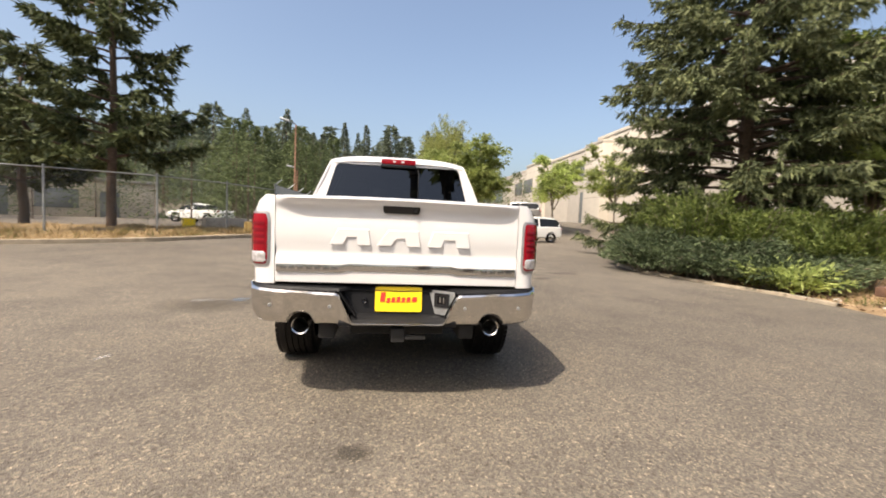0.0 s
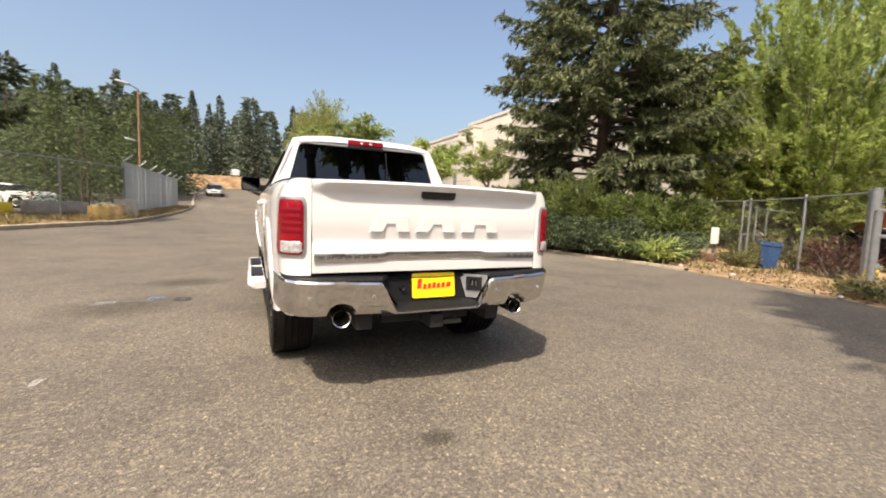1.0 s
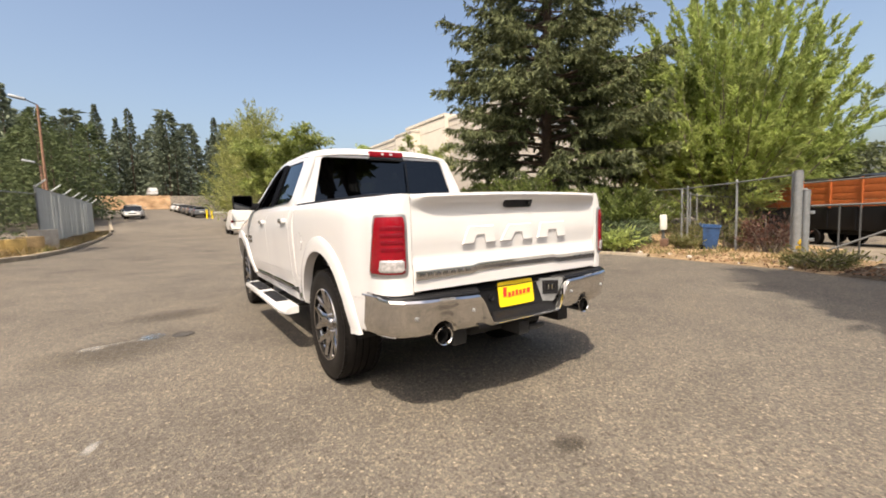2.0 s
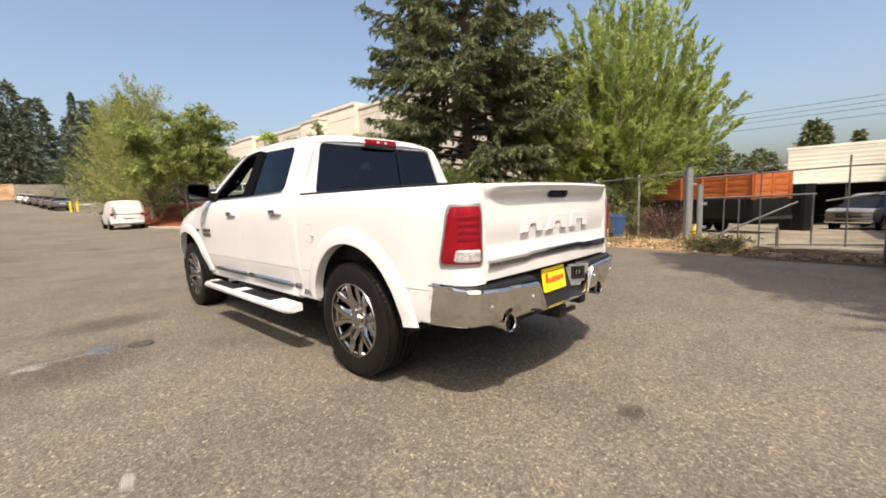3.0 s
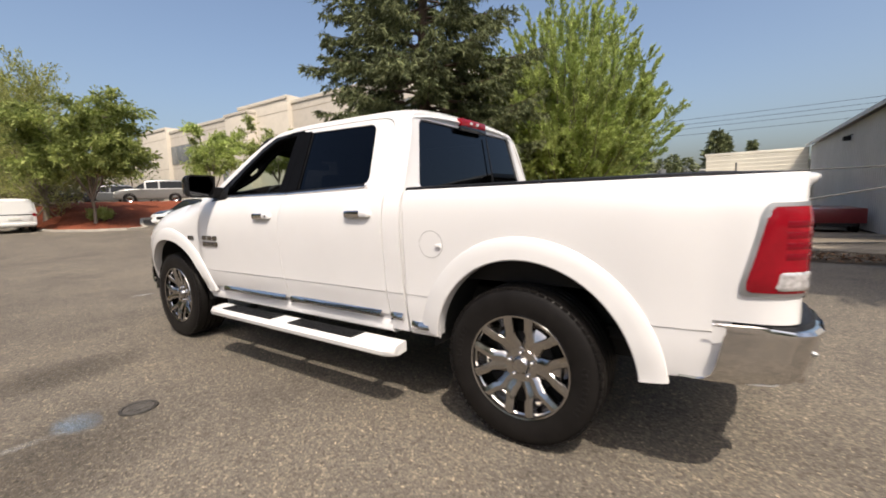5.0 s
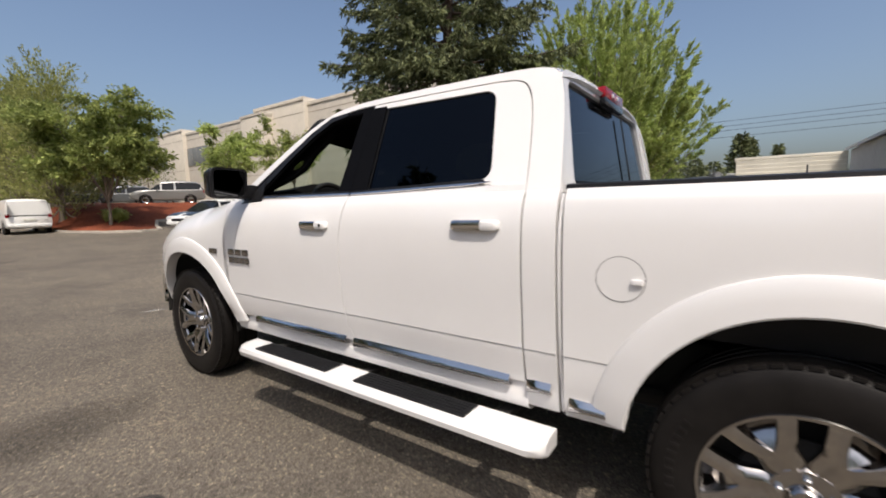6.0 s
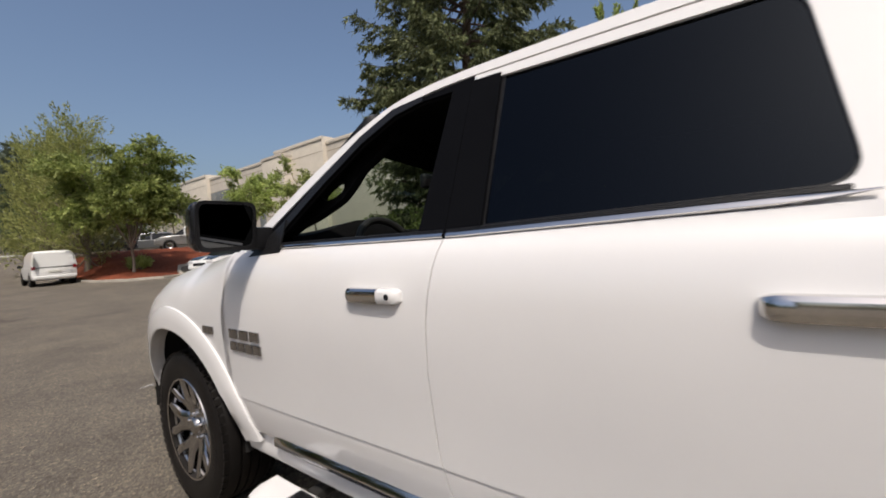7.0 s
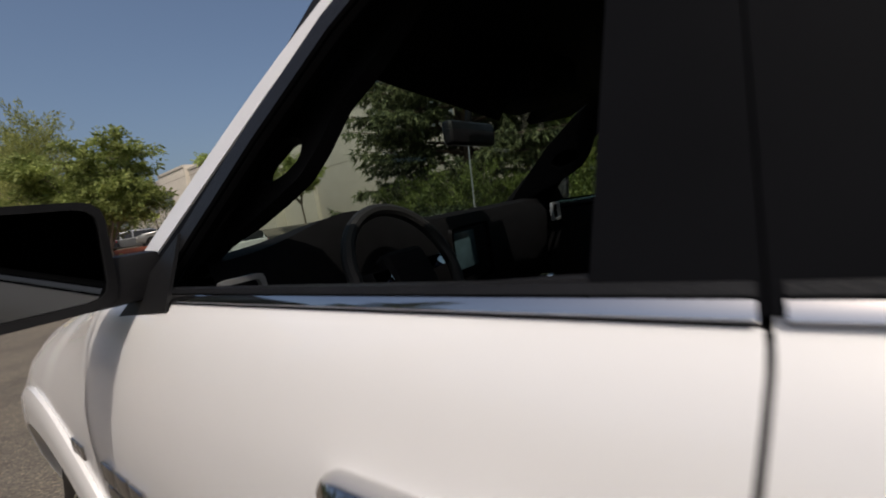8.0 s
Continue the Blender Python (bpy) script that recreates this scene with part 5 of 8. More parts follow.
# ---- cab interior ----
bm = bmesh.new()
box(bm, (0, 1.85, 0.62), (1.70, 2.2, 0.06), 0.01)
part("cab_floor", bm, DASH, truck)
for s in (-1, 1):
    for y0, y1, wn in ((0.84, 1.79, rear_win), (1.80, 2.86, front_win)):
        bm = bmesh.new()
        box(bm, (s * 0.868, (y0 + y1) / 2, 0.93), (0.05, y1 - y0, 0.68), 0.012)
        part("door_card", bm, DASH, truck)
    # inner trim of the window frames
    bm = bmesh.new()
    plate(bm, [(0.80, 1.28)] + [(p[0] + 0.02, p[1] - 0.02) for p in roof_raw[2:11]] + [(2.62, 1.47), (2.86, 1.28)], [[(p[0], p[1]) for p in rear_win], [(p[0] + (0.025 if p[0] > 2.1 else 0), p[1] + (0.018 if p[0] > 1.9 and p[1] > 1.3 else 0)) for p in front_win]], on_cab(s, -0.045), 0.012)
    part("inner_trim", bm, DASH, truck)
bm = bmesh.new()
rows = []
for y in np.linspace(0.82, 2.30, 10):
    ze = edge_z(y) - 0.05
    rows.append([(cab_x(ze) * u * 0.95, y, ze + 0.035 * (1 - abs(u) ** 2.6)) for u in np.linspace(-1, 1, 11)])
sheet(bm, rows)
part("headliner", bm, DASH, truck)
# seats
def seat(x, y, w):
    bm = bmesh.new()
    box(bm, (x, y, 0.86), (w, 0.52, 0.16), 0.05, None, 3)
    st = part("seat", bm, SEATHIDE, truck, "dark leather seat")
    bm = bmesh.new()
    box(bm, (0, 0, 0.27), (w * 0.96, 0.15, 0.58), 0.06, pose(x, y - 0.25, 0.88, 10), 3)
    part("backrest", bm, SEATHIDE, st)
    for dx in ((0,) if w < 0.8 else (-0.45, 0.45)):
        bm = bmesh.new()
        box(bm, (0, 0, 0.66), (0.27, 0.10, 0.17), 0.04, pose(x + dx, y - 0.25, 0.86, 10), 3)
        part("headrest", bm, SEATHIDE, st)


seat(-0.43, 1.95, 0.56)
seat(0.43, 1.95, 0.56)
seat(0, 1.36, 1.40)
# dashboard with hood, vents, screen
bm = bmesh.new()
rows = []
for x in np.linspace(-0.80, 0.80, 33):
    hump = 0.068 * math.exp(-((x + 0.42) / 0.20) ** 2)
    rows.append([(x, y, z) for y, z in ((2.74, 0.70), (2.68, 0.95), (2.655, 1.12), (2.64, 1.28 + hump), (2.67, 1.338 + hump), (2.74, 1.350 + hump * 0.7), (2.88, 1.335), (3.00, 1.27))])
sheet(bm, rows)
dash = part("dashboard", bm, DASH, truck, "dark dashboard")
for x in (-0.765, 0.765):
    bm = bmesh.new()
    plate(bm, rounded([(-0.050, -0.042), (0.050, -0.042), (0.044, 0.044), (-0.044, 0.044)], 0.012, 3), [rounded([(-0.040, -0.032), (0.040, -0.032), (0.034, 0.034), (-0.034, 0.034)], 0.01, 3)], lambda u, v: (x * 1.02 + u, 2.595, 1.266 + v), 0.014)
    part("air_vent", bm, STEEL, dash, "chrome-rimmed air vent")
bm = bmesh.new()
plate(bm, rounded([(-0.12, -0.10), (0.12, -0.10), (0.12, 0.10), (-0.12, 0.10)], 0.02, 3), [rounded([(-0.112, -0.092), (0.112, -0.092), (0.112, 0.092), (-0.112, 0.092)], 0.015, 3)], lambda u, v: (u + 0.07, 2.632, 1.20 + v), 0.014)
part("screen_frame", bm, CHROME, dash)
bm = bmesh.new()
box(bm, (0.05, 2.642, 1.215), (0.13, 0.012, 0.13), 0.004)
part("touch_screen", bm, SCREEN, dash)
bm = bmesh.new()
box(bm, (0, 2.2, 0.86), (0.32, 0.75, 0.30), 0.04)
part("centre_console", bm, DASH, truck)
bm = bmesh.new()
tube(bm, [(-0.02, 2.34, 1.0), (-0.02, 2.32, 1.09)], 0.012, 8)
box(bm, (-0.02, 2.315, 1.11), (0.04, 0.05, 0.05), 0.012)
part("gear_knob", bm, CHROME, truck)
# steering wheel
bm = bmesh.new()
msw = pose(-0.405, 2.505, 1.240, 65)
ringp = [msw @ Vector((0.172 * math.cos(a), 0.172 * math.sin(a), 0)) for a in np.linspace(0, 2 * math.pi, 41)]
tube(bm, ringp, 0.017, 10, cap=False)
sw = part("steering_wheel", bm, SEATHIDE, truck, "black leather steering wheel")
bm = bmesh.new()
box(bm, (0, -0.01, -0.01), (0.15, 0.13, 0.06), 0.03, msw, 3)
for a in (0, 180, 250, 290):
    box(bm, (0.108, 0, -0.005), (0.13, 0.035, 0.02), 0.006, msw @ pose(0, 0, 0, 0, 0, a))
part("wheel_hub", bm, DASH, sw)
for b in (-1, 1):
    bm = bmesh.new()
    box(bm, (b * 0.10, -0.005, 0.008), (0.055, 0.034, 0.008), 0.003, msw)
    part("spoke_trim", bm, CHROME, sw)
    bm = bmesh.new()
    box(bm, (0.108, 0, 0.006), (0.075, 0.014, 0.008), 0.003, msw @ pose(0, 0, 0, 0, 0, 270 + 20 * b))
    part("lower_spoke_trim", bm, SATIN, sw, "satin silver spoke trim")
bm = bmesh.new()
tube(bm, [msw @ Vector((0, 0, -0.03)), (-0.405, 2.70, 1.14)], 0.04, 10)
part("steering_column", bm, DASH, sw)
# rear-view mirror and grab handles
bm = bmesh.new()
box(bm, (0.0, 2.52, 1.59), (0.26, 0.04, 0.075), 0.018, None, 3)
rvm = part("interior_mirror", bm, BLACK, truck, "black interior mirror")
bm = bmesh.new()
tube(bm, [(0.0, 2.53, 1.60), (0.0, 2.50, 1.70)], 0.012, 8)
part("mirror_stem", bm, BLACK, rvm)
for s in (-1, 1):
    bm = bmesh.new()
    hole = [(2.548, 1.494), (2.540, 1.513), (2.483, 1.547), (2.446, 1.544), (2.417, 1.530), (2.416, 1.500), (2.460, 1.478), (2.513, 1.470)]
    shape = [(2.28, 1.605), (2.33, 1.574), (2.37, 1.508), (2.407, 1.468), (2.466, 1.440), (2.55, 1.407), (2.647, 1.380), (2.80, 1.30), (2.92, 1.27), (2.86, 1.315), (2.70, 1.445), (2.56, 1.562), (2.40, 1.665), (2.24, 1.745), (2.18, 1.70)]
    plate(bm, rounded(shape, 0.012, 3), [rounded(hole, 0.008, 2)], on_cab(s, -0.09), 0.028)
    part("grab_handle", bm, DASH, truck, "dark pillar trim with a moulded grab handle")
    bm = bmesh.new()
    sheet(bm, [[(s * x, y, z) for x, y, z in ((0.58, 2.24, 1.745), (0.10, 2.24, 1.765))], [(s * x, y, z) for x, y, z in ((0.57, 2.40, 1.665), (0.10, 2.37, 1.600))]])
    thicken(bm, 0.018)
    part("sun_visor", bm, DASH, truck)
bm = bmesh.new()
box(bm, (0, 2.31, 1.70), (0.27, 0.22, 0.15), 0.03)
part("overhead_console", bm, DASH, truck)

# ---- plants ----
BARKWOOD = mat("tree_bark", (0.10, 0.068, 0.048), 0.9, vary=0.35, scale=9, bump=0.9, bump_scale=30)
GREYBARK = mat("grey_bark", (0.20, 0.165, 0.13), 0.9, vary=0.3, scale=9, bump=0.7, bump_scale=30)
SPRUCE = leaf_mat("spruce_needles", (0.046, 0.060, 0.028), (0.20, 0.222, 0.10), 0.6, 0.18)
PINE = leaf_mat("pine_needles", (0.035, 0.048, 0.020), (0.135, 0.155, 0.066), 0.6, 0.2)
# distance haze is put into this colour, paler and bluer than near needles
WOODS = leaf_mat("hazy_conifer", (0.078, 0.098, 0.066), (0.165, 0.19, 0.125), 0.7, 0.3)
WOODS2 = leaf_mat("far_leafy", (0.060, 0.082, 0.034), (0.145, 0.175, 0.075), 0.7, 0.35)
LOCUST = leaf_mat("locust_leaf", (0.26, 0.325, 0.09), (0.52, 0.59, 0.21), 0.5, 0.6)
MAPLE = leaf_mat("maple_leaf", (0.14, 0.185, 0.045), (0.38, 0.42, 0.135), 0.5, 0.45)
YELLOWLEAF = leaf_mat("yellowing_leaf", (0.19, 0.21, 0.062), (0.42, 0.43, 0.155), 0.55, 0.45)
JUNIPER = leaf_mat("juniper_spray", (0.030, 0.048, 0.022), (0.125, 0.155, 0.072), 0.6, 0.2)
SHRUB = leaf_mat("shrub_leaf", (0.055, 0.082, 0.020), (0.20, 0.24, 0.062), 0.5, 0.35)
WEED = leaf_mat("weed_blade", (0.08, 0.09, 0.03), (0.24, 0.22, 0.09), 0.7, 0.3)
STRAW = leaf_mat("straw_blade", (0.19, 0.13, 0.055), (0.40, 0.30, 0.15), 0.8, 0.2)


def blades(base, way, width, seed, curl=0.25):
    """Pointed leaves as quads: base points, length vectors, widths."""
    rng = np.random.default_rng(seed)
    base, way = np.asarray(base), np.asarray(way)
    n = len(base)
    ln = np.linalg.norm(way, axis=1, keepdims=True)
    d = way / np.maximum(ln, 1e-6)
    r = rng.normal(size=(n, 3))
    side = np.cross(d, r)
    side /= np.maximum(np.linalg.norm(side, axis=1, keepdims=True), 1e-6)
    nrm = np.cross(d, side)
    w = np.asarray(width).reshape(-1, 1)
    mid = base + way * 0.45
    v = np.stack([base, mid + side * w + nrm * w * curl, base + way, mid - side * w + nrm * w * curl], 1).reshape(-1, 3)
    f = np.arange(n * 4).reshape(-1, 4)
    return v, f


def limb_mesh(name, limbs, material, parent, sides=7):
    bm = bmesh.new()
    for pts, r0, r1 in limbs:
        tube(bm, pts, r0, sides, True, r1)
    return part(name, bm, material, parent, angle=80)


def leafy(name, label, at, height, radius, seed, material, leaf=0.09, count=26000, stems=6, upright=0.7, base=0.25, airy=0.5, group="", z_at=None, bark=None, fine=0):
    """A broad-leaved tree: forked stems, arching shoots and leaves strung along the shoots."""
    rng = np.random.default_rng(seed)
    x0, y0 = at
    z0 = float(land(x0, y0)) if z_at is None else z_at
    t = thing(name, label, "tree", pose(x0, y0, z0 - 0.05), group)
    limbs, shoots = [], []
    fork = height * base
    limbs.append(([(0, 0, 0), (0.04, 0.02, fork * 0.5), (0.0, 0.05, fork)], 0.022 * height * 0.55, 0.014 * height * 0.6))
    for i in range(stems):
        az = 2 * math.pi * (i + rng.uniform(0, 0.7)) / stems
        spread = radius * rng.uniform(0.35, 0.75) * (1 if i else 0.2)
        top = height * rng.uniform(0.72, 0.95)
        pts = [np.array([math.cos(az) * spread * q ** (1 / (0.6 + upright)), math.sin(az) * spread * q ** (1 / (0.6 + upright)), fork + (top - fork) * q ** 0.9]) for q in np.linspace(0, 1, 8)]
        pts = [p + rng.normal(size=3) * 0.05 * height * 0.12 for p in pts]
        limbs.append(([tuple(p) for p in pts], 0.010 * height * 0.7, 0.012))
        for j in range(14):
            q = rng.uniform(0.15, 1.0)
            c = np.array([np.interp(q, np.linspace(0, 1, 8), [p[a] for p in pts]) for a in range(3)])
            a2 = az + rng.normal() * 1.1
            ln = radius * rng.uniform(0.3, 0.75) * (1.1 - 0.5 * q)
            lift = rng.uniform(0.1, 1.0) * upright
            sp = [c + np.array([math.cos(a2) * ln * s, math.sin(a2) * ln * s, ln * (lift * s - 0.25 * s * s)]) for s in np.linspace(0, 1, 5)]
            limbs.append(([tuple(p) for p in sp], 0.022, 0.006))
            shoots.append(np.array(sp))
            for m2 in range(5):
                s = rng.uniform(0.2, 1.0)
                c2 = np.array([np.interp(s, np.linspace(0, 1, 5), np.array(sp)[:, a]) for a in range(3)])
                a3 = a2 + rng.normal() * 1.2
                l2 = ln * rng.uniform(0.25, 0.6)
                lf = rng.uniform(-0.2, 1.1) * upright
                sh = np.array([c2 + np.array([math.cos(a3) * l2 * s2, math.sin(a3) * l2 * s2, l2 * (lf * s2 - 0.35 * (1 - upright) * s2 * s2)]) for s2 in np.linspace(0, 1, 5)])
                shoots.append(sh)
    shoots = np.array(shoots)
    n = len(shoots)
    pick = rng.integers(0, n, count)
    q = rng.uniform(0.12, 1.0, count) ** (0.8) * 3.999
    i0 = q.astype(int)
    fr = (q - i0)[:, None]
    c = shoots[pick, i0] * (1 - fr) + shoots[pick, i0 + 1] * fr
    along = shoots[pick, i0 + 1] - shoots[pick, i0]
    along /= np.maximum(np.linalg.norm(along, axis=1, keepdims=True), 1e-6)
    jit = rng.normal(size=(count, 3))
    c = c + jit * (0.05 + 0.10 * airy * leaf * 10 * 0.5)
    way = (along * rng.uniform(0.2, 0.9, (count, 1)) + rng.normal(size=(count, 3)) * 0.55 + np.array([0, 0, -0.25])) * leaf * rng.uniform(0.7, 1.5, (count, 1))
    v, f = blades(c, way, leaf * rng.uniform(0.22, 0.42, count), seed + 2)
    limb_mesh("trunk", limbs, bark or GREYBARK, t, 6)
    raw("crown", v, f, material, t)
    return t


def mound(name, label, at, size, seed, material, count=9000, leaf=0.16, category="shrub", flat=0.5, sprays=60, group="", wild=0.5, slim=1.0):
    """A bush: sprays that rise and arch from its foot, thick with small leaves."""
    rng = np.random.default_rng(seed)
    x0, y0 = at
    t = thing(name, label, category, pose(x0, y0, float(land(x0, y0)) + 0.05), group)
    rx, ry, h = size
    limbs, lines = [], []
    for i in range(sprays):
        az = rng.uniform(0, 2 * math.pi)
        rr = rng.uniform(0.1, 0.65)
        b = np.array([rx * rr * math.cos(az), ry * rr * math.sin(az), 0.0])
        a2 = az + rng.normal() * 0.6
        reach = rng.uniform(0.35, 0.75)
        tall = h * rng.uniform(0.45, 1.05) * (1.1 - 0.5 * rr)
        p = [b + np.array([rx * reach * math.cos(a2) * s, ry * reach * math.sin(a2) * s, tall * (s ** 0.75) * (1 - flat * 0.35 * s * s)]) for s in np.linspace(0, 1, 6)]
        lines.append(np.array(p))
        limbs.append(([tuple(q) for q in p], 0.022, 0.006))
    lines = np.array(lines)
    pick = rng.integers(0, sprays, count)
    q = rng.uniform(0.1, 1.0, count) ** 0.75 * 4.999
    i0 = q.astype(int)
    fr = (q - i0)[:, None]
    c = lines[pick, i0] * (1 - fr) + lines[pick, i0 + 1] * fr
    d = lines[pick, i0 + 1] - lines[pick, i0]
    d /= np.maximum(np.linalg.norm(d, axis=1, keepdims=True), 1e-6)
    c = c + rng.normal(size=(count, 3)) * 0.13 * np.array([1, 1, 0.7 * min(1.0, wild * 1.4)]) * (leaf / 0.16) ** 0.5
    c[:, 2] = np.maximum(c[:, 2], 0.02)
    way = (d * rng.uniform(0.3, 1.0, (count, 1)) + rng.normal(size=(count, 3)) * wild) * leaf * rng.uniform(0.6, 1.4, (count, 1))
    v, f = blades(c, way, leaf * slim * rng.uniform(0.13, 0.26, count), seed + 5)
    limb_mesh("stem", limbs, GREYBARK, t, 5)
    raw("leaves", v, f, material, t)
    return t


def fir(name, label, at, height, radius, seed, material, limb_step=0.085, first=0.5, fine_to=13.5, dips=(0.26, 0.44), hangs=0.85, dens=1.0, size=1.0, taper=0.72, trunk=0.30, fan=0.34, inner=0.20, skirt=1.0):
    """A ragged fir: limbs of uneven length that dip and turn up at the tip, each a fan of side shoots hung with needle sprays."""
    rng = np.random.default_rng(seed)
    x0, y0 = at
    t = thing(name, label, "tree", pose(x0, y0, float(land(x0, y0)) - 0.05))
    limbs = [([(0.04 * rng.normal() * k, 0.04 * rng.normal() * k, height * k / 8) for k in range(9)], trunk, 0.02)]
    B, W, Wd = [], [], []
    z, az = first, 0.0
    ts = np.linspace(0, 1, 8)
    while z < height - 0.3:
        low = z < fine_to
        z += limb_step * rng.uniform(0.4, 1.6) * (1.0 if low else 2.2)
        az += 2.4 + rng.normal() * 0.35
        k = z / height
        lump = 0.5 + 0.5 * noise.noise((math.cos(az) * 1.3, math.sin(az) * 1.3, z * 0.55 + seed))
        ln = max(0.5, radius * (1 - k) ** taper * rng.uniform(0.70, 1.04) * (0.68 + 0.60 * lump) * (skirt + (1 - skirt) * min(1.0, z / 5.5)))
        dip, turn = rng.uniform(*dips), rng.uniform(0.14, 0.34)
        rise = rng.uniform(0.02, 0.20) + 0.25 * k
        out, perp = np.array([math.cos(az), math.sin(az), 0]), np.array([-math.sin(az), math.cos(az), 0])
        sway = rng.normal() * 0.10 * ln
        p = np.array([out * ln * q + perp * sway * q * q + np.array([0, 0, z + ln * (rise * q - dip * q * q + turn * q ** 4)]) for q in ts])
        if low or ln > 1.2:
            limbs.append(([tuple(v) for v in p], 0.022 + 0.012 * ln, 0.006))
        shoots = max(5, int(ln * (5.6 if low else 2.6)))
        for j in range(shoots):
            q = inner + (1 - inner) * (j + rng.uniform(0, 0.9)) / shoots
            c = np.array([np.interp(q, ts, p[:, a]) for a in range(3)])
            sd = 1 if j % 2 else -1
            sl = (0.16 + fan * ln * (1.02 - q) ** 0.7) * rng.uniform(0.6, 1.15)
            sv = out * rng.uniform(0.55, 1.0) + perp * sd * rng.uniform(0.5, 1.0) + np.array([0, 0, rng.uniform(-0.45, 0.05) + 0.35 * max(0, q - 0.75)])
            sv *= sl / np.linalg.norm(sv)
            n = max(8, int(sl * (105 if low else 22) * dens))
            u = rng.uniform(0.05, 1.0, (n, 1))
            base = c + sv * u + np.array([0, 0, -0.22 * sl]) * u * u
            hang = np.array([0, 0, -1.0]) * rng.uniform(0.0, hangs, (n, 1))
            way = sv / sl * rng.uniform(0.25, 0.9, (n, 1)) + hang + rng.normal(size=(n, 3)) * 0.42
            way *= rng.uniform(0.10, 0.24, (n, 1)) * (1.0 if low else 1.7) * size
            B.append(base)
            W.append(way)
            Wd.append(rng.uniform(0.018, 0.036, n) * (1.0 if low else 1.7) * size)
    v, f = blades(np.concatenate(B), np.concatenate(W), np.concatenate(Wd), seed + 1)
    limb_mesh("trunk", limbs, BARKWOOD, t, 6)
    raw("crown", v, f, material, t)
    return t


fir("spruce_tree", "tall dark green spruce with ragged spreading limbs", (13.55, 11.2), 24.0, 6.7, 11, SPRUCE, 0.099, dens=0.84, size=1.09, inner=0.29, skirt=0.80)


def plume_tree(name, label, at, height, radius, seed, material, plumes=480, per=210, leaf=0.11, long=2.6, leaders=0):
    """A tree of upright feathery plumes: long tapering shoots set close with small leaves, sweeping up and out."""
    rng = np.random.default_rng(seed)
    x0, y0 = at
    t = thing(name, label, "tree", pose(x0, y0, float(land(x0, y0)) - 0.05))
    limbs = [([(0, 0, 0), (0.1, 0.0, height * 0.12), (0.0, 0.1, height * 0.3), (0.1, 0, height * 0.75)], 0.20, 0.04)]
    C, W, Wd = [], [], []
    if leaders:
        # leaders fan out from low on the trunk; each is feathered with shoots that shorten to its tip
        shoots_at = []
        for i in range(leaders):
            az = 2.399 * i + rng.normal() * 0.25
            lean = ((i + 0.5) / leaders) ** 0.62
            reach = radius * (0.10 + 0.92 * lean) * rng.uniform(0.9, 1.1)
            top = height * (1.0 - 0.62 * lean ** 1.9) * rng.uniform(0.90, 1.05)
            foot = height * rng.uniform(0.02, 0.10)
            line = np.array([(math.cos(az) * reach * q ** 0.85, math.sin(az) * reach * q ** 0.85, foot + (top - foot) * q ** 1.15) for q in np.linspace(0, 1, 9)])
            line[1:] += rng.normal(size=(8, 3)) * 0.05
            limbs.append(([tuple(p) for p in line], 0.06, 0.006))
            for j in range(plumes // leaders):
                q = 0.14 + 0.86 * (j + rng.uniform()) / (plumes // leaders)
                k = q * 7.999
                c = line[int(k)] * (1 - k % 1) + line[int(k) + 1] * (k % 1)
                along = line[int(k) + 1] - line[int(k)]
                along /= np.linalg.norm(along)
                out = along * rng.uniform(0.8, 1.2) + rng.normal(size=3) * 0.72 * (1.25 - q) + np.array([math.cos(az), math.sin(az), 0]) * rng.uniform(0.0, 0.35)
                shoots_at.append((c, out / np.linalg.norm(out), long * (1.06 - q) ** 0.55 * rng.uniform(0.4, 0.9), rng.uniform(0.02, 0.12)))
        plumes = len(shoots_at)
    for i in range(plumes):
        az = rng.uniform(0, 2 * math.pi)
        h = rng.uniform(0.16, 1.0) ** 0.85
        rim = radius * (1.0 - 0.62 * max(0.0, (h - 0.30) / 0.70) ** 1.5) * (0.92 + 0.30 * noise.noise((math.cos(az) * 1.6, math.sin(az) * 1.6, h * 4 + seed)))
        q = rng.uniform(0.45, 1.0) ** 0.5 * rng.uniform(0.92, 1.08)
        tip = np.array([math.cos(az) * rim * q, math.sin(az) * rim * q, height * h * (0.90 + 0.10 * q)])
        a = 0.95 - 0.25 * h
        out = np.array([math.cos(az) * a, math.sin(az) * a, 0.45 + 0.65 * h]) + rng.normal(size=3) * 0.13
        out /= np.linalg.norm(out)
        ln = long * rng.uniform(0.55, 1.1) * (0.75 + 0.25 * q)
        c = tip - out * ln
        c[2] = max(c[2], 0.25)
        bend = np.array([0, 0, 1.0]) * rng.uniform(-0.05, 0.16) * ln
        if leaders:
            c, out, ln, rise = shoots_at[i]
            bend = np.array([0, 0, rise * ln])
        elif i % 4 == 0:
            foot = np.array([0.05, 0.05, max(height * 0.10, c[2] * 0.5)])
            limbs.append(([tuple(foot), tuple(foot * 0.45 + c * 0.55 - np.array([0, 0, 0.15])), tuple(c), tuple(c + out * ln * 0.75)], 0.045, 0.007))
        side = np.cross(out, rng.normal(size=3))
        side /= np.linalg.norm(side)
        s2 = rng.uniform(0, 1, per) ** 0.9
        u = rng.uniform(-1, 1, per)
        wide = (0.035 + 0.27 * (1 - s2) ** 0.8) * ln / 2.4
        off = side * (u * wide)[:, None] + rng.normal(size=(per, 3)) * (0.30 * wide)[:, None]
        C.append(c + out * (ln * s2)[:, None] + bend * (s2 ** 2)[:, None] + off + out * (np.abs(u) * wide * 0.9)[:, None])
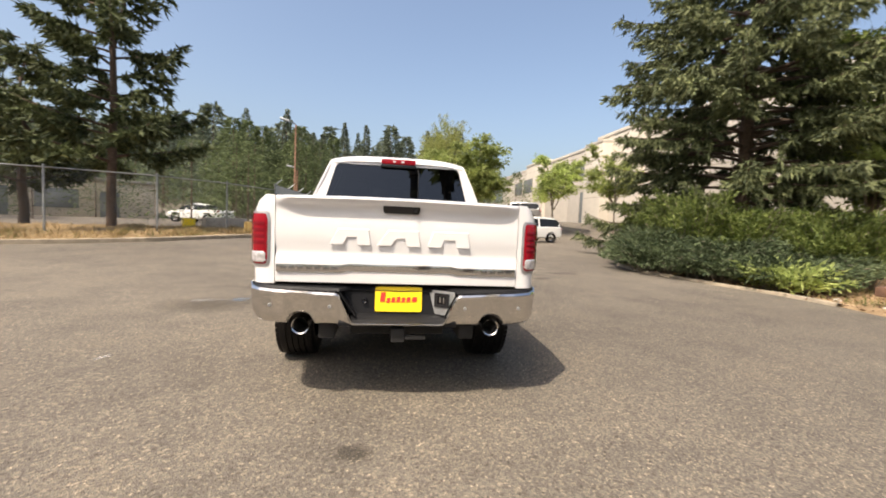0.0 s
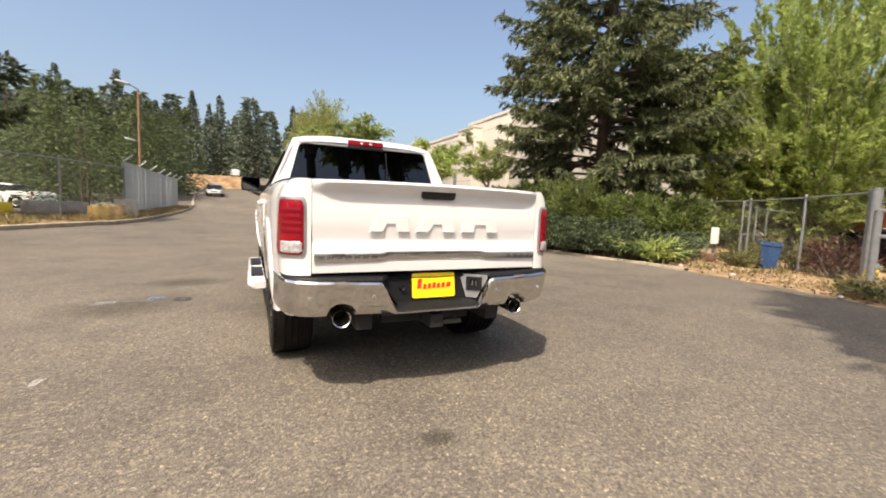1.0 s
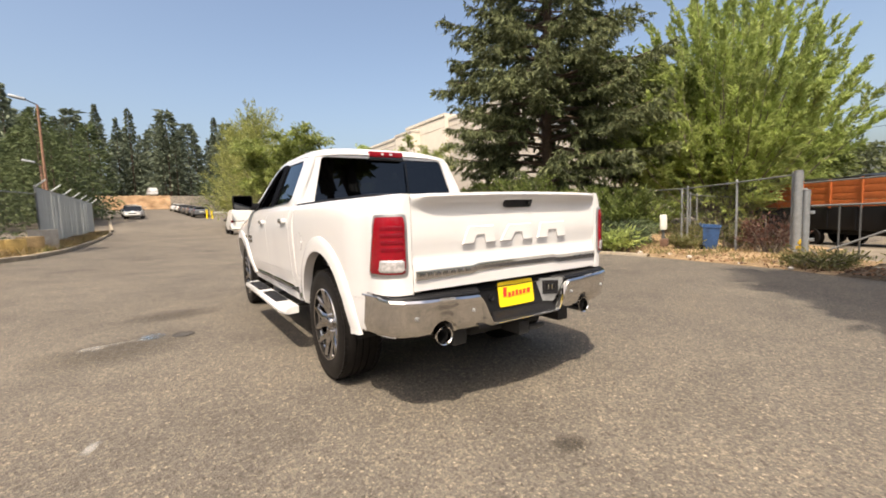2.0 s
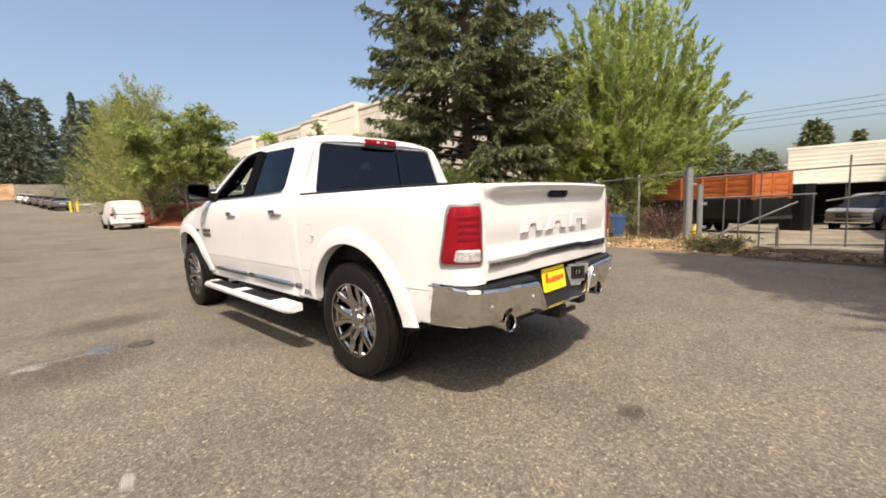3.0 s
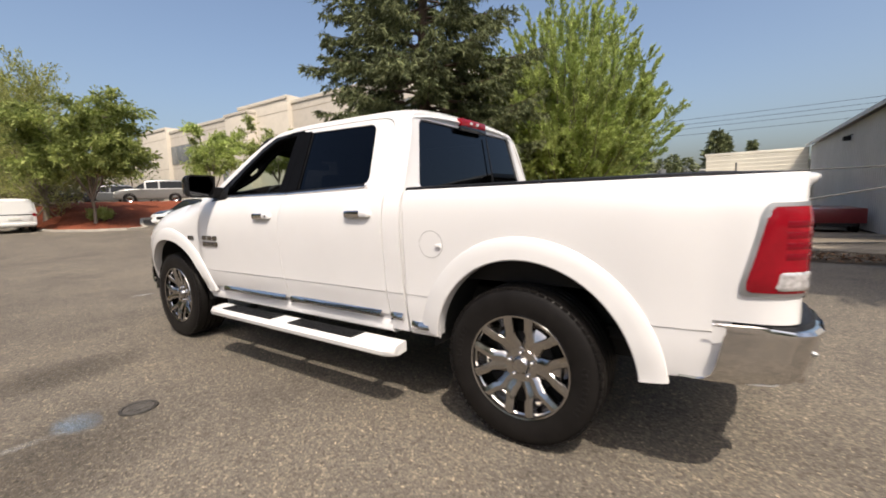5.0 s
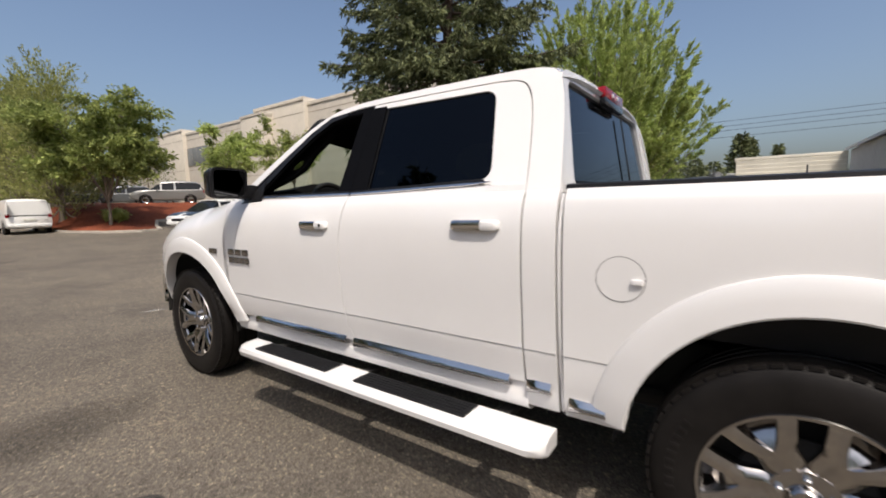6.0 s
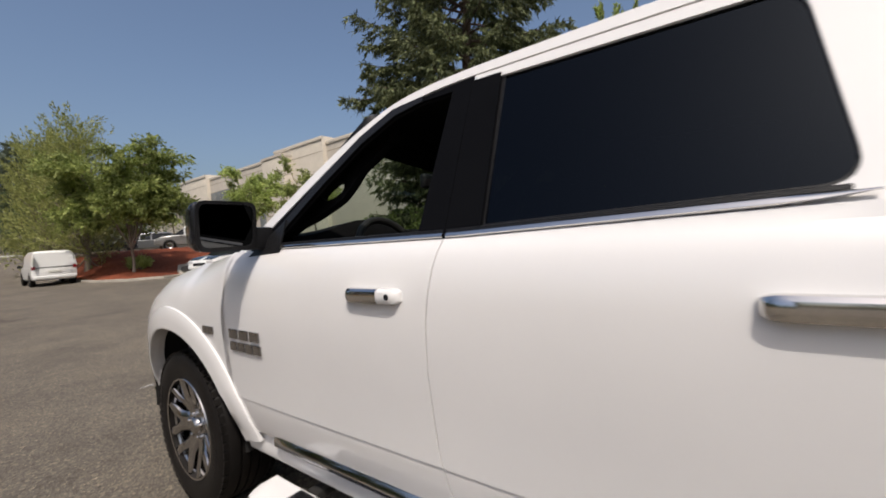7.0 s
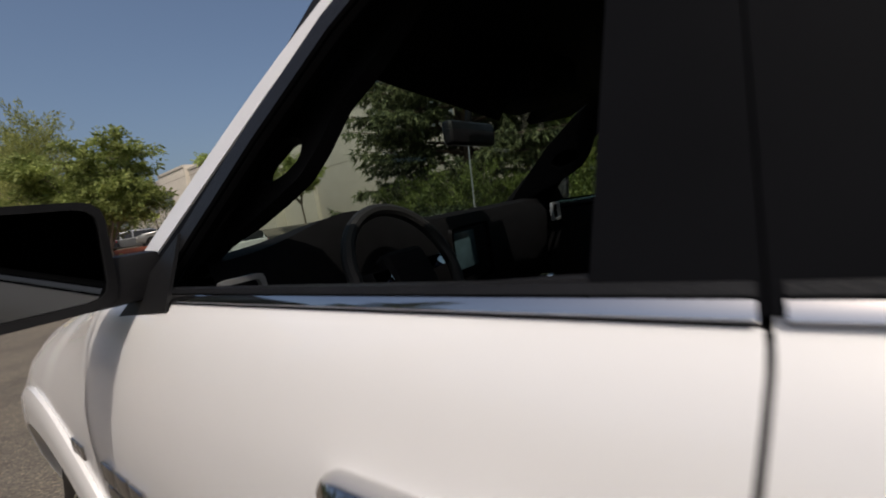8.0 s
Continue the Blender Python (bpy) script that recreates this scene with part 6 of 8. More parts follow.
        W.append((out[None] * rng.uniform(0.5, 1.1, (per, 1)) + side * (np.sign(u) * 0.45)[:, None] + rng.normal(size=(per, 3)) * 0.28) * leaf * rng.uniform(0.7, 1.4, (per, 1)))
        Wd.append(leaf * rng.uniform(0.13, 0.25, per))
    v, f = blades(np.concatenate(C), np.concatenate(W), np.concatenate(Wd), seed + 2)
    limb_mesh("trunk", limbs, GREYBARK, t, 6)
    raw("crown", v, f, material, t)
    return t


plume_tree("locust_tree", "light yellow-green feathery tree behind the fence", (21.3, 6.8), 12.3, 5.8, 21, LOCUST, 3120, 66, 0.17, 2.6, 120)
fir("pine_tree", "dark pine with flat layered limbs on the verge", (-10.45, 13.5), 13.6, 4.6, 31, PINE, 0.18, 2.5, 99, (0.02, 0.22), 0.3, 1.2, 1.5, 0.85, 0.19, 0.30)
fir("pine_tree", "dark pine behind the chain-link fence", (-14.4, 14.8), 7.4, 3.7, 33, PINE, 0.16, 1.6, 99, (0.05, 0.25), 0.4, 1.0, 1.7, 0.6, 0.2, 0.34)
leafy("maple_tree", "green young maple on the bark island", (6.2, 30.2), 8.0, 3.5, 41, MAPLE, 0.17, 34000, 8, 0.65, 0.2, 0.8)
plume_tree("birch_tree", "yellow-green multi-stemmed tree on the bark island", (5.0, 34.5), 10.0, 3.7, 43, YELLOWLEAF, 300, 80, 0.16, 3.6)
plume_tree("birch_tree", "yellow-green multi-stemmed tree on the bark island", (4.3, 41.5), 10.2, 3.6, 44, YELLOWLEAF, 280, 80, 0.17, 3.6)
leafy("sapling", "thin light green sapling near the beige building", (13.8, 31.0), 7.2, 2.2, 47, LOCUST, 0.18, 9000, 5, 0.7, 0.3, 0.7)
leafy("young_tree", "airy green tree against the beige building", (20.0, 32.0), 8.5, 2.8, 49, MAPLE, 0.18, 9000, 5, 0.7, 0.3, 0.7)
# trees out of view, added to throw the shade by the gate
for x, y, h, sd in ((0.7, -8.1, 16.0, 53), (1.95, -9.0, 16.0, 56), (3.3, -10.1, 16.3, 54), (4.7, -11.4, 17.0, 55)):
    leafy("shade_tree", "unseen tall leafy tree added to cast shade across the yard by the gate", (x, y), h, 1.85, sd, MAPLE, 0.37, 25000, 10, 0.8, 0.36, 0.5, "trees behind the open yard")
leafy("broadleaf_tree", "green broad-leaved tree between the spruce and the feathery tree", (18.2, 10.2), 9.5, 3.2, 61, SHRUB, 0.17, 30000, 8, 0.7, 0.15, 0.7)
leafy("dark_tree", "dense dark green tree behind the trailer", (31, 7.5), 7.0, 3.5, 57, SHRUB, 0.20, 22000, 7, 0.5, 0.15, 0.6)
leafy("dark_tree", "dense dark green tree behind the trailer", (29, 11.5), 7.6, 3.6, 58, SHRUB, 0.20, 22000, 7, 0.5, 0.15, 0.6)

# juniper thicket and taller shrubs inside the kerb
k = 0
for x, y, rx, ry, h in ((8.4, 8.9, 1.2, 1.2, 1.25), (7.9, 7.6, 1.3, 1.1, 1.15), (8.6, 6.2, 1.3, 1.1, 1.05), (9.3, 5.1, 1.2, 1.0, 0.95), (9.0, 8.8, 1.5, 1.4, 1.6), (9.9, 7.2, 1.5, 1.3, 1.5), (10.8, 5.9, 1.4, 1.2, 1.35), (9.3, 9.9, 1.3, 1.2, 1.9), (10.6, 10.6, 1.5, 1.4, 2.2)):
    mound("juniper_bush", "low spreading blue-green juniper bush", (x, y), (rx, ry, h), 100 + k, JUNIPER, 14500, 0.142, "shrub", 0.9, 130, "juniper thicket", 0.32, 0.8)
    k += 1
for x, y, rx, ry, h in ((10.9, 11.8, 1.5, 1.4, 3.0), (10.2, 9.0, 1.6, 1.5, 2.8), (11.4, 8.2, 1.7, 1.6, 2.5), (12.2, 6.4, 1.5, 1.4, 2.4), (10.9, 10.2, 1.6, 1.5, 2.6), (12.4, 12.8, 1.8, 1.6, 3.0), (13.6, 7.6, 1.4, 1.3, 2.3)):
    mound("leafy_shrub", "tall light green leafy shrub behind the junipers", (x, y), (rx, ry, h), 140 + k, SHRUB, 11000, 0.13, "shrub", 0.4, 60, "shrubs behind the junipers")
    k += 1
mound("leafy_shrub", "bright green low shrub among the junipers", (8.9, 4.75), (0.8, 0.8, 0.75), 171, LOCUST, 3000, 0.13, "shrub", 0.5, 40)
mound("leafy_shrub", "small green shrub on the red bark", (6.7, 31.0), (0.36, 0.34, 0.75), 172, LOCUST, 1300, 0.2, "shrub", 0.4, 30)
mound("dry_shrub", "reddish dry shrub beside the gate post", (12.2, 1.7), (0.7, 0.6, 1.1), 173, leaf_mat("dry_red_leaf", (0.05, 0.025, 0.02), (0.20, 0.10, 0.07)), 1800, 0.10, "shrub", 0.3, 30)
for x, y, r, h, sd in ((14.6, 5.2, 0.7, 0.9, 181), (15.2, 3.6, 0.8, 0.8, 182), (13.4, 2.0, 0.5, 0.45, 183), (16.4, 5.6, 0.9, 1.0, 184), (11.9, 3.9, 0.4, 0.4, 185)):
    mound("dry_shrub", "tawny dry weeds on the earth behind the fence", (x, y), (r, r * 0.9, h), sd, WEED, 1500, 0.10, "shrub", 0.3, 36, "weeds behind the fence")
mound("dry_shrub", "brown dry shrub inside the fence", (13.6, 3.4), (0.8, 0.8, 1.1), 174, WEED, 1800, 0.12, "shrub", 0.3, 30)
mound("dry_shrub", "green and tawny weeds at the edge of the bed", (8.3, -0.45), (0.62, 0.50, 0.30), 175, WEED, 1500, 0.08, "shrub", 0.3, 40)
mound("dry_shrub", "tawny weeds at the edge of the bed", (8.8, -0.05), (0.32, 0.28, 0.18), 176, STRAW, 1000, 0.08, "shrub", 0.3, 40)


def tufts(name, label, line_a, line_b, n, seed, material, h=0.16):
    rng = np.random.default_rng(seed)
    a, b = np.array(line_a, float), np.array(line_b, float)
    da = np.linspace(0, 1, len(a))
    u, k2 = rng.uniform(0, 1, n), rng.uniform(0.03, 1, n)
    # grass gathers in clumps
    u = np.clip(u + 0.02 * np.sin(u * 57), 0, 1)
    pa = np.stack([np.interp(u, da, a[:, 0]), np.interp(u, da, a[:, 1])], 1)
    pb = np.stack([np.interp(u, da, b[:, 0]), np.interp(u, da, b[:, 1])], 1)
    p = pa + (pb - pa) * k2[:, None]
    keep = np.array([noise.noise((x * 0.9, y * 0.9, seed)) > -0.05 for x, y in p])
    p = p[keep]
    z = land(p[:, 0], p[:, 1]) + 0.05
    base = np.concatenate([p, z[:, None]], 1)
    way = np.stack([rng.normal(size=len(p)) * 0.5, rng.normal(size=len(p)) * 0.5, rng.uniform(0.5, 1.3, len(p))], 1) * h
    v, f = blades(base, way, rng.uniform(0.006, 0.014, len(p)), seed)
    return tagged(raw(name, v, f, material), label, "grass", kind="stuff")


tufts("dry_grass", "tufts of dry straw-coloured grass on the bed", EDGE_R[:10], BACK_R[:10], 2600, 3, STRAW, 0.09)
tufts("weeds", "green weeds scattered over the bed", EDGE_R[4:10], BACK_R[4:10], 1500, 4, WEED, 0.13)
tufts("dry_grass", "dry grass on the verge under the pine", EDGE_L, BACK_L, 16000, 5, STRAW, 0.28)
tufts("weeds", "green weeds on the verge", EDGE_L, BACK_L, 6000, 6, WEED, 0.25)

# litter of bark, leaves and stones on the bed
rng = np.random.default_rng(8)
n = 1500
u, k2 = rng.uniform(0.25, 1, n), rng.uniform(0.0, 0.7, n)
ea, ba = np.array(EDGE_R), np.array(BACK_R)
dd = np.linspace(0, 1, len(ea))
p = np.stack([np.interp(u, dd, ea[:, 0]) * (1 - k2) + np.interp(u, dd, ba[:, 0]) * k2 - 0.15, np.interp(u, dd, ea[:, 1]) * (1 - k2) + np.interp(u, dd, ba[:, 1]) * k2], 1)
base = np.concatenate([p, (land(p[:, 0], p[:, 1]) + 0.045)[:, None]], 1)
v, f = blades(base, rng.normal(size=(n, 3)) * np.array([0.05, 0.05, 0.012]), rng.uniform(0.008, 0.03, n), 9)
tagged(raw("bark_litter", v, f, leaf_mat("bark_chip", (0.05, 0.03, 0.02), (0.28, 0.16, 0.09), 0.9, 0.0)), "scattered bark chips and dead leaves", "litter", kind="stuff")
STONE = mat("pale_stone", (0.5, 0.46, 0.4), 0.9, vary=0.3, scale=12, bump=0.5)
for i, (x, y, r) in enumerate(((9.1, 0.42, 0.09), (7.9, 0.75, 0.05), (8.6, 2.1, 0.06), (9.2, 2.9, 0.05), (7.5, -0.2, 0.05), (9.0, 3.6, 0.07))):
    bm = bmesh.new()
    bmesh.ops.create_icosphere(bm, subdivisions=2, radius=r)
    for vv in bm.verts:
        vv.co *= 1 + 0.25 * noise.noise(vv.co * 9 + Vector((i, 0, 0)))
        vv.co.z *= 0.6
    bmesh.ops.translate(bm, verts=bm.verts, vec=(x, y, float(land(x, y)) + 0.02 + r * 0.3))
    tagged(part("stone", bm, STONE, None), "pale stone lying on the dry earth", "stone", "stones on the bed")

# far woods on the bank and behind the yard
def woods(name, label, spots, material, seed, dens=520, material_kind="conifer", fine=1.0):
    rng = np.random.default_rng(seed)
    B, W, Wd = [], [], []
    tv, tf, nv = [], [], 0
    for x, y, h, r in spots:
        z0 = float(land(x, y))
        n = int(dens * (h / 20) ** 1.2)
        k = rng.uniform(0.03, 1, n) ** 0.9
        if material_kind == "conifer":
            rad = 1.35 * r * (1 - k) ** 0.95 * (0.75 + 0.2 * np.sin(k * 37 + x) + 0.2 * np.sin(k * 13 + 2 * y)) + 0.10
        else:
            rad = 1.15 * r * np.sqrt(np.maximum(0, 1 - ((k - 0.4) / 0.62) ** 2)) * (1.15 - k) ** 0.45 * (0.7 + 0.35 * np.abs(np.sin(k * 11 + x)))
        az = rng.uniform(0, 2 * math.pi, n)
        rr = rad * rng.uniform(0.35, 1.08, n)
        c = np.stack([x + rr * np.cos(az), y + rr * np.sin(az), z0 + h * k], 1)
        d = np.stack([np.cos(az), np.sin(az), rng.uniform(-0.6, 0.35, n)], 1) + rng.normal(size=(n, 3)) * 0.35
        B.append(c)
        if material_kind == "conifer":
            d *= (0.35 + 0.65 * (1 - k))[:, None]
        W.append(d * (h * 0.045 * fine) * rng.uniform(0.7, 1.5, (n, 1)))
        Wd.append(h * fine * rng.uniform(0.009, 0.019, n))
        a = np.linspace(0, 2 * math.pi, 6)[:-1]
        tr = 0.012 * h
        lo = np.stack([x + tr * np.cos(a), y + tr * np.sin(a), np.full(5, z0 - 0.3)], 1)
        hi = np.stack([x + 0.2 * tr * np.cos(a), y + 0.2 * tr * np.sin(a), np.full(5, z0 + h * 0.97)], 1)
        tv += [lo, hi]
        for q in range(5):
            tf.append([nv + q, nv + (q + 1) % 5, nv + 5 + (q + 1) % 5, nv + 5 + q])
        nv += 10
    v, f = blades(np.concatenate(B), np.concatenate(W), np.concatenate(Wd), seed)
    ob = tagged(raw(name, v, f, material), label, "trees", kind="stuff")
    raw("trunks", np.concatenate(tv), tf, BARKWOOD, ob)
    return ob


rng = np.random.default_rng(77)
spots = []
for i in range(95):
    x = rng.uniform(-95, 20)
    y = rng.uniform(116, 150)
    spots.append((x, y, rng.uniform(15, 24), rng.uniform(2.4, 3.8)))
for i in range(45):
    x = rng.uniform(-70, -12)
    y = rng.uniform(62, 100) - 0.1 * x
    spots.append((x, y, rng.uniform(14, 20), rng.uniform(2.4, 3.6)))
for i in range(30):
    spots.append((rng.uniform(-70, -26), rng.uniform(40, 62), rng.uniform(9, 14), rng.uniform(2.2, 3.2)))
woods("far_conifer_woods", "dark conifer woods beyond the road's end", [(x, y, h * 0.92, r) for x, y, h, r in spots[::2]], WOODS, 5, 1100, fine=0.9)
woods("far_mixed_woods", "grey-green mixed woods beyond the road's end", [(x, y, h * 0.86, r * 1.4) for x, y, h, r in spots[1::2]], WOODS, 15, 1300, "leafy", 0.95)
spots = []
tall = []
for i in range(44):
    y = rng.uniform(42, 80)
    if i % 4 == 0:
        tall.append((rng.uniform(-22, -8.8), y, rng.uniform(8, 12.5), rng.uniform(2.3, 3.2)))
    else:
        spots.append((rng.uniform(-22, -8.6), y, rng.uniform(6, 12), rng.uniform(1.8, 3.2)))
woods("far_conifer_woods", "dark conifers among the broad-leaved trees along the road", tall, WOODS, 25, 5200, fine=0.55)
for i in range(12):
    spots.append((rng.uniform(-30, -12), rng.uniform(24, 44), rng.uniform(3.5, 6), rng.uniform(1.8, 2.6)))
for i in range(22):
    y = rng.uniform(66, 106)
    spots.append((rng.uniform(4.5, 22), y, rng.uniform(5, 8.5), rng.uniform(2.2, 3.2)))
woods("far_leafy_woods", "lighter green broad-leaved trees along the road", spots + [(-9.0, 25.5, 5.6, 2.4), (-8.4, 22.4, 4.6, 1.8), (-11.0, 28.0, 6.0, 2.6), (-12.5, 24.6, 5.4, 2.3)], WOODS2, 6, 4300, "leafy", 0.6)
spots = [(66, 0.9, 9.4, 1.9), (67, 0.1, 8.9, 1.7), (72, -3.2, 8.3, 0.9), (45, 6.6, 6.4, 1.7), (46, 5.0, 6.0, 1.7), (44, 3.9, 5.7, 1.6), (45.5, 2.8, 6.0, 1.5), (43, 8.2, 6.8, 1.9), (64, 5.8, 6.5, 1.8), (60, 9.0, 7, 2.2), (56, 12, 8, 2.4), (50, 16, 8, 2.4), (46, 20, 9, 2.4), (70, -1, 5.4, 2.4), (66, -8, 5.4, 2.4)]
woods("far_tree_row", "dark tree tops behind the sheds", spots, SPRUCE, 7, 5500, "leafy")

# woods out of view, added so that glass and chrome reflect dark trees
rng = np.random.default_rng(91)
spots = [(rng.uniform(-48, -26), rng.uniform(-45, 24), rng.uniform(10, 16), rng.uniform(2.6, 3.8)) for i in range(46)]
spots += [(rng.uniform(-40, 45), rng.uniform(-52, -32), rng.uniform(9, 15), rng.uniform(2.6, 3.8)) for i in range(46)]
woods("reflected_woods", "unseen dark trees added on the yard's open sides for reflections", spots, WOODS, 9, 700)

# ---- fences, gate and yard things ----
PLAINSTEEL = mat("weathered_pipe", (0.095, 0.095, 0.092), 0.6, 0.4, vary=0.25, scale=7)
GALV = mat("galvanised_post", (0.25, 0.26, 0.26), 0.5, 0.4, vary=0.2, scale=7)
SLAT = mat("fence_slat", (0.42, 0.45, 0.44), 0.6, vary=0.15, scale=3, per_object=0.08)


def wire_mat():
    """Chain link: a diamond mesh of thin wire with open gaps."""
    m = mat("chain_link_wire", (0.20, 0.20, 0.195), 0.5, 0.6)
    n, l = nodes_of(m)
    tc = n.new("ShaderNodeTexCoord")
    sep = n.new("ShaderNodeSeparateXYZ")
    l.new(tc.outputs["UV"], sep.inputs[0])
    outs = []
    for sg in (1, -1):
        a = n.new("ShaderNodeMath")
        a.operation = 'MULTIPLY_ADD'
        l.new(sep.outputs[1], a.inputs[0])
        a.inputs[1].default_value = sg
        l.new(sep.outputs[0], a.inputs[2])
        b = n.new("ShaderNodeMath")
        b.operation = 'PINGPONG'
        b.inputs[1].default_value = 0.035
        l.new(a.outputs[0], b.inputs[0])
        c = n.new("ShaderNodeMath")
        c.operation = 'LESS_THAN'
        c.inputs[1].default_value = 0.0019
        l.new(b.outputs[0], c.inputs[0])
        outs.append(c)
    mx = n.new("ShaderNodeMath")
    mx.operation = 'MAXIMUM'
    l.new(outs[0].outputs[0], mx.inputs[0])
    l.new(outs[1].outputs[0], mx.inputs[1])
    l.new(mx.outputs[0], n["Principled BSDF"].inputs["Alpha"])
    return m


WIRE = wire_mat()


def fence(name, label, line, h, top_rail=True, mesh=True, arms=False, slats=False, posts_every=2.6):
    f = thing(name, label, "fence")
    pts = []
    for a, b in zip(line, line[1:]):
        a, b = Vector((*a, 0)), Vector((*b, 0))
        n = max(1, round((b - a).length / posts_every))
        pts += [a + (b - a) * k / n for k in range(n)]
    pts.append(Vector((*line[-1], 0)))
    for p in pts:
        p.z = float(land(p.x, p.y)) + 0.05
    for p in pts:
        bm = bmesh.new()
        tube(bm, [p - Vector((0, 0, 0.1)), p + Vector((0, 0, h + 0.04))], 0.032, 10)
        bmesh.ops.create_uvsphere(bm, u_segments=10, v_segments=6, radius=0.038, matrix=Matrix.Translation(p + Vector((0, 0, h + 0.05))))
        po = part("post", bm, GALV, f)
        if arms:
            bm = bmesh.new()
            tube(bm, [p + Vector((0, 0, h)), p + Vector((0.34, 0.0, h + 0.30))], 0.03, 6)
            part("barb_arm", bm, SLAT, po)
    for a, b in zip(pts, pts[1:]):
        if top_rail:
            bm = bmesh.new()
            tube(bm, [a + Vector((0, 0, h)), b + Vector((0, 0, h))], 0.022, 8)
            part("top_rail", bm, GALV, f)
        if mesh:
            bm = bmesh.new()
            uv = bm.loops.layers.uv.new("uv")
            q = [bm.verts.new(v) for v in (a, b, b + Vector((0, 0, h)), a + Vector((0, 0, h)))]
            fc = bm.faces.new(q)
            ln = (b - a).length
            for lp, c in zip(fc.loops, ((0, 0), (ln, 0), (ln, h), (0, h))):
                lp[uv].uv = c
            part("wire_mesh", bm, WIRE, f, smooth=False)
        if slats:
            ln = (b - a).length
            n = int(ln / 0.16)
            me = None
            for k in range(n):
                p = a + (b - a) * ((k + 0.5) / n)
                if me is None:
                    bm = bmesh.new()
                    box(bm, (0, 0, h / 2), (0.012, 0.145, h - 0.06), 0.003, None, 1)
                    finish(bm, False)
                    me = bpy.data.meshes.new("slat")
                    bm.to_mesh(me)
                    bm.free()
                    me.materials.append(SLAT)
                o = new("slat", me)
                d = (b - a).normalized()
                o.parent = f
                o.matrix_local = pose(p.x + 0.03, p.y, p.z, 0, 0, math.degrees(math.atan2(d.y, d.x)) - 90 + random.uniform(-4, 4))
    return f


fence("slatted_fence", "grey-green slatted chain-link fence with barbed arms", [(-5.9, 18.6), (-6.5, 38)], 2.35, True, False, True, True, 3.2)
fence("chain_link_fence", "galvanised chain-link fence behind the verge", [(-5.9, 18.6), (-6.9, 15.0), (-8.4, 12.6), (-10.6, 10.6), (-14, 8.6), (-20, 5.0)], 2.1)
fence("chain_link_fence", "galvanised chain-link fence beside the gate", [(14.6, 6.6), (13.3, 4.5), (12.3, 2.6), (11.25, 0.95)], 2.0, posts_every=2.3)
fence("chain_link_fence", "galvanised chain-link fence at the back of the yard", [(13.3, 4.7), (17.5, 6.2), (22.5, 5.0), (28, 4.0)], 1.9, posts_every=2.8)

# gate posts and a pipe gate standing along the yard's edge
gate = thing("pipe_gate", "tubular steel gate with a sloping brace, standing shut", "gate")
def pipe(name, a, b, r, parent, m=PLAINSTEEL, label=""):
    bm = bmesh.new()
    tube(bm, [a, b], r, 10)
    return part(name, bm, m, parent, label)


gx0, gy0, gx1, gy1 = 9.56, 0.12, 13.75, -5.45
def on_gate(t, z):
    return (gx0 + (gx1 - gx0) * t, gy0 + (gy1 - gy0) * t, z)


pipe("rail", (11.2, 0.80, 1.60), on_gate(0.47, 1.72), 0.021, gate)
pipe("rail", on_gate(0.47, 1.72), on_gate(1.0, 1.80), 0.021, gate)
pipe("rail", on_gate(0.0, 1.06), on_gate(0.37, 1.08), 0.023, gate)
pipe("rail", on_gate(0.40, 0.90), on_gate(1.0, 1.42), 0.023, gate)
pipe("rail", on_gate(0.22, -0.13), on_gate(0.80, -0.24), 0.021, gate)
for t in (0.07, 0.12, 0.19, 0.36, 0.80):
    pipe("upright", on_gate(t, -0.20), on_gate(t, 1.07 if t < 0.7 else 1.25), 0.019, gate)
for t in (0.47, 1.0):
    pipe("upright", on_gate(t, -0.28), on_gate(t, 1.98), 0.020, gate)
pipe("stub", on_gate(0.25, -0.20), on_gate(0.25, 0.30), 0.035, gate)
pipe("brace", on_gate(0.015, 0.02), on_gate(0.31, 0.90), 0.023, gate)
pipe("mast", on_gate(0.19, 1.06), on_gate(0.19, 1.95), 0.018, gate)
for nm, x, y, h, r in (("gate_post", 11.2, 0.83, 2.12, 0.10), ("gate_post", 9.52, 0.18, 1.53, 0.066)):
    o = thing(nm, "thick galvanised steel gate post", "post", pose(x, y, float(land(x, y))))
    bm = bmesh.new()
    tube(bm, [(0, 0, -0.1), (0, 0, h)], r, 16)
    part("shaft", bm, GALV, o)
    bm = bmesh.new()
    lathe(bm, [(h, r + 0.006), (h + 0.03, r * 0.8), (h + 0.045, 0)], 16, 'z')
    part("cap", bm, PLAINSTEEL, o)
    for z in (0.5, h - 0.45):
        bm = bmesh.new()
        box(bm, (0.0, -r - 0.03, z), (0.06, 0.10, 0.07), 0.01)
        part("hinge", bm, STEEL, o)

# yellow hydrant by the post
HYD = mat("hydrant_yellow", (0.62, 0.40, 0.03), 0.5, vary=0.2, scale=12)
o = thing("fire_hydrant", "weathered yellow hydrant beside the gate post", "hydrant", pose(10.25, 0.42, float(land(10.25, 0.42))) @ Matrix.Scale(0.85, 4))
bm = bmesh.new()
lathe(bm, [(0.0, 0.13), (0.06, 0.13), (0.07, 0.09), (0.42, 0.085), (0.44, 0.12), (0.48, 0.12), (0.56, 0.08), (0.60, 0.03), (0.64, 0.03), (0.64, 0)], 20, 'z')
part("barrel", bm, HYD, o)
